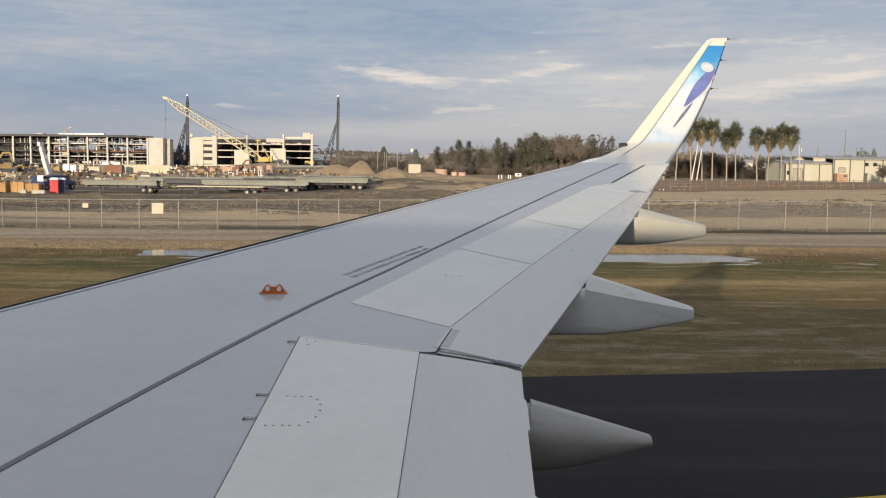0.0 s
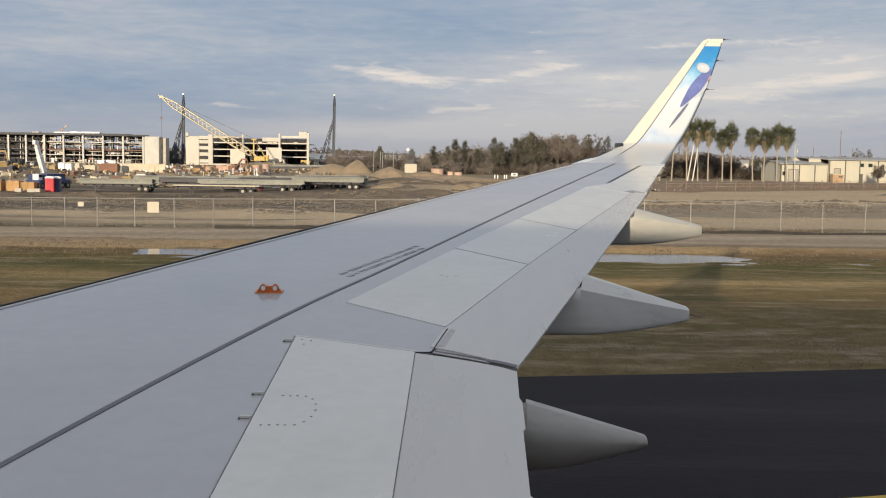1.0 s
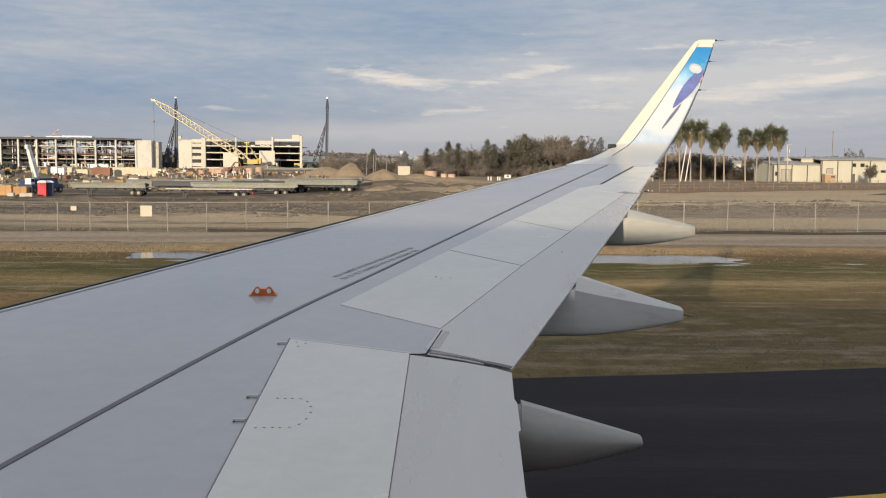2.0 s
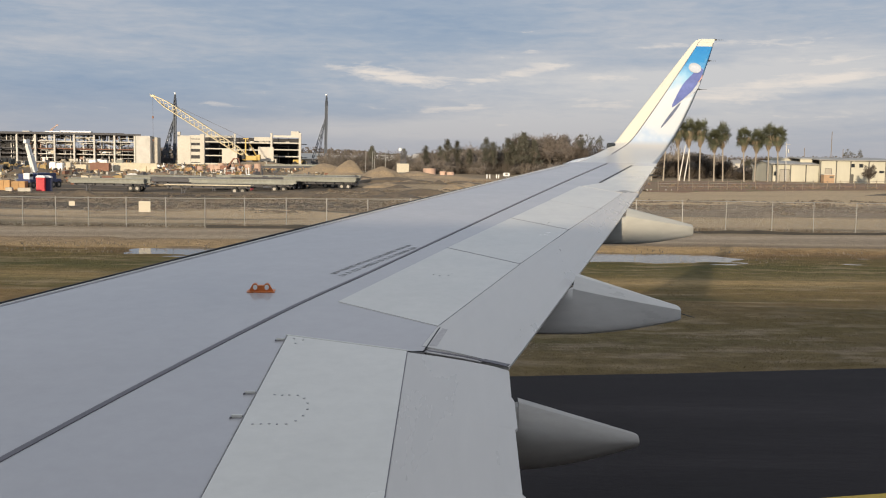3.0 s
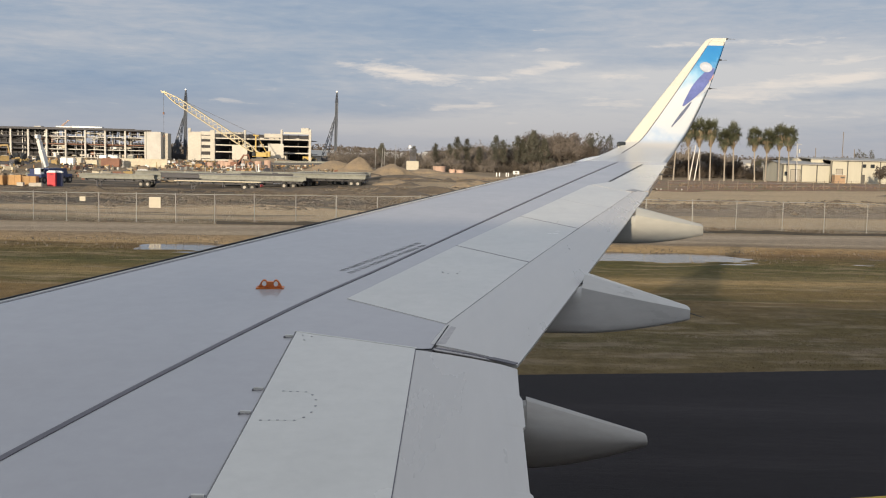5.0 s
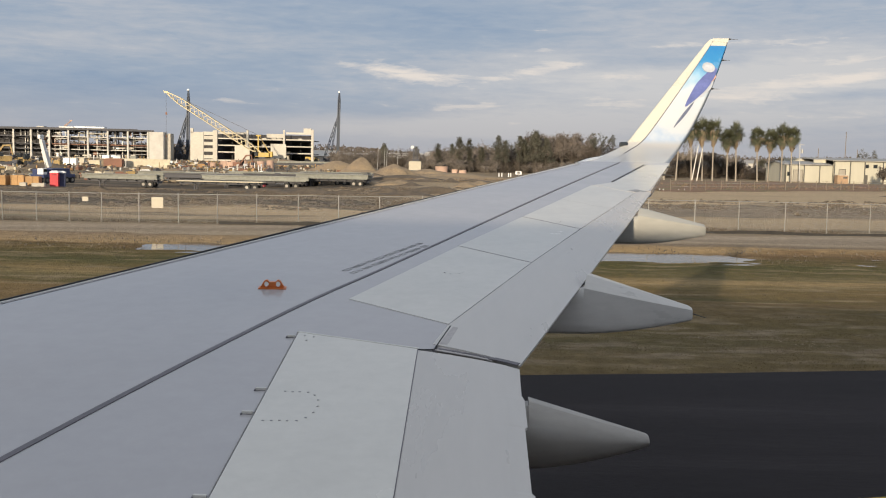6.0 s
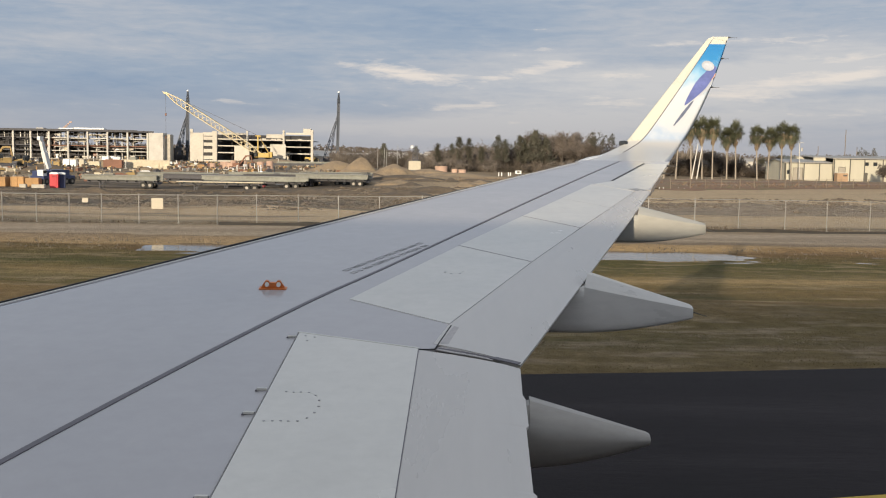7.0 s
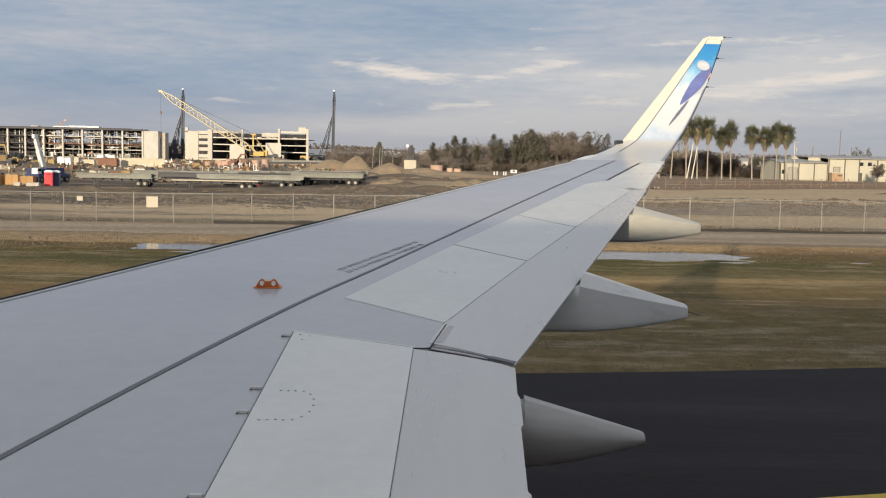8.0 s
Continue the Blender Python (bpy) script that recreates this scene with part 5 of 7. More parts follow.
def loader(x, y, turn, mat="crane_yellow", s=1.0):
    """A wheel loader: body, cab, arm, bucket, four wheels."""
    root = thing("wheel_loader", label="yellow wheel loader parked on the building site", category="loader", group="site machines")
    bm = B()
    box(bm, (0.8, 0, 1.5), (2.6, 1.6, 1.1), bevel=0.1), box(bm, (-1.2, 0, 1.2), (1.6, 1.3, 0.6), bevel=0.06)
    part("body", bm, mat, root)
    bm = B()
    box(bm, (-0.3, 0, 2.5), (1.2, 1.4, 1.5), bevel=0.08)
    part("cab", bm, "glass_dark", root, "dark glazed cab")
    bm = B()
    for sy in (-0.5, 0.5):
        strut(bm, (-0.9, sy, 1.9), (-2.7, sy, 1.0), 0.2)
    part("arm", bm, mat, root)
    bm = B()
    loft(bm, [[(-2.6, yy, 0.3), (-3.5, yy, 0.25), (-3.5, yy, 0.35), (-2.9, yy, 0.7), (-2.8, yy, 1.3), (-2.6, yy, 1.3)] for yy in (-1.25, 1.25)])
    part("bucket", bm, "steel_dark", root)
    for wx in (-1.6, 1.4):
        for sy in (-1.0, 1.0):
            wheel(root, wx, sy, 0.75, 0.55)
    root.matrix_basis = pose(x, y, lie(x, y), 0, 0, turn) @ Matrix.Scale(s, 4)


loader(-97, 236, 20, "machine_dull", 0.8), loader(-112, 262, 170, "machine_dull", 0.9), loader(-117, 270, 80, "machine_dull", 0.9), loader(-107, 250, 150, "machine_dull", 0.8)

# long tan site wall and the clutter round it
bm = B()
box(bm, (0, 0, 1.0), (12.6, 0.25, 2.3)), box(bm, (1.3, -0.16, 2.0), (1.8, 0.06, 0.3))
ob = thing("site_wall", bm, "beam_pale", "long low tan timber wall on the building site", "wall")
ob.matrix_basis = pose(-80.1, 262, lie(-80, 262))
for x, y, w, h, mat, nm, lb, ct in ((-104.2, 270, 1.7, 1.9, "white", "bulk_bag", "full white bulk bag on the building site", "bulk bag"), (-102.2, 270, 1.7, 1.8, "white", "bulk_bag", "full white bulk bag on the building site", "bulk bag"), (-100.3, 271, 1.3, 1.9, "sign", "bulk_bag", "full cream bulk bag on the building site", "bulk bag"),
                                    (-87.3, 258, 5.0, 2.1, "steel_rust", "skip_container", "rusty brown steel skip on the building site", "skip"), (-93.6, 262, 2.8, 1.5, "beam_pale", "timber_hoarding", "tan timber hoarding beside a rusty skip", "hoarding"), (-98.5, 246, 4.0, 1.5, "machine_dull", "skip_container", "dull ochre steel skip on the building site", "skip")):
    bm = B()
    box(bm, (0, 0, h / 2), (w, 1.5, h), bevel=0.12), box(bm, (0, 0, h + 0.02), (w * 0.82, 1.2, 0.14), bevel=0.04)
    ob = thing(nm, bm, mat, lb, ct)
    ob.matrix_basis = pose(x, y, lie(x, y) - 0.02, 0, 0, rnd.uniform(-6, 6))
for k in range(4):
    bm = B()
    w = 2.6
    box(bm, (0, 0, 1.1), (w, 1.6, 2.2), bevel=0.05)
    ob = thing("site_container", bm, "white" if k % 3 else "beam_grey", "pale storage box on the building site", "container", "storage boxes")
    ob.matrix_basis = pose(-137 + 4.0 * k + rnd.uniform(-1, 1), 390 + rnd.uniform(-6, 6), 0, 0, 0, rnd.uniform(-10, 10))
for k in range(11):
    bm = B()
    r, h = rnd.uniform(0.85, 1.1), rnd.uniform(1.4, 2.6)
    cyl(bm, (0, 0, -0.1), (0, 0, h), r, n=18, caps=False), cyl(bm, (0, 0, -0.1), (0, 0, h), r * 0.82, n=18, caps=False)
    cyl(bm, (0, 0, h - 0.3), (0, 0, h - 0.25), r * 0.83, n=18)
    ob = thing("concrete_pipe", bm, "clay_pipe", "pinkish concrete pipe section standing on end", "pipe", "pipe sections")
    ob.matrix_basis = pose(-68 + 1.55 * k + rnd.uniform(-0.4, 0.4), 288 + rnd.uniform(-4, 4), 0)

# white site cabin with a dark machine, pink tanks by the trees
root = thing("site_cabin", label="small cream site cabin with dark machinery on top", category="cabin")
part("body", box(B(), (0, 0, 1.6), (3.3, 2.4, 2.6), bevel=0.04), "sign", root)
bm = B()
box(bm, (0.1, 0, 3.2), (1.7, 1.4, 0.7))
for sx in (-0.6, 0.75):
    for sy in (-0.5, 0.5):
        strut(bm, (sx, sy, 3), (sx * 0.9, sy, 6.4), 0.16)
for z in (3.9, 4.7, 5.5, 6.3):
    box(bm, (0.07, 0, z), (1.5, 1.1, 0.14)), strut(bm, (-0.6, -0.5, z - 0.7), (0.7, -0.5, z), 0.1), strut(bm, (0.7, -0.5, z - 0.7), (-0.6, -0.5, z), 0.1)
part("machinery", bm, "steel_dark", root)
bm = B()
box(bm, (-0.8, 0, 6.7), (0.7, 0.6, 0.8), bevel=0.1)
part("lamp_head", bm, "white", root)
part("skid", box(B(), (1.6, 0, 0.25), (7.4, 2.6, 0.5)), "trim_dark", root)
root.matrix_basis = pose(-9.2, 270, 0.2)
for x, y, w, h in ((-1.9, 262, 3.3, 1.9), (1.6, 260, 1.6, 1.2), (3.6, 259, 2.0, 1.1)):
    bm = B()
    cyl(bm, (0, 0, 0), (0, 0, h), w / 2, n=24), cyl(bm, (0, 0, h), (0, 0, h + 0.08), w / 2 + 0.05, n=24)
    ob = thing("tank", bm, "clay_pipe", "pinkish round concrete tank on bare earth", "tank", "concrete tanks")
    ob.matrix_basis = pose(x, y, 0)


# heaps of earth
def heap(x, y, w, d, h, mat="dirt_pile", seed=0, name="spoil_mound", label="heap of brown excavated earth"):
    bm = B()
    n, m = 26, 14
    tip = bm.verts.new((0, 0, h))
    last = None
    for j in range(1, m + 1):
        f = j / m
        ring = []
        for i in range(n):
            a = 2 * math.pi * i / n
            q = (math.cos(a) * 1.5 + seed, math.sin(a) * 1.5, f * 2.5)
            r = f * (1 + 0.30 * noise.noise(q))
            z = h * (1.015 - math.sqrt(f * f + 0.0302)) / 0.841 * (1 + 0.35 * f * noise.noise((q[0] * 2, q[1] * 2, q[2] + 5))) - (0.15 if j == m else 0)
            ring.append(bm.verts.new((w / 2 * r * math.cos(a), d / 2 * r * math.sin(a), z)))
        for i in range(n):
            k = (i + 1) % n
            if last is None:
                bm.faces.new((tip, ring[i], ring[k]))
            else:
                bm.faces.new((last[i], ring[i], ring[k], last[k]))
        last = ring
    ob = thing(name, bm, mat, label, "earth heap", "heaps of earth", smooth=True)
    ob.matrix_basis = pose(x, y, lie(x, y) - 0.02)


heap(-21.1, 240, 10.5, 9, 4.0, seed=1), heap(-29, 256, 17, 9, 2.9, seed=4), heap(-12.4, 226, 11, 8, 2.7, seed=7), heap(-33, 285, 14, 10, 2.2, seed=9)
heap(-5, 240, 16, 8, 1.5, seed=12), heap(-24, 205, 20, 8, 1.1, seed=15), heap(-60, 215, 9, 7, 1.2, seed=17), heap(-92, 226, 12, 8, 1.6, "dark_earth", 19)
heap(-95, 272, 9, 7, 2.0, seed=22), heap(-40, 210, 16, 8, 1.0, seed=25), heap(2, 205, 26, 9, 1.2, seed=27), heap(-8, 190, 20, 8, 1.0, "dark_earth", 29)
for k in range(16):
    heap(rnd.uniform(-16, 6), rnd.uniform(140, 196), rnd.uniform(3, 8), rnd.uniform(2, 5), rnd.uniform(0.3, 0.8), "dirt_pile" if k % 3 else "dark_earth", 160 + k, "clod_ridge", "low ridge of churned earth")
heap(98, 178, 20, 12, 3.4, seed=31), heap(88, 165, 14, 8, 1.5, "dark_earth", 33), heap(72, 150, 14, 6, 0.5, "dark_earth", 35), heap(118, 172, 30, 12, 3.0, seed=37)
for k in range(20):
    heap(rnd.uniform(-66, 8), rnd.uniform(102, 130), rnd.uniform(3, 9), rnd.uniform(2, 4), rnd.uniform(0.35, 0.85), "dark_earth", 40 + k, "clod_ridge", "low ridge of dark churned earth")
for k in range(16):
    heap(rnd.uniform(-60, 10), rnd.uniform(172, 240), rnd.uniform(4, 12), rnd.uniform(3, 6), rnd.uniform(0.4, 1.1), "dark_earth" if k % 2 else "dirt_pile", 80 + k, "clod_ridge", "low ridge of churned earth")

# site clutter: small boxes, pallets, sheets
for k in range(70):
    x, y = rnd.uniform(-150, -55), rnd.uniform(190, 420)
    s = rnd.uniform(0.3, 0.8)
    bm = B()
    box(bm, (0, 0, 0.5), (1.4, 1.0, 1.0), bevel=0.04), box(bm, (0.1, 0.05, 1.05), (1.0, 0.7, 0.12))
    ob = thing("material_pallet", bm, rnd.choice(("beam_pale", "white", "ply", "steel_rust", "steel_dark", "machine_dull", "sign")), "bundle of building material on the site", "building material", "bundles on the site")
    ob.matrix_basis = pose(x, y, lie(x, y), 0, 0, rnd.uniform(0, 90)) @ Matrix.Diagonal((s * rnd.uniform(1, 2.2), s, s * rnd.uniform(0.7, 1.4), 1))


# ---------------------------------------------------------------- the arena's steel frame
arena = thing("arena_frame", label="unfinished round arena, open steel frame with pale columns", category="building")
AX, AY, AR = -192.0, 640.0, 140.0


def arc_pt(s, back=0.0):
    """A point on the curved front, s metres along it to the right of its middle."""
    a = s / AR
    return AX + (AR - back) * math.sin(a), AY - (AR - back) * math.cos(a)


def arc_band(s0, s1, back0, back1, z0, z1, steps=30):
    bm = B()
    rings = []
    for i in range(steps + 1):
        s = lerp(s0, s1, i / steps)
        (xa, ya), (xb, yb) = arc_pt(s, back0), arc_pt(s, back1)
        rings.append([(xa, ya, z0), (xb, yb, z0), (xb, yb, z1), (xa, ya, z1)])
    return loft(bm, rings)


part("roof", arc_band(-125, 42, -1.0, 34, 13.9, 14.7), "steel_dark", arena, "dark roof edge")
part("roof_unit", arc_band(0, 16, 8, 14, 15.0, 15.9), "white", arena, "long white roof unit")
part("roof_unit", arc_band(-9, -1, 9, 13, 15.0, 15.7), "white", arena, "white roof unit")
part("roof_unit", arc_band(-20, -16, 6, 9, 15.0, 15.6), "col_white", arena, "pale roof unit")
part("parapet", arc_band(-90, 34, -0.6, 0.2, 14.7, 15.0), "steel_dark", arena)
for z, mat in ((3.9, "col_white"), (6.5, "steel_rust"), (10.3, "col_white")):
    # slabs of the left bays: their shade is put into a dark colour
    part("floor", arc_band(-125, -12.5, 1.2, 9, z, z + 0.45), "steel_dark", arena, "floor slab painted dark as shade")
    part("floor", arc_band(-12.4, 40, 1.2, 16, z, z + 0.45), mat, arena, "open floor slab")
part("floor", arc_band(-125, 40, -1, 24, -0.2, 0.3), "concrete", arena)
# dark walls close the bays; the interior shade is in their colour
part("core_wall", arc_band(-125, -13, 9, 10, 0, 14), "inner_shade", arena, "interior wall painted dark as shade")
part("core_wall", arc_band(-13, 40, 13, 14, 0, 7.2), "inner_shade", arena, "interior wall painted dark as shade")
for k in range(-13, 5):
    s = 9.75 * k
    x, y = arc_pt(s)
    part("column", box(B(), (x, y, 6.9), (0.80, 0.9, 13.9)), "col_white", arena, "pale fireproofed column")
    for b, w in ((9, 0.5), (18, 0.5)):
        x, y = arc_pt(s + 2.0, b)
        part("column", box(B(), (x, y, 6.9), (w, w, 13.9)), "steel_dark" if k < -4 or b > 10 else "col_white", arena)
    for ds in (3.3, 6.4):
        x, y = arc_pt(s + ds, 5)
        part("post", box(B(), (x, y, 6.9 if k < 0 else 5.5), (0.35, 0.35, 13.6 if k < 0 else 11)), "steel_dark" if (k + int(ds)) % 2 else "steel", arena)
    for j in range(5):
        x, y = arc_pt(s + 1.4 + 1.75 * j, 4 + 3 * (j % 3))
        part("hanger", box(B(), (x, y, 12.2), (0.28, 0.28, 3.4 - 0.8 * (j % 2))), "steel_dark" if j % 3 else "steel", arena, "short dark post under the roof")
    (x0, y0), (x1, y1) = arc_pt(s + 1, 3), arc_pt(s + 9, 3)
    bm = B()
    for z in (2.2, 6.0, 9.6, 12.4):
        strut(bm, (x0, y0, z), (x1, y1, z + rnd.uniform(-0.3, 0.3)), 0.22)
    strut(bm, (x0, y0, 8.4), (x1, y1, 11), 0.14)
    # girts of the left bays go dark to match the painted shade
    part("girt", bm, "steel" if k % 2 and k > -2 else "steel_dark", arena)
for k in range(44):
    s = rnd.uniform(-13, 36)
    x, y = arc_pt(s, rnd.uniform(4, 12))
    z = rnd.choice((0.3, 4.55, 8.45, 11.45))
    part("panel", box(B(), (x, y, z + 0.9), (rnd.uniform(0.8, 4), 0.3, rnd.uniform(0.7, 1.8))), rnd.choice(("col_white", "white", "beam_pale", "concrete_wall")), arena, "loose pale wall panel")
# dark panels set in at random to imitate shaded bays
for k in range(70):
    s = rnd.uniform(-40, 38)
    x, y = arc_pt(s, rnd.uniform(6, 16))
    part("panel", box(B(), (x, y, rnd.choice((2.4, 6.4, 9.9, 12.7))), (rnd.uniform(1, 4), 0.3, rnd.uniform(1.0, 2.6))), rnd.choice(("inner_shade", "steel_dark", "steel_rust")), arena, "dark panel standing in for a shaded bay")
part("stair_wall", box(B(), (-146.0, 498, 6.9), (7.0, 7, 13.6)), "col_white", arena, "pale precast stair tower")
part("stair_wall", box(B(), (-150.7, 503, 6.9), (1.8, 7, 13.6)), "beam_grey", arena)
# side wall in a greyer colour that imitates its shaded face
part("stair_wall", box(B(), (-141.2, 501, 6.6), (2.5, 6, 13.0)), "concrete", arena, "side wall of the stair tower, greyed for shade")
bm = B()
box(bm, (-142, 512, 6.0), (13, 8, 1.3))
part("link_bridge", bm, "steel_dark", arena, "dark link bridge frame")
for x in (-146, -141, -137):
    part("post", box(B(), (x, 510, 3.2), (0.6, 0.6, 6.6)), "steel_dark", arena)

# ---------------------------------------------------------------- parking structure of precast decks
garage = thing("parking_garage", label="unfinished multi-storey parking garage of pale precast concrete", category="building")
GY = 500.0
# rear wall and upper slabs carry the shade of the open decks as colour
part("deck_back_wall", box(B(), (-104.5, GY + 24, 7), (63, 0.6, 14)), "inner_shade", garage, "rear wall painted dark as shade")
part("slab", box(B(), (-99, GY + 12, 0.3), (62, 24, 0.8)), "concrete_wall", garage)
for z in (4.2, 7.6, 11.0):
    part("slab", box(B(), (-94.5, GY + 14, z), (52, 19, 0.3)), "inner_shade", garage)
    part("spandrel", box(B(), (-109.5, GY + 0.3, z + 0.35), (14.0, 0.5, 0.55)), "concrete_wall", garage, "pale spandrel panel")
    part("spandrel", box(B(), (-75.5, GY + 0.3, z + 0.35), (13.5, 0.5, 0.55)), "concrete_wall", garage, "pale spandrel panel")
for z in (7.6, 11.2):
    part("spandrel", box(B(), (-92.5, GY + 0.6, z), (18, 0.5, 0.6)), "concrete_wall", garage, "pale spandrel panel")
part("spandrel", box(B(), (-109.5, GY + 0.3, 14.1), (14, 0.5, 1.0)), "concrete_wall", garage)
part("spandrel", box(B(), (-75.5, GY + 0.3, 14.6), (13.5, 0.5, 1.0)), "concrete_wall", garage)
part("spandrel", box(B(), (-88, GY + 3, 13.2), (9, 0.5, 2.0)), "concrete_wall", garage)
for x, w, h in ((-127.0, 6.6, 14.3), (-117.9, 2.2, 15.3), (-101.6, 0.9, 15.6), (-83.2, 0.9, 16.2), (-68.9, 1.2, 16.6)):
    part("pier", box(B(), (x, GY - 0.1, h / 2), (w, 1.2, h)), "concrete_wall", garage, "pale precast pier")
part("pier", box(B(), (-129.6, GY, 15), (1.4, 1.4, 2.2)), "concrete_wall", garage)
part("stair_head", box(B(), (-72, GY + 5, 16.2), (3.8, 4, 2.2)), "concrete_wall", garage)
for z in (2.0, 5.4, 8.6, 11.6, 13.7):
    part("spandrel", box(B(), (-121.3, GY, z), (5.2, 0.7, 1.7)), "concrete_wall", garage, "slotted pale wall panel")
for k in range(10):
    # inner columns coloured dark as well, to read as shaded
    part("column", box(B(), (-116 + 5.0 * k, GY + 8, 7), (0.5, 0.5, 13.6)), "inner_shade", garage)
for k in range(6):
    part("ramp_rail", box(B(), (-114 + rnd.uniform(0, 40), GY + rnd.uniform(2, 6), rnd.choice((4.9, 8.3, 11.7))), (rnd.uniform(1, 3), 0.3, rnd.uniform(0.5, 1.1))), "concrete_wall", garage)
for x, z, w, h in ((-101.8, 4.6, 7.4, 7.8), (-84.0, 5.6, 7.6, 6.9)):
    bm = B()
    box(bm, (0, 0, h / 2), (w, 0.4, h)), strut(bm, (-w * 0.3, 0.2, h * 0.7), (-w * 0.3, 3.5, 0.1), 0.2), strut(bm, (w * 0.3, 0.2, h * 0.7), (w * 0.3, 3.5, 0.1), 0.2)
    ob = thing("wall_panel", bm, "concrete_wall", "braced pale precast wall panel standing before the garage", "wall panel", "standing wall panels")
    ob.matrix_basis = pose(x, 488, z - h / 2 + 0.0 if z > 5 else 0.2)
# raised earth before the garage, so that it stands on a bank
heap(-84, 470, 44, 16, 2.0, seed=60)


# ---------------------------------------------------------------- cranes and piling masts
def lattice(bm, p0, p1, w, bay, bar=0.2):
    """A four-chord lattice boom with zigzag bracing, drawn in at both ends."""
    p0, p1 = Vector(p0), Vector(p1)
    d = p1 - p0
    n = max(3, int(d.length / bay))
    z = d.normalized()
    x = z.cross(Vector((0, 1, 0))).normalized()
    y = z.cross(x)
    rings = []
    for i in range(n + 1):
        f = i / n
        k = w / 2 * min(1.0, 0.25 + f * 6, 0.25 + (1 - f) * 6)
        c = p0 + d * f
        rings.append([c + x * k * a + y * k * b for a, b in ((-1, -1), (1, -1), (1, 1), (-1, 1))])
    for i in range(n):
        for j in range(4):
            strut(bm, rings[i][j], rings[i + 1][j], bar)
            strut(bm, rings[i][j], rings[i + 1][(j + 1) % 4], bar * 0.7)
    return bm


crane = thing("crawler_crane", label="yellow crawler crane with a long lattice boom", category="crane")
bm = B()
lattice(bm, (-90.5, 478, 4.0), (-136.2, 480, 32.2), 2.9, 2.4, 0.32)
part("boom", bm, "crane_pale", crane, "pale yellow lattice boom")
bm = B()
box(bm, (-136.9, 480, 32.6), (1.8, 0.8, 1.0)), strut(bm, (-137.4, 480, 32.4), (-138.3, 480, 33.4), 0.3)
part("boom_head", bm, "crane_pale", crane)
bm = B()
box(bm, (-89.6, 478, 3.6), (7.5, 3.2, 2.2), bevel=0.2), box(bm, (-85.8, 478, 3.9), (1.6, 3.2, 2.6), bevel=0.1)
part("house", bm, "crane_yellow", crane, "yellow machinery house")
part("cab", box(B(), (-92.6, 476.2, 3.9), (1.6, 1.2, 2.0), bevel=0.1), "glass_dark", crane)
for s in (-1.9, 1.9):
    bm = B()
    box(bm, (-90, 478 + s, 1.1), (7.5, 1.0, 1.4), bevel=0.35)
    part("crawler_track", bm, "steel_dark", crane, "dark crawler track")
bm = B()
box(bm, (-90, 478, 2.1), (3, 3, 0.9))
part("slewing_base", bm, "steel_dark", crane)
bm = B()
strut(bm, (-87, 478, 5), (-91.5, 478.6, 12.6), 0.30)
strut(bm, (-92, 478, 5), (-92.0, 478, 13), 0.6), strut(bm, (-93.2, 478, 12.8), (-90.6, 478, 12.8), 0.5)
part("gantry", bm, "crane_yellow", crane)
bm = B()
strut(bm, (-136.6, 480, 32.8), (-92.0, 478, 13), 0.16), strut(bm, (-92.0, 478, 13), (-86, 478, 4.8), 0.12)
part("pendant_line", bm, "steel_dark", crane, "dark pendant line")
bm = B()
strut(bm, (-136.9, 480, 32.4), (-136.9, 480, 12), 0.10)
part("hoist_line", bm, "steel_dark", crane)
bm = B()
box(bm, (-136.9, 480, 22.4), (0.7, 0.5, 1.2)), box(bm, (-136.9, 480, 11.4), (0.5, 0.4, 0.9))
part("hook_block", bm, "steel_rust", crane)


def piling_mast(x, y, h, lean):
    root = thing("piling_rig", label="tall dark blue-grey piling mast with raking stay", category="piling rig", group="piling rigs")
    bm = B()
    lattice(bm, (0, 0, 0.3), (0, 0, h), 1.1, 1.8, 0.34)
    box(bm, (0, 0.3, h * 0.5), (0.6, 0.5, h * 0.96))
    part("mast", bm, "mast", root)
    bm = B()
    box(bm, (-0.1, 0, h + 0.4), (0.9, 0.8, 0.8), bevel=0.15)
    part("mast_head", bm, "white", root, "pale mast head")
    bm = B()
    lattice(bm, (lean * 1.45, 1, 1.2), (-0.6, 0, h * 0.64), 0.9, 2.2, 0.22)
    part("stay", bm, "mast", root, "raking lattice stay")
    bm = B()
    lattice(bm, (lean * 0.85, 3, 1.2), (-0.6, 0, h * 0.68), 0.6, 2.2, 0.14)
    part("stay", bm, "mast", root)
    bm = B()
    box(bm, (lean * 0.7, 1, 1.9), (6.2, 3, 2.0), bevel=0.15)
    part("house", bm, "steel_dark", root)
    for s in (-1.6, 1.6):
        part("crawler_track", box(B(), (lean * 0.7, 1 + s, 0.55), (6.6, 0.9, 1.1), bevel=0.25), "steel_dark", root)
    root.matrix_basis = pose(x, y, 0, 0, 0.8, 0)


piling_mast(-137.2, 520, 36.0, -5.0), piling_mast(-58.4, 520, 36.6, -5.2)
piling_mast(-152, 560, 12, -3)
# distant small crane with pale boom behind the arena
bm = B()
lattice(bm, (-276, 690, 12), (-263.5, 690, 23.5), 0.9, 3, 0.2)
box(bm, (-263, 690, 23.8), (1.6, 0.6, 0.8))
box(bm, (-276, 690, 6), (5, 4, 12))
thing("crawler_crane", bm, "clay_pipe", "distant pale lattice crane behind the arena roof", "crane")
for x in (-50, -70, -53.5):
    loader(x, 505, rnd.uniform(0, 360), "crane_yellow", 1.5)


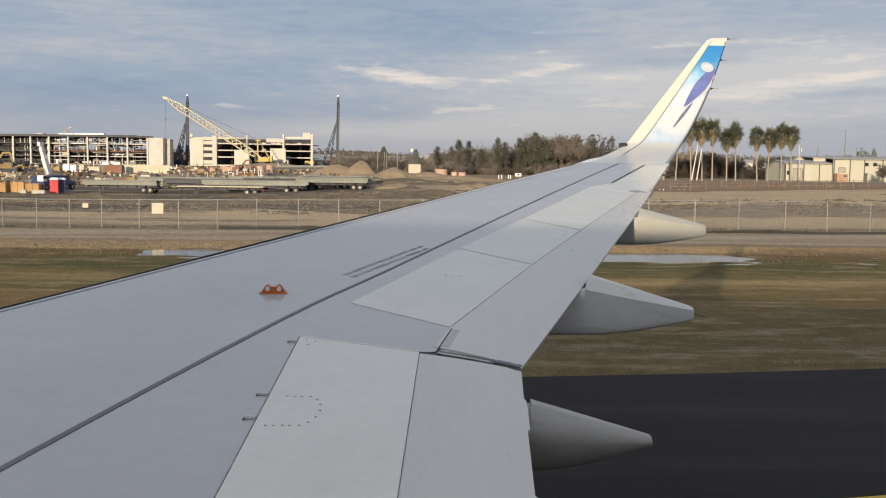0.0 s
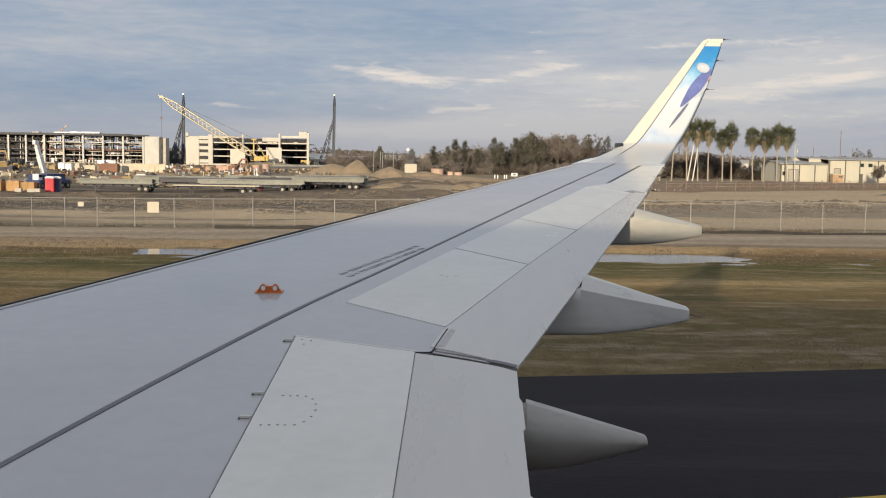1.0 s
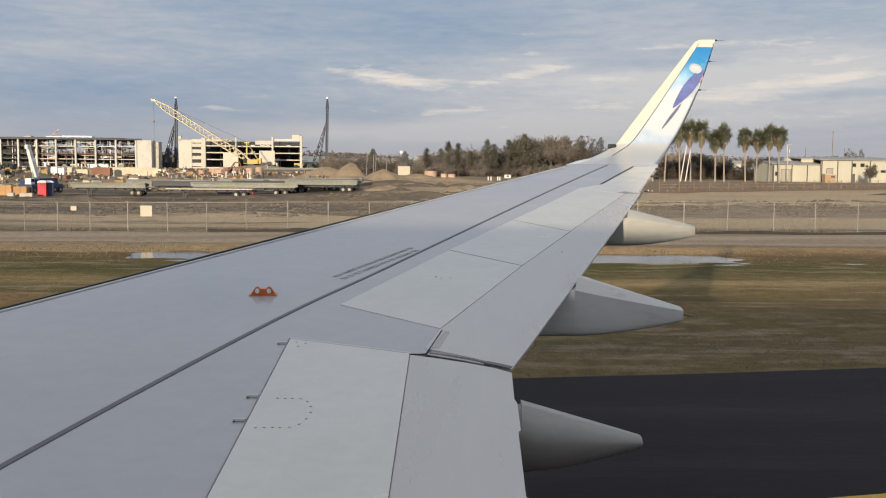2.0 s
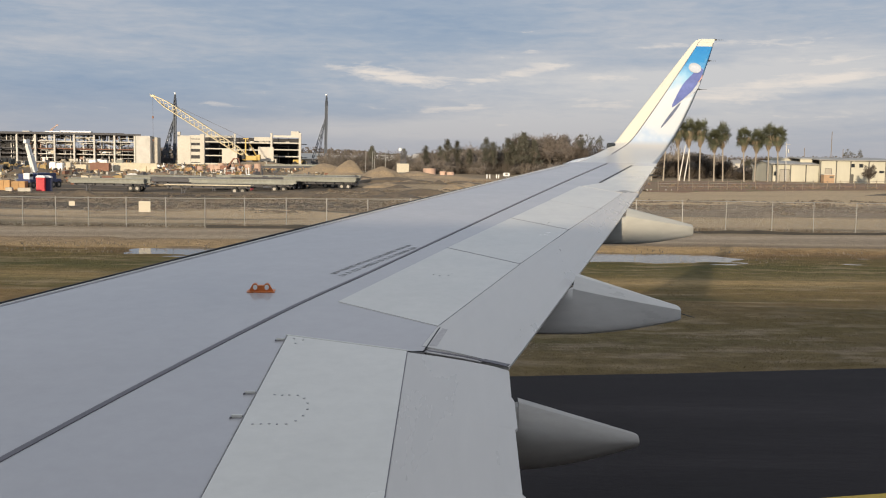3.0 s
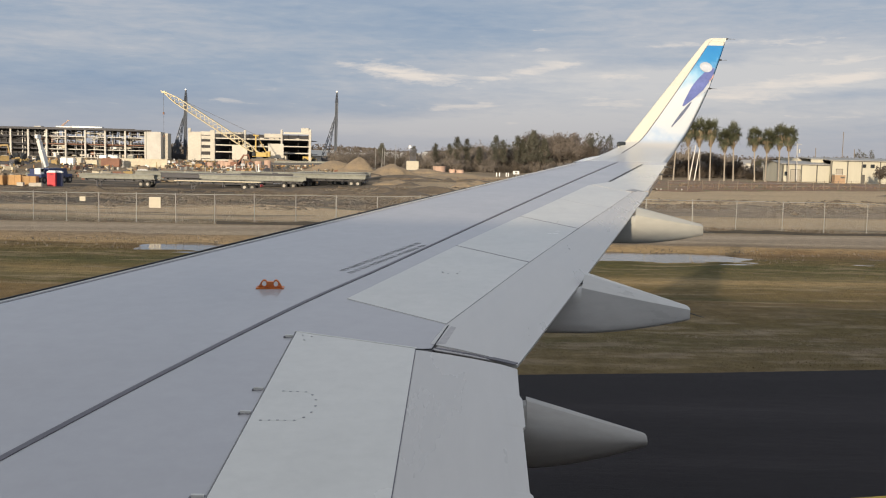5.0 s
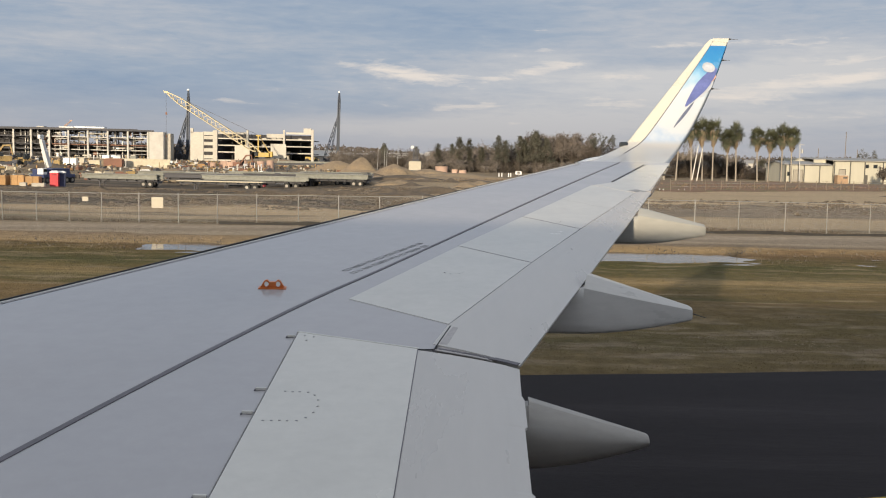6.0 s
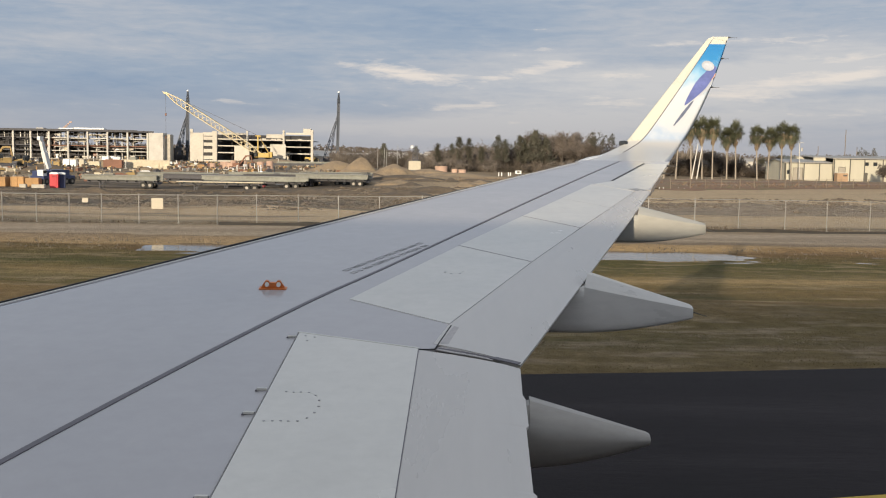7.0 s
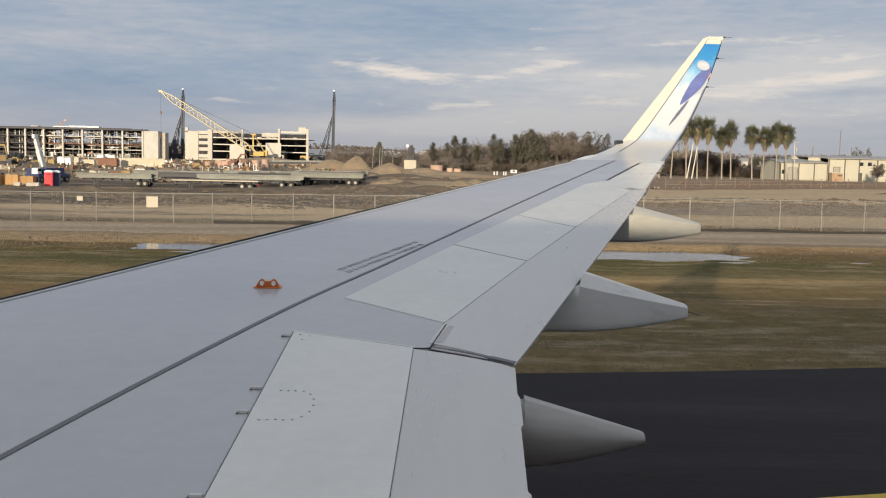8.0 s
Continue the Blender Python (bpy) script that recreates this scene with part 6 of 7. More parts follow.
def excavator(x, y, turn, mat="crane_yellow", s=1.0):
    """Tracked excavator: undercarriage, house, cab, bent boom, stick, bucket."""
    root = thing("excavator", label=("rust-red" if mat == "steel_rust" else "dusty yellow") + " tracked excavator with its boom raised", category="excavator", group="site machines")
    for sy in (-1.2, 1.2):
        part("crawler_track", box(B(), (0, sy, 0.45), (4.0, 0.6, 0.9), bevel=0.25), "steel_dark", root)
    part("house", box(B(), (0.6, 0, 1.7), (3.0, 2.6, 1.3), bevel=0.15), mat, root)
    part("cab", box(B(), (-0.5, -0.8, 2.3), (1.3, 1.0, 1.7), bevel=0.1), "glass_dark", root)
    bm = B()
    strut(bm, (-0.6, 0.4, 1.9), (-3.2, 0.4, 5.0), 0.4, 0.5), strut(bm, (-3.1, 0.4, 4.9), (-5.2, 0.4, 5.0), 0.36, 0.45)
    part("boom", bm, mat, root)
    bm = B()
    strut(bm, (-5.1, 0.4, 5.2), (-5.9, 0.4, 2.4), 0.28, 0.34)
    part("stick", bm, mat, root)
    bm = B()
    loft(bm, [[(-5.5, yy, 2.5), (-6.3, yy, 2.3), (-6.4, yy, 1.6), (-5.8, yy, 1.3), (-5.4, yy, 1.7)] for yy in (-0.2, 1.0)])
    part("bucket", bm, "steel_dark", root)
    root.matrix_basis = pose(x, y, lie(x, y), 0, 0, turn) @ Matrix.Scale(s, 4)


excavator(-111, 246, 30, "machine_dull"), excavator(-124, 270, 170, "machine_dull"), excavator(-57.5, 272, 160, "steel_rust", 0.75)
# more bundles, sheets and spoil between the yard and the arena
rnd = random.Random(61)
for k in range(190):
    y = rnd.uniform(170, 360)
    x = rnd.uniform(-0.46, -0.16) * y
    w = rnd.uniform(0.25, 0.75)
    bm = B()
    box(bm, (0, 0, 0.45), (1.6, 1.0, 0.9), bevel=0.05), box(bm, (rnd.uniform(-0.3, 0.3), 0, 1.0), (rnd.uniform(0.5, 1.2), 0.7, rnd.uniform(0.1, 0.5)))
    ob = thing("material_pallet", bm, rnd.choice(("beam_pale", "white", "steel_rust", "steel_dark", "steel_dark", "machine_dull", "ply", "beam_grey", "steel_rust", "sign")), "bundle of building material on the site", "building material", "bundles on the site")
    ob.matrix_basis = pose(x, y, lie(x, y), 0, 0, rnd.uniform(0, 90)) @ Matrix.Diagonal((w * rnd.uniform(1, 2.4), w, w * rnd.uniform(0.6, 1.3), 1))
for k in range(24):
    y = rnd.uniform(185, 330)
    heap(rnd.uniform(-0.47, -0.12) * y, y, rnd.uniform(5, 14), rnd.uniform(4, 7), rnd.uniform(0.3, 0.8), "dark_earth" if k % 2 == 0 else "dirt_pile", 120 + k, "clod_ridge", "low ridge of churned earth")

# thin upright stakes, props and light stands all over the site
rnd = random.Random(88)
for k in range(90):
    y = rnd.uniform(185, 440)
    x = rnd.uniform(-0.46, -0.10) * y
    h, w = rnd.uniform(0.7, 2.3), rnd.uniform(0.10, 0.26)
    bm = B()
    strut(bm, (0, 0, -0.1), (rnd.uniform(-0.3, 0.3), 0, h), w)
    box(bm, (0, 0, 0.08), (w * 3.2, w * 3.2, 0.16))
    if k % 3 == 0:
        box(bm, (rnd.uniform(-0.2, 0.2), -0.1, h), (rnd.uniform(0.4, 1.2), 0.15, rnd.uniform(0.3, 0.7)))
    ob = thing("site_prop", bm, rnd.choice(("white", "steel_dark", "steel_dark", "machine_dull", "ply", "col_white", "steel_rust", "steel_dark")), "thin upright prop standing on the building site", "prop", "props on the site")
    ob.matrix_basis = pose(x, y, lie(x, y), 0, 0, rnd.uniform(0, 180))

# debris of the building site: offcuts, sheets and lumps of many colours
def debris_material():
    m = bpy.data.materials.new("mixed_site_debris")
    m.use_nodes = True
    t = m.node_tree
    g = t.nodes.new("ShaderNodeNewGeometry")
    col = ramp(t, g.outputs["Random Per Island"], ((0.0, (0.05, 0.045, 0.04)), (0.22, (0.10, 0.08, 0.06)), (0.40, (0.20, 0.15, 0.10)), (0.52, (0.20, 0.09, 0.055)), (0.62, (0.40, 0.33, 0.23)),
                                                                (0.72, (0.06, 0.06, 0.07)), (0.82, (0.62, 0.59, 0.53)), (0.90, (0.36, 0.24, 0.07)), (0.95, (0.30, 0.30, 0.29)), (1.0, (0.70, 0.68, 0.64))))
    t.links.new(col, t.nodes["Principled BSDF"].inputs["Base Color"])
    t.nodes["Principled BSDF"].inputs["Roughness"].default_value = 0.8
    return m


M["debris"] = debris_material()
rnd = random.Random(404)
verts, faces = [], []
for k in range(5200):
    y = rnd.uniform(172, 440)
    x = rnd.uniform(-0.47, -0.09) * y
    if noise.noise((x * 0.06, y * 0.05, 51)) + 0.4 * noise.noise((x * 0.3, y * 0.2, 55)) < rnd.uniform(-0.25, 0.35):
        continue
    a, w, d, h = rnd.uniform(0, 3.14), rnd.uniform(0.2, 1.3), rnd.uniform(0.15, 0.4), rnd.uniform(0.12, 0.75)
    z, tip = lie(x, y) - 0.05, rnd.uniform(-0.25, 0.25)
    i = len(verts)
    for dz in (0.0, h):
        for sx, sy in ((-1, -1), (1, -1), (1, 1), (-1, 1)):
            ux, uy = sx * w / 2 + dz * tip, sy * d / 2
            verts.append((x + ux * math.cos(a) - uy * math.sin(a), y + ux * math.sin(a) + uy * math.cos(a), z + dz + rnd.uniform(0, 0.06)))
    faces += [(i + 4, i + 5, i + 6, i + 7), (i, i + 1, i + 5, i + 4), (i + 1, i + 2, i + 6, i + 5), (i + 2, i + 3, i + 7, i + 6), (i + 3, i, i + 4, i + 7)]
me = bpy.data.meshes.new("site_debris")
me.from_pydata(verts, [], faces)
me.materials.append(M["debris"])
tagged(new("site_debris", me), "mixed debris and offcuts strewn over the building site", "debris", kind="stuff")

# clods of dark earth scattered over the churned ground
rnd = random.Random(303)
verts, faces = [], []
for k in range(44000):
    right = k % 5 == 0
    x, y = (rnd.uniform(14, 62), rnd.uniform(86, 118)) if right else (rnd.uniform(-66, 14), rnd.uniform(76, 142))
    if noise.noise((x * 0.11, y * 0.28, 31)) + 0.5 * noise.noise((x * 0.4, y * 0.9, 35)) < rnd.uniform(0.02, 0.42):
        continue
    r = rnd.uniform(0.05, 0.17) * (2.0 if rnd.random() < 0.08 else 1.0)
    z = lie(x, y)
    i = len(verts)
    for dx, dy, dz in ((1, 0, 0.1), (0, 1, 0.1), (-1, 0, 0.1), (0, -1, 0.1), (0, 0, 1), (0, 0, -0.6)):
        verts.append((x + r * (dx * 1.4 + rnd.uniform(-0.3, 0.3)), y + r * (dy + rnd.uniform(-0.3, 0.3)), z + r * (dz * 0.8 + rnd.uniform(-0.15, 0.2))))
    for a, b in ((0, 1), (1, 2), (2, 3), (3, 0)):
        faces += [(i + a, i + b, i + 4), (i + b, i + a, i + 5)]
me = bpy.data.meshes.new("earth_clods")
me.from_pydata(verts, [], faces)
me.materials.append(M["dark_earth"])
tagged(new("earth_clods", me), "dark clods strewn over churned bare earth", "clods", kind="stuff")


# ---------------------------------------------------------------- trees
def limb(bm, p, d, length, r, depth, rnd, tips, spread=0.7, n=5):
    """A branching limb of tapered pieces; collects its twig ends."""
    q = p + d * length
    cyl(bm, p, q, r, r * 0.62, n, caps=False)
    if depth <= 1:
        tips.append((q, d))
    if depth == 0:
        return
    for k in range(rnd.choice((2, 3, 3))):
        e = (d + Vector((rnd.uniform(-1, 1), rnd.uniform(-1, 1), rnd.uniform(-0.25, 0.75))) * spread).normalized()
        limb(bm, p.lerp(q, rnd.uniform(0.6, 1.0)), e, length * rnd.uniform(0.6, 0.82), r * 0.58, depth - 1, rnd, tips, spread, max(3, n - 1))


def tuft(verts, faces, c, rnd, size, count, flat=1.0, long=1.0):
    """Small leaf or twig blades in a loose clump round c."""
    for _ in range(count):
        o = Vector((rnd.gauss(0, size), rnd.gauss(0, size), rnd.gauss(0, size * flat)))
        a = Vector((rnd.uniform(-1, 1), rnd.uniform(-1, 1), rnd.uniform(-1, 1))).normalized()
        b = a.orthogonal().normalized()
        s = rnd.uniform(0.10, 0.24)
        p = c + o
        i = len(verts)
        verts += [p - a * s * long, p + b * s * 0.45, p + a * s * long, p - b * s * 0.45]
        faces.append((i, i + 1, i + 2, i + 3))


def crown(name, verts, faces, mat, parent, label=""):
    me = bpy.data.meshes.new(name)
    me.from_pydata([tuple(v) for v in verts], [], faces)
    me.materials.append(M[mat])
    return part_on(name, me, parent, None, label)


def make_tree(kind, seed):
    """kind: leafy, bare or scrub, about 10 m high (scrub 5 m)."""
    rnd = random.Random(seed)
    label, cat = {"leafy": ("dull green tree with an open uneven crown", "tree"), "bare": ("leafless winter tree with a haze of brown twigs", "tree"),
                  "scrub": ("tangled brown leafless scrub", "shrub"), "thicket": ("dense dark thicket bush behind the palms", "shrub")}[kind]
    root = thing({"leafy": "tree", "bare": "bare_tree", "scrub": "scrub_bush", "thicket": "thicket_bush"}[kind], label=label, category=cat, group={"leafy": "trees behind the field", "bare": "bare trees behind the field", "scrub": "scrub belt", "thicket": "thicket behind the palms"}[kind])
    bm, tips = B(), []
    if kind in ("scrub", "thicket"):
        for k in range(9):
            limb(bm, Vector((rnd.uniform(-2.2, 2.2), rnd.uniform(-1.5, 1.5), -0.2)), Vector((rnd.uniform(-0.4, 0.4), rnd.uniform(-0.4, 0.4), 1)).normalized(), rnd.uniform(1.0, 2.3), 0.06, 3, rnd, tips, 0.55, 4)
    else:
        limb(bm, Vector((0, 0, -0.3)), Vector((rnd.uniform(-0.08, 0.08), rnd.uniform(-0.08, 0.08), 1)).normalized(), rnd.uniform(2.6, 3.4), 0.20, 4 if kind == "bare" else 3, rnd, tips, 0.62 if kind == "leafy" else 0.55, 6)
    stem = part("trunk", bm, "bark", root, "branching trunk and limbs")
    if kind in ("scrub", "thicket"):
        tagged(stem, "tangle of thin stems", kind="stuff")
    verts, faces = [], []
    for q, d in tips:
        if kind == "leafy":
            tuft(verts, faces, q, rnd, 0.44, 62, 0.9)
        elif kind == "bare":
            tuft(verts, faces, q + d * 0.3, rnd, 0.55, 13, 1.0, 2.6)
        else:
            tuft(verts, faces, q, rnd, 0.5, 4 if kind == "scrub" else 7, 0.9, 2.2)
            if rnd.random() < 0.5:
                tuft(verts, faces, Vector((q.x, q.y, q.z * rnd.random())), rnd, 0.5, 4, 0.8, 1.8)
    crown("crown", verts, faces, {"leafy": "leaf", "bare": "twig", "scrub": "scrub", "thicket": "thicket"}[kind], root)
    return root


def make_slim(seed, wide, kind):
    """A slim or cone-shaped evergreen about 10 m high, its leaves in uneven clumps with gaps."""
    rnd = random.Random(seed)
    root = thing("tree", label="slim dull green tree" if kind == "slim" else "broad cone-shaped dark green tree", category="tree", group="trees behind the field")
    bm = B()
    cyl(bm, (0, 0, -0.3), (0.1, 0, 5), 0.17, 0.11, 6, caps=False), cyl(bm, (0.1, 0, 5), (0, 0, 9.6), 0.11, 0.03, 6, caps=False)
    verts, faces = [], []
    for k in range(74 if kind == "slim" else 120):
        f = rnd.random() ** 0.8
        z = lerp(3.4, 9.9, f)
        r = wide * ((0.75 + 0.35 * math.sin(f * 8 + seed)) * min(1.0, 0.45 + f) * (1 - f ** 3) ** 0.6 if kind == "slim" else 1.15 * (1 - f) ** 0.9 + 0.06)
        a, q = rnd.uniform(0, 6.283), math.sqrt(rnd.random())
        c = Vector((r * q * math.cos(a), r * q * math.sin(a), z))
        if q > 0.5:
            cyl(bm, (0.05, 0, z - 0.8), c, 0.045, 0.015, 4, caps=False)
        tuft(verts, faces, c, rnd, 0.30, 24, 1.2, 1.2)
    part("trunk", bm, "bark", root, "upright trunk with short limbs")
    crown("crown", verts, faces, "leaf", root)
    return root


def make_lacy(seed):
    """A wide bare tree with a few drooping clumps of leaves at its limb ends."""
    rnd = random.Random(seed)
    root = thing("tree", label="open wide-crowned tree with sparse hanging leaf clumps", category="tree", group="trees behind the field")
    bm, tips = B(), []
    cyl(bm, (0, 0, -0.3), (0.2, 0, 5.5), 0.2, 0.14, 7, caps=False)
    for k in range(9):
        a = k * 0.70 + rnd.uniform(-0.2, 0.2)
        limb(bm, Vector((0.2, 0, rnd.uniform(4.6, 5.5))), Vector((math.cos(a), math.sin(a), rnd.uniform(0.5, 1.5))).normalized(), rnd.uniform(1.9, 2.6), 0.09, 2, rnd, tips, 0.5, 5)
    part("trunk", bm, "bark", root, "forked trunk with spreading limbs")
    verts, faces = [], []
    for q, d in tips[::2]:
        tuft(verts, faces, q - Vector((0, 0, 0.15)), rnd, 0.20, 20, 1.1, 1.1)
    crown("crown", verts, faces, "leaf", root, "sparse hanging leaf clumps")
    return root


def make_round(x, y):
    """The clipped ornamental tree: a thin stem under a ball of fine twigs."""
    rnd = random.Random(17)
    root = thing("ornamental_tree", label="round brown ornamental tree beside the cream building", category="tree")
    bm = B()
    cyl(bm, (0, 0, -0.2), (0, 0, 1.5), 0.10, 0.08, 8, caps=False)
    verts, faces = [], []
    for k in range(70):
        a, f, q = rnd.uniform(0, 6.283), rnd.uniform(-1, 1), rnd.random() ** 0.4
        w = math.sqrt(1 - f * f) * q
        c = Vector((1.65 * w * math.cos(a), 1.65 * w * math.sin(a), 2.9 + 1.85 * f * q))
        strut(bm, (0, 0, 1.4), c * 0.8 + Vector((0, 0, 0.4)), 0.03)
        tuft(verts, faces, c, rnd, 0.22, 22, 1.0, 1.2)
    part("trunk", bm, "bark", root, "thin stem with fanned twigs")
    crown("crown", verts, faces, "thicket", root, "ball of fine brown twigs")
    root.matrix_basis = pose(x, y, lie(x, y))


KINDS = {k: [make_tree(k, s + 30 * i) for s in range(1, n + 1)] for i, (k, n) in enumerate((("leafy", 4), ("bare", 3), ("scrub", 4), ("thicket", 3)))}
KINDS["slim"] = [make_slim(101, 2.1, "slim"), make_slim(104, 2.4, "slim"), make_slim(109, 1.8, "slim")]
KINDS["cone"] = [make_slim(113, 3.0, "cone"), make_slim(117, 2.6, "cone")]
KINDS["lacy"] = [make_lacy(121)]
used = set()


def plant(kind, x, y, s, sz=None, rnd=random.Random(77)):
    src = rnd.choice(KINDS[kind])
    m = pose(x, y, lie(x, y), 0, 0, rnd.uniform(0, 360)) @ Matrix.Diagonal((s, s, sz or s, 1))
    if src not in used:
        used.add(src)
        src.matrix_basis = m
        return src
    base = src.matrix_basis.copy()
    src.matrix_basis = Matrix.Identity(4)
    ob = copy_thing(src, m)
    src.matrix_basis = base
    return ob


rnd = random.Random(31)
# belt of scrub and trees behind the dirt field, rising to the right until the winglet hides it
for k in range(170):
    x = rnd.uniform(-38, 76)
    rise = ease((x + 30) / 75)
    plant("scrub", x, rnd.uniform(312, 350), rnd.uniform(0.8, 1.2) * lerp(0.9, 1.25, rise), rnd.choice((0.5, 0.8, 1.0, 1.3)) * lerp(0.85, 1.5, rise))
for k in range(64):
    x = rnd.uniform(-40, 70)
    rise = ease((x + 25) / 70)
    plant("bare", x, rnd.uniform(325, 362), rnd.uniform(0.75, 1.05) * lerp(0.7, 1.1, rise))
for x, y, h in ((3.2, 308, 10.7), (6.3, 309, 10.2), (15.2, 308, 11.2), (17.6, 309, 10.0), (21.9, 308, 11.4), (-3.5, 312, 8.6), (1.0, 314, 8.6), (-21, 322, 8.4), (-10.5, 318, 7.6), (10.2, 312, 7.8), (53.5, 312, 8.0)):
    plant("slim", x, y, h / 10.2, h / 10.3)
plant("cone", 26.8, 308, 1.25, 1.27), plant("cone", 30.2, 309, 0.95, 1.06), plant("cone", 23.6, 310, 0.8, 1.0), plant("lacy", 46.6, 309, 1.36, 1.36)
for k in range(34):
    plant("bare", rnd.uniform(27, 45), rnd.uniform(309, 326), rnd.uniform(0.95, 1.25), rnd.uniform(1.15, 1.45))
for k in range(46):
    plant("scrub", rnd.uniform(-12, 62), rnd.uniform(297, 309), rnd.uniform(0.7, 1.0), rnd.uniform(0.45, 0.8))
# dark thicket behind the palms
for k in range(60):
    x = rnd.uniform(56, 95)
    plant("thicket", x, rnd.uniform(272, 330), rnd.uniform(0.9, 1.3), rnd.uniform(0.75, 1.15) * lerp(1.0, 0.6, ease((x - 80) / 12)))
for k in range(14):
    plant("bare", rnd.uniform(58, 100), rnd.uniform(285, 335), rnd.uniform(0.7, 1.0))
for x, y, s in ((62, 300, 0.7), (78, 300, 0.75), (86, 310, 0.7), (104, 330, 0.85), (112, 335, 0.95), (119, 345, 0.95), (127, 350, 1.0), (138, 345, 1.0), (150, 350, 1.0), (97, 340, 0.85), (133, 360, 1.1), (118, 312, 0.6), (122.5, 313, 0.55), (112.5, 306, 0.55), (134, 300, 0.6), (141, 302, 0.55)):
    plant("leafy", x, y, s)
plant("lacy", 126.3, 301, 0.8, 1.0)
# ornamental tree by the cream building
make_round(105.2, 240)

for src in [t for ts in KINDS.values() for t in ts if t not in used]:
    for o in (*src.children_recursive, src):
        bpy.data.objects.remove(o)


# ---- palms
def make_palm(seed):
    rnd = random.Random(seed)
    root = thing("fan_palm", label="tall fan palm with green crown and tan dead fronds", category="palm", group="row of palms")
    bm = B()
    pts = [Vector((0.25 * math.sin(z * 0.18 + seed) - 0.25 * math.sin(seed), 0, z)) for z in (-0.3, 0.4, 2, 4, 6, 8, 10, 11.4, 12.2)]
    for (a, b), (r0, r1) in zip(zip(pts, pts[1:]), ((0.30, 0.20), (0.20, 0.17), (0.17, 0.155), (0.155, 0.15), (0.15, 0.145), (0.145, 0.14), (0.14, 0.135), (0.135, 0.13))):
        cyl(bm, a, b, r0, r1, 10, caps=False)
    part("trunk", bm, "palm_bark", root)
    c = pts[-1]
    verts, faces = [], []
    # skirt of hanging dead fronds
    for k in range(330):
        a, z = rnd.uniform(0, 6.283), c.z + 0.2 - 3.3 * rnd.random() ** 1.1
        r = lerp(1.45, 0.25, min(1.0, (c.z - z + 0.2) / 3.3)) * rnd.uniform(0.25, 1.25)
        p = Vector((c.x + r * math.cos(a), r * math.sin(a), z))
        t = Vector((-math.sin(a), math.cos(a), 0)) * rnd.uniform(0.06, 0.18)
        e = Vector((math.cos(a) * 0.12, math.sin(a) * 0.12, -rnd.uniform(0.6, 1.3)))
        i = len(verts)
        verts += [p, p + e * 0.6 + t, p + e, p + e * 0.6 - t]
        faces.append((i, i + 1, i + 2, i + 3))
    crown("dead_skirt", verts, faces, "palm_dead", root, "tan skirt of hanging dead fronds")
    verts, faces = [], []
    for k in range(74):
        az, el = rnd.uniform(0, 6.283), math.asin(rnd.uniform(-0.80, 0.99))
        d = Vector((math.cos(az) * math.cos(el), math.sin(az) * math.cos(el), math.sin(el)))
        s = d.cross(Vector((0, 0, 1)))
        s = s.normalized() if s.length > 0.05 else Vector((1, 0, 0))
        n2 = s.cross(d)
        twist = rnd.uniform(-0.9, 0.9)
        s = (s * math.cos(twist) + n2 * math.sin(twist)).normalized()
        hub = c + Vector((d.x * 0.92, d.y * 0.92, d.z * 1.65)) * rnd.uniform(0.7, 1.2)
        i = len(verts)
        verts += [c - s * 0.03, c + s * 0.03, hub + s * 0.03, hub - s * 0.03]
        faces.append((i, i + 1, i + 2, i + 3))
        for j in range(13):
            f = radians(-96 + 16 * j + rnd.uniform(-4, 4))
            e = d * math.cos(f) + s * math.sin(f)
            ln = rnd.uniform(1.2, 1.65) * (0.72 + 0.25 * math.cos(f))
            tipp = hub + Vector((e.x, e.y, e.z * 1.4)) * ln - Vector((0, 0, (0.10 + 0.35 * max(0.0, 0.5 - math.sin(el))) * ln))
            side = (s * math.cos(f) - d * math.sin(f)) * 0.062
            mid = hub + Vector((e.x, e.y, e.z * 1.2)) * ln * 0.6
            i = len(verts)
            verts += [hub, mid + side, tipp, mid - side]
            faces.append((i, i + 1, i + 2, i + 3))
    crown("crown", verts, faces, "palm_green", root, "green fan-shaped fronds")
    return root


PALMS = [make_palm(s) for s in (2, 5, 9)]
spots = ((59.9, 245, 15.5), (62.6, 245, 15.4), (65.4, 246, 15.5), (68.4, 244, 12.9), (70.9, 245, 14.5), (76.5, 246, 13.6), (79.4, 247, 13.2), (82.4, 246, 14.4), (84.6, 245, 14.0), (56.6, 247, 15.2), (53.4, 246, 15.6))
for i, (x, y, h) in enumerate(spots):
    src = PALMS[i % 3]
    m = pose(x, y, lie(x, y), 0, 0, 137 * i) @ Matrix.Diagonal((1.08, 1.08, (h + 0.1) / 15.2, 1))
    if i < 3:
        src.matrix_basis = m
    else:
        base = src.matrix_basis.copy()
        src.matrix_basis = Matrix.Identity(4)
        copy_thing(src, m)
        src.matrix_basis = base


def pole(x, y, h, lean=(0, 0), r=0.14, mat="wood_pole", arms=0, name="utility_pole", label="weathered wooden utility pole"):
    root = thing(name, label=label, category="pole", group="poles by the buildings")
    bm = B()
    cyl(bm, (0, 0, -0.3), (lean[0], lean[1], h), r, r * 0.7, 8)
    part("shaft", bm, mat, root)
    for k in range(arms):
        part("crossarm", box(B(), (lean[0], lean[1], h - 0.5 - 0.9 * k), (2.2, 0.12, 0.14)), mat, root)
    if arms:
        bm = B()
        cyl(bm, (0.25, -0.2, h - 2.6), (0.25, -0.2, h - 1.7), 0.26, n=10)
        part("transformer", bm, "steel", root, "grey transformer can")
    root.matrix_basis = pose(x, y, lie(x, y))


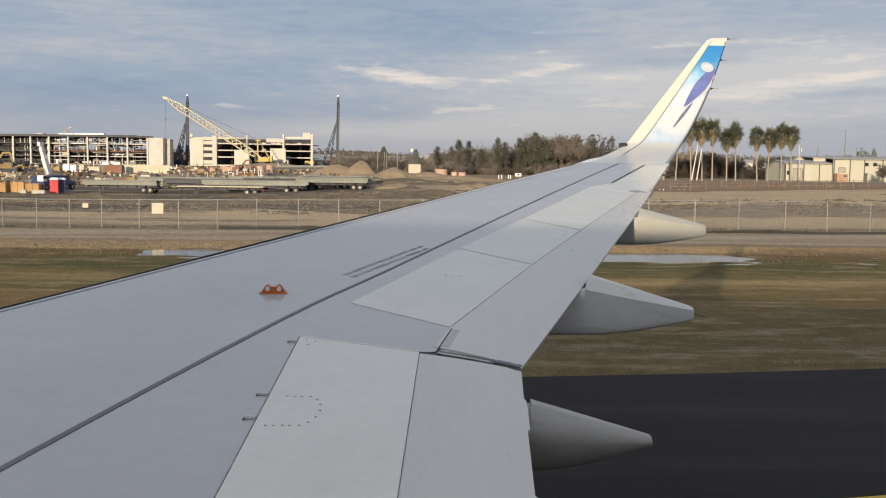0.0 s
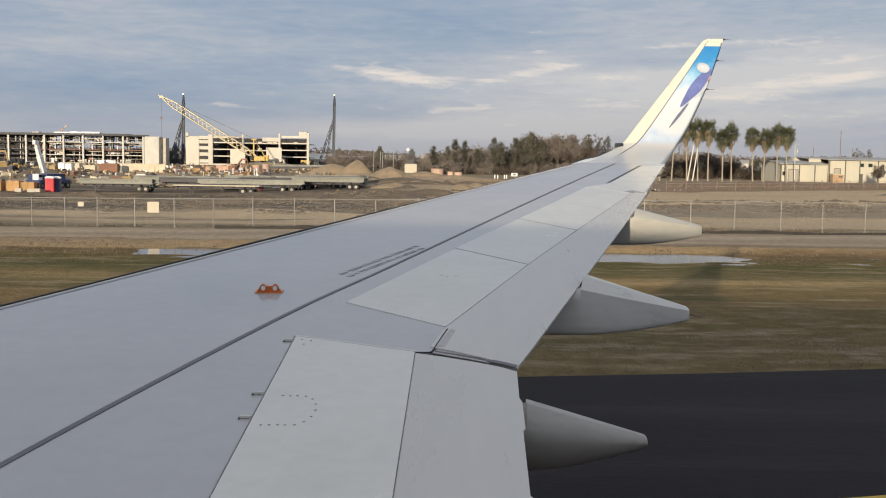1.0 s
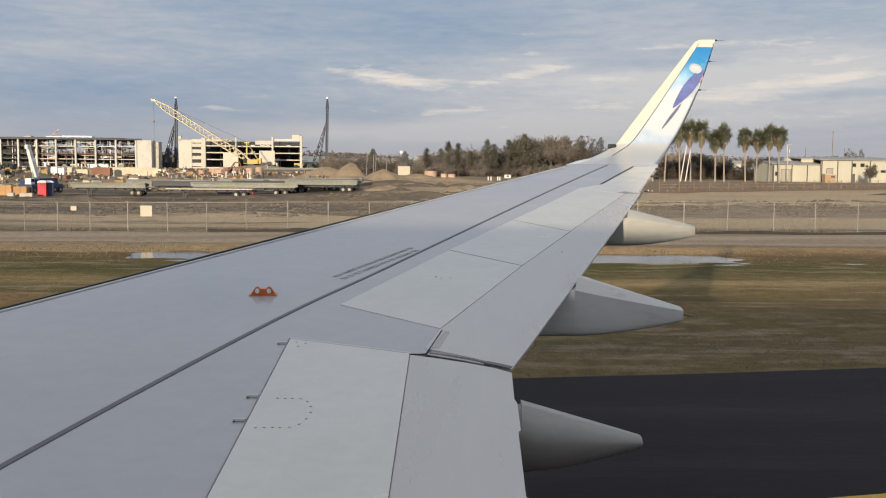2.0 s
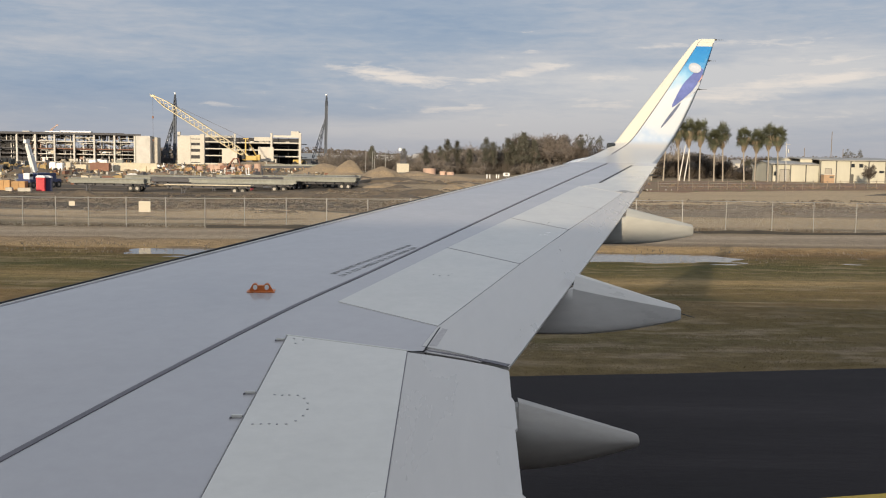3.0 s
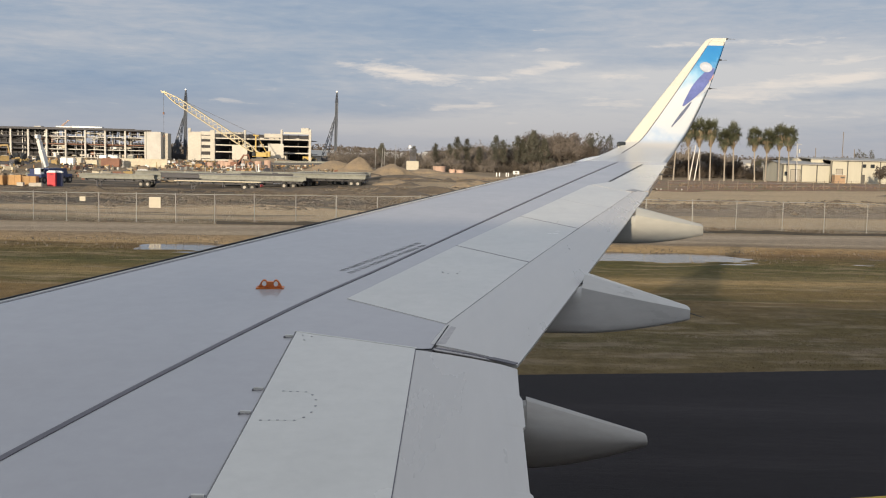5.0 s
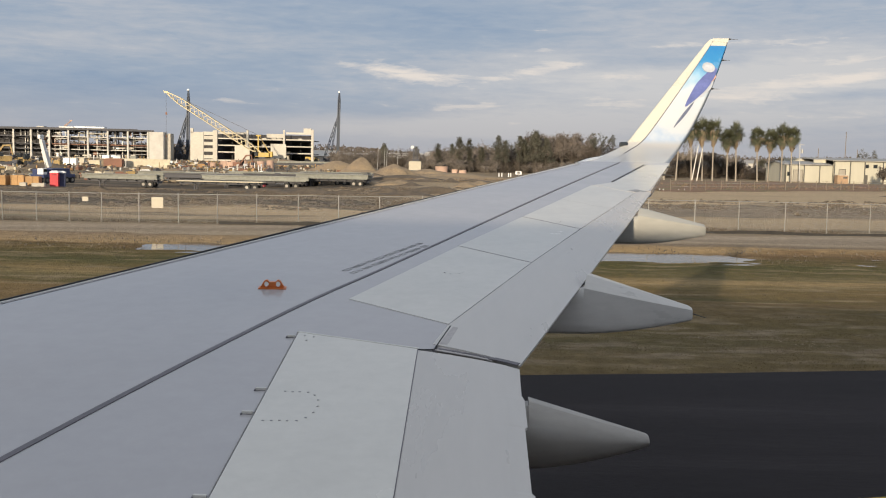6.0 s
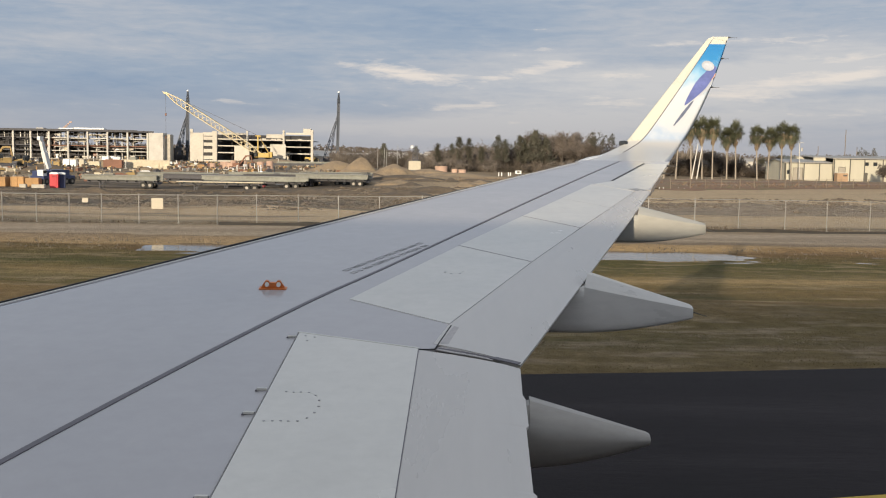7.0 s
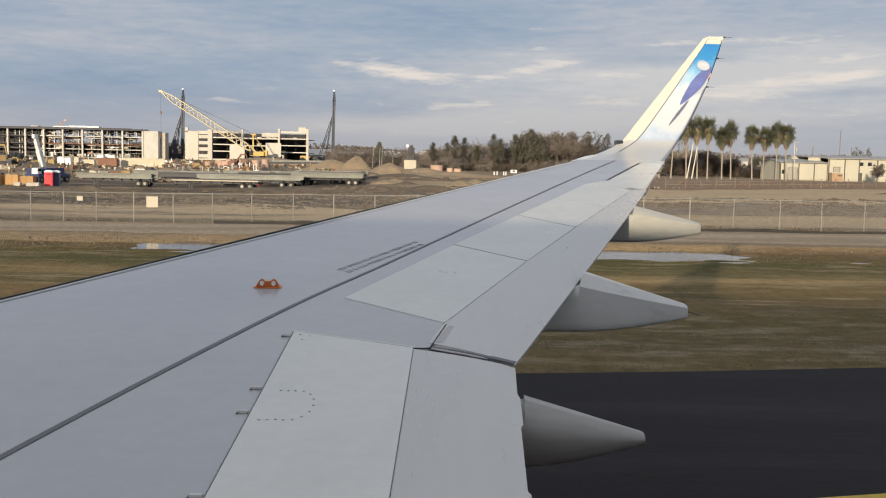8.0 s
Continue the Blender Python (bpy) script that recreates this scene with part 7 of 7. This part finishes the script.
pole(88.0, 249, 10.0, (-0.3, 0), 0.13, "steel", 1, label="pale utility pole with a crossarm")
pole(58.3, 238, 8.6, (1.3, 0), 0.16, "pole_white", 0, "leaning_pole", "pale pole leaning among the palms"), pole(59.5, 238, 7.8, (1.1, 0), 0.16, "pole_white", 0, "leaning_pole", "pale pole leaning among the palms")
for px_, hh in ((-21.6, 7.0), (-19.6, 6.6), (-18.9, 7.0), (-15.6, 7.6)):
    pole(px_, 300, hh, (0.2, 0), 0.09, "steel", 0, "site_mast", "slim pale mast standing at the tree belt")
pole(118.6, 298, 14.6), pole(115, 310, 9.8), pole(123, 300, 9.5), pole(127.5, 262, 14, (0, 0), 0.16, "wood_pole", 1), pole(131.5, 266, 14.5), pole(125.0, 262, 13.0, (0, 0), 0.15, "pole_white"), pole(142, 268, 10, (0.4, 0))
pole(56.0, 270, 8.5, (0.2, 0), 0.09, "steel_dark", 0, "lamp_post", "slim dark street lamp post")

# ---------------------------------------------------------------- cream metal building beside the palms
shed = thing("metal_building", label="long cream metal-clad workshop with dark trim and doors", category="building")


def wall_with_holes(x0, x1, z1, holes, y, thick=0.25):
    """A front wall cut through where the openings are: (xa, xb, za, zb)."""
    cutx = sorted({x0, x1, *[h[0] for h in holes], *[h[1] for h in holes]})
    bm = B()
    for a, b in zip(cutx, cutx[1:]):
        zs = [0.0]
        for h in sorted((h for h in holes if h[0] <= a + 1e-6 and h[1] >= b - 1e-6), key=lambda h: h[2]):
            zs += [h[2], h[3]]
        zs.append(z1)
        for lo, hi in zip(zs[::2], zs[1::2]):
            if hi - lo > 0.01:
                box(bm, ((a + b) / 2, y + thick / 2, (lo + hi) / 2), (b - a, thick, hi - lo))
    bmesh.ops.remove_doubles(bm, verts=bm.verts, dist=0.001)
    return bm


SY = 256.0
low_holes = [(88.8, 91.3, 0.0, 3.2), (87.3, 87.9, 1.6, 2.6)]
high_holes = [(100.3, 102.0, 0.0, 3.6), (106.8, 107.7, 0.0, 2.2), (106.9, 107.9, 4.0, 4.9), (109.1, 110.1, 4.0, 4.9), (114.4, 115.6, 2.6, 3.2)]
part("wall", wall_with_holes(86.7, 98.9, 4.5, low_holes, SY), "metal_wall", shed, "cream metal cladding")
part("wall", wall_with_holes(98.9, 120.6, 5.7, high_holes, SY - 0.6), "metal_wall", shed, "cream metal cladding")
bm = B()
vs = [(86.7, SY + 15.4, 0), (86.7, SY, 0), (86.7, SY, 4.5), (86.7, SY + 7.7, 5.3), (86.7, SY + 15.4, 4.5)]
off = Vector((0.3, 0, 0))
a = [bm.verts.new(v) for v in vs]
b = [bm.verts.new(Vector(v) + off) for v in vs]
bm.faces.new(a), bm.faces.new(b[::-1])
for i in range(5):
    j = (i + 1) % 5
    bm.faces.new((a[i], b[i], b[j], a[j]))
part("gable_wall", bm, "metal_wall", shed, "shaded gable end")
bm = B()
loft(bm, [[(x, SY - 0.35, 4.5), (x, SY + 7.7, 5.33), (x, SY + 15.6, 4.5), (x, SY + 15.6, 4.68), (x, SY + 7.7, 5.5), (x, SY - 0.35, 4.68)] for x in (86.3, 98.85)])
part("roof", bm, "roof_grey", shed, "grey sheet roof")
bm = B()
loft(bm, [[(x, SY - 1.0, 5.7), (x, SY + 14, 6.4), (x, SY + 14, 6.6), (x, SY - 1.0, 5.9)] for x in (98.5, 121.0)]), loft(bm, [[(x, SY + 4.0, 5.95), (x, SY + 14, 6.4), (x, SY + 14, 6.6), (x, SY + 4.0, 6.15)] for x in (95.4, 98.5)])
part("roof", bm, "roof_grey", shed, "grey sheet roof")
part("upper_wall", box(B(), (97.1, SY + 4.4, 5.25), (3.2, 0.3, 1.5)), "metal_wall", shed, "cream upper wall set back")
part("eaves_trim", box(B(), (92.7, SY - 0.05, 4.45), (12.2, 0.12, 0.22)), "trim_dark", shed)
part("eaves_trim", box(B(), (109.8, SY - 0.66, 5.65), (22.4, 0.12, 0.22)), "trim_dark", shed)
for x, z, y in ((86.7, 4.5, SY), (91.6, 4.4, SY), (95.6, 4.4, SY), (99.1, 5.6, SY - 0.6), (103.2, 5.6, SY - 0.6), (106.9, 5.6, SY - 0.6), (111.6, 5.6, SY - 0.6), (116.0, 5.6, SY - 0.6), (120.5, 5.6, SY - 0.6)):
    part("downpipe", box(B(), (x, y - 0.06, z / 2), (0.26, 0.12, z)), "trim_dark", shed, "dark downpipe")
part("back_wall", box(B(), (106, SY + 14, 3.1), (30, 0.3, 6.2)), "metal_wall", shed)
part("end_wall", box(B(), (120.5, SY + 7, 2.8), (0.3, 14, 5.6)), "metal_wall", shed)
for i, (xa, xb, za, zb) in enumerate(low_holes + high_holes):
    y = SY if i < 2 else SY - 0.6
    tall = zb - za > 1.5
    d = part("door" if tall else "window", box(B(), ((xa + xb) / 2, y + 0.15, (za + zb) / 2), (xb - xa - 0.02, 0.06, zb - za - 0.02)), "door_grey" if xb - xa > 1.4 else ("trim_dark" if tall else "glass_dark"), shed)
    bm = B()
    for x in (xa, xb):
        box(bm, (x, y - 0.03, (za + zb) / 2), (0.1, 0.08, zb - za))
    box(bm, ((xa + xb) / 2, y - 0.03, zb), (xb - xa, 0.08, 0.1))
    part("frame", bm, "trim_dark", d)
    if xb - xa > 1.4:
        for k in range(6):
            part("slat", box(B(), ((xa + xb) / 2, y + 0.11, za + 0.3 + k * 0.52), (xb - xa - 0.1, 0.03, 0.46)), "door_grey", d)
root = thing("brick_shelter", label="tan brick enclosure before the cream building", category="shelter")
part("body", box(B(), (0, 0, 1.0), (2.7, 2.0, 2.2), bevel=0.03), "brick_box", root)
part("coping", box(B(), (0, 0, 2.15), (2.85, 2.2, 0.14)), "concrete_wall", root)
part("vent", box(B(), (0.6, -1.01, 1.5), (1.0, 0.06, 0.4)), "trim_dark", root)
root.matrix_basis = pose(99.1, 250.5, 0.0)

annex = thing("green_building", label="low grey-green building with dark roof", category="building")
part("wall", box(B(), (136.5, 258, 2.4), (30, 0.4, 4.8)), "green_wall", annex)
part("roof", box(B(), (134.5, 264, 5.4), (30.4, 13, 1.4)), "trim_dark", annex)
for x in (125.5, 129.8):
    part("door", box(B(), (x, 257.72, 1.5), (2.0, 0.2, 3.0)), "trim_dark", annex)
part("door", box(B(), (127.8, 257.72, 1.1), (0.9, 0.2, 2.2)), "white", annex)
part("back_wall", box(B(), (134.5, 270, 2.4), (30, 0.4, 4.8)), "green_wall", annex)

# weedy bank with its post-and-rail fence before the palms and the building
bank = B()
rings = []


def bank_foot(x):
    return min(190.0, 150 + 0.67 * (x - 36)) + 2.0 * noise.noise((x * 0.2, 7, 0))


for i in range(104):
    x = 32 + i
    h = 0.75 + 0.25 * noise.noise((x * 0.3, 1, 0))
    y0 = bank_foot(x)
    rings.append([(x, y0, -0.1), (x, y0 + 1.2, 0.16), (x, lerp(y0, 197, 0.5), 0.36), (x, 197, h * 0.8), (x, 204, h), (x, 214, h * 0.6), (x, 228, -0.05)])
loft(bank, rings, cap=False, closed=False)
thing("weedy_bank", bank, "bank", "low weedy brown bank before the buildings", "bank", kind="structure", smooth=True)
wire = thing("wire_fence", label="weathered post-and-rail fence along the weedy bank", category="fence")
pm = B()
cyl(pm, (0, 0, 0), (0, 0, 1.62), 0.06, n=6)
pm = link_mesh("post", pm, "wood_pole")
runs = [(x, bank_foot(x) + 2.5) for x in (34 + 3.2 * i for i in range(30))]
for x, y in runs:
    part_on("post", pm, wire, pose(x, y, 0.12, 0, rnd.uniform(-3, 3), 0))
for (xa, ya), (xb, yb) in zip(runs, runs[1:]):
    part("rail", strut(B(), (xa, ya, 1.6), (xb, yb, 1.6), 0.045), "wood_pole", wire)
    for z in (0.75, 1.25):
        part("wire", strut(B(), (xa, ya, z), (xb, yb, z), 0.02), "wire", wire)
verts, faces = [], []
for k in range(9000):
    x = rnd.uniform(-40, 130)
    y = rnd.uniform(185, 222) if x < 38 else rnd.uniform(bank_foot(x), 222)
    if x < 38 and rnd.random() < 0.6:
        continue
    tuft(verts, faces, Vector((x, y, lie(x, y) + (0.12 if x < 38 else 0.42))), rnd, 0.12, 1, 0.8, 1.2)
me = bpy.data.meshes.new("weeds")
me.from_pydata([tuple(v) for v in verts], [], faces)
me.materials.append(M["bank"])
tagged(new("weeds", me), "rough brown weeds on the bank", "weeds", kind="stuff")
for x, y in ((32.3, 151.5), (33.0, 152.0), (35.8, 154), (36.6, 153.6)):
    bm = B()
    cyl(bm, (0, 0, 0), (0, 0, 0.24), 0.075, 0.065, 10), cyl(bm, (0, 0, 0.24), (0, 0, 0.30), 0.065, 0.03, 10)
    ob = thing("marker_post", bm, "white", "short white marker post in the dirt", "marker", "marker posts")
    ob.matrix_basis = pose(x, y, lie(x, y))
for x, y in ((12.2, 240), (12.9, 240), (14.6, 241), (15.1, 241)):
    bm = B()
    cyl(bm, (0, 0, 0), (0, 0, 0.95), 0.15, 0.13, 10), cyl(bm, (0, 0, 0.35), (0, 0, 0.55), 0.16, n=10)
    ob = thing("barrel", bm, "white", "white traffic barrel by the tree belt", "barrel", "traffic barrels")
    ob.matrix_basis = pose(x, y, 0)
root = thing("equipment_trailer", label="small white equipment box on a towing frame by the trees", category="trailer")
part("box", box(B(), (0, 0, 1.0), (1.5, 1.1, 0.8), bevel=0.06), "white", root)
part("hatch", box(B(), (0, -0.56, 1.05), (0.6, 0.03, 0.4)), "trim_dark", root, "dark hatch")
part("frame", box(B(), (0.2, 0, 0.5), (2.0, 0.9, 0.12)), "steel_dark", root)
for sy in (-0.5, 0.5):
    wheel(root, 0.0, sy, 0.32, 0.2)
root.matrix_basis = pose(16.9, 240, lie(16.9, 240))

# ---------------------------------------------------------------- distance: town roofs and far woods
rnd = random.Random(90)
for k in range(46):
    x = rnd.uniform(-110, 330)
    y = rnd.uniform(430, 640)
    w, h = rnd.uniform(8, 20), rnd.uniform(3.0, 5.0)
    root = thing("town_house", label="distant pale low building beyond the trees", category="building", group="distant buildings")
    part("wall", box(B(), (0, 0, h / 2), (w, 10, h)), "roof_town", root)
    bm = B()
    loft(bm, [[(sx, -5.6, h), (sx, 0, h + 1.8), (sx, 5.6, h), (sx, 5.6, h - 0.2), (sx, -5.6, h - 0.2)] for sx in (-w / 2 - 0.4, w / 2 + 0.4)])
    part("roof", bm, "roof_grey" if k % 2 else "roof_town", root)
    for j in range(3):
        part("window", box(B(), (-w * 0.3 + w * 0.3 * j, -5.03, h * 0.55), (1.4, 0.1, 1.3)), "glass_dark", root)
    root.matrix_basis = pose(x, y, 0, 0, 0, rnd.uniform(-15, 15))
verts, faces = [], []
for k in range(42000):
    x = rnd.uniform(-420, 620)
    y = rnd.uniform(640, 900)
    hmax = 9 + 5 * noise.noise((x * 0.02, 0, 0)) + 3 * noise.noise((x * 0.11, 3, 0))
    c = Vector((x, y, hmax * rnd.random() ** 0.85))
    for _ in range(2):
        a = Vector((rnd.uniform(-1, 1), rnd.uniform(-1, 1), rnd.uniform(-1, 1))).normalized()
        b = a.orthogonal().normalized()
        s = rnd.uniform(0.35, 0.95)
        p = c + Vector((rnd.gauss(0, 1), rnd.gauss(0, 1), rnd.gauss(0, 0.3)))
        i = len(verts)
        verts += [p - a * s, p + b * s * 0.7, p + a * s, p - b * s * 0.7]
        faces.append((i, i + 1, i + 2, i + 3))
me = bpy.data.meshes.new("far_woods")
me.from_pydata([tuple(v) for v in verts], [], faces)
me.materials.append(M["thicket"])
tagged(new("far_woods", me), "far brown winter woods along the skyline", "woods", kind="stuff")
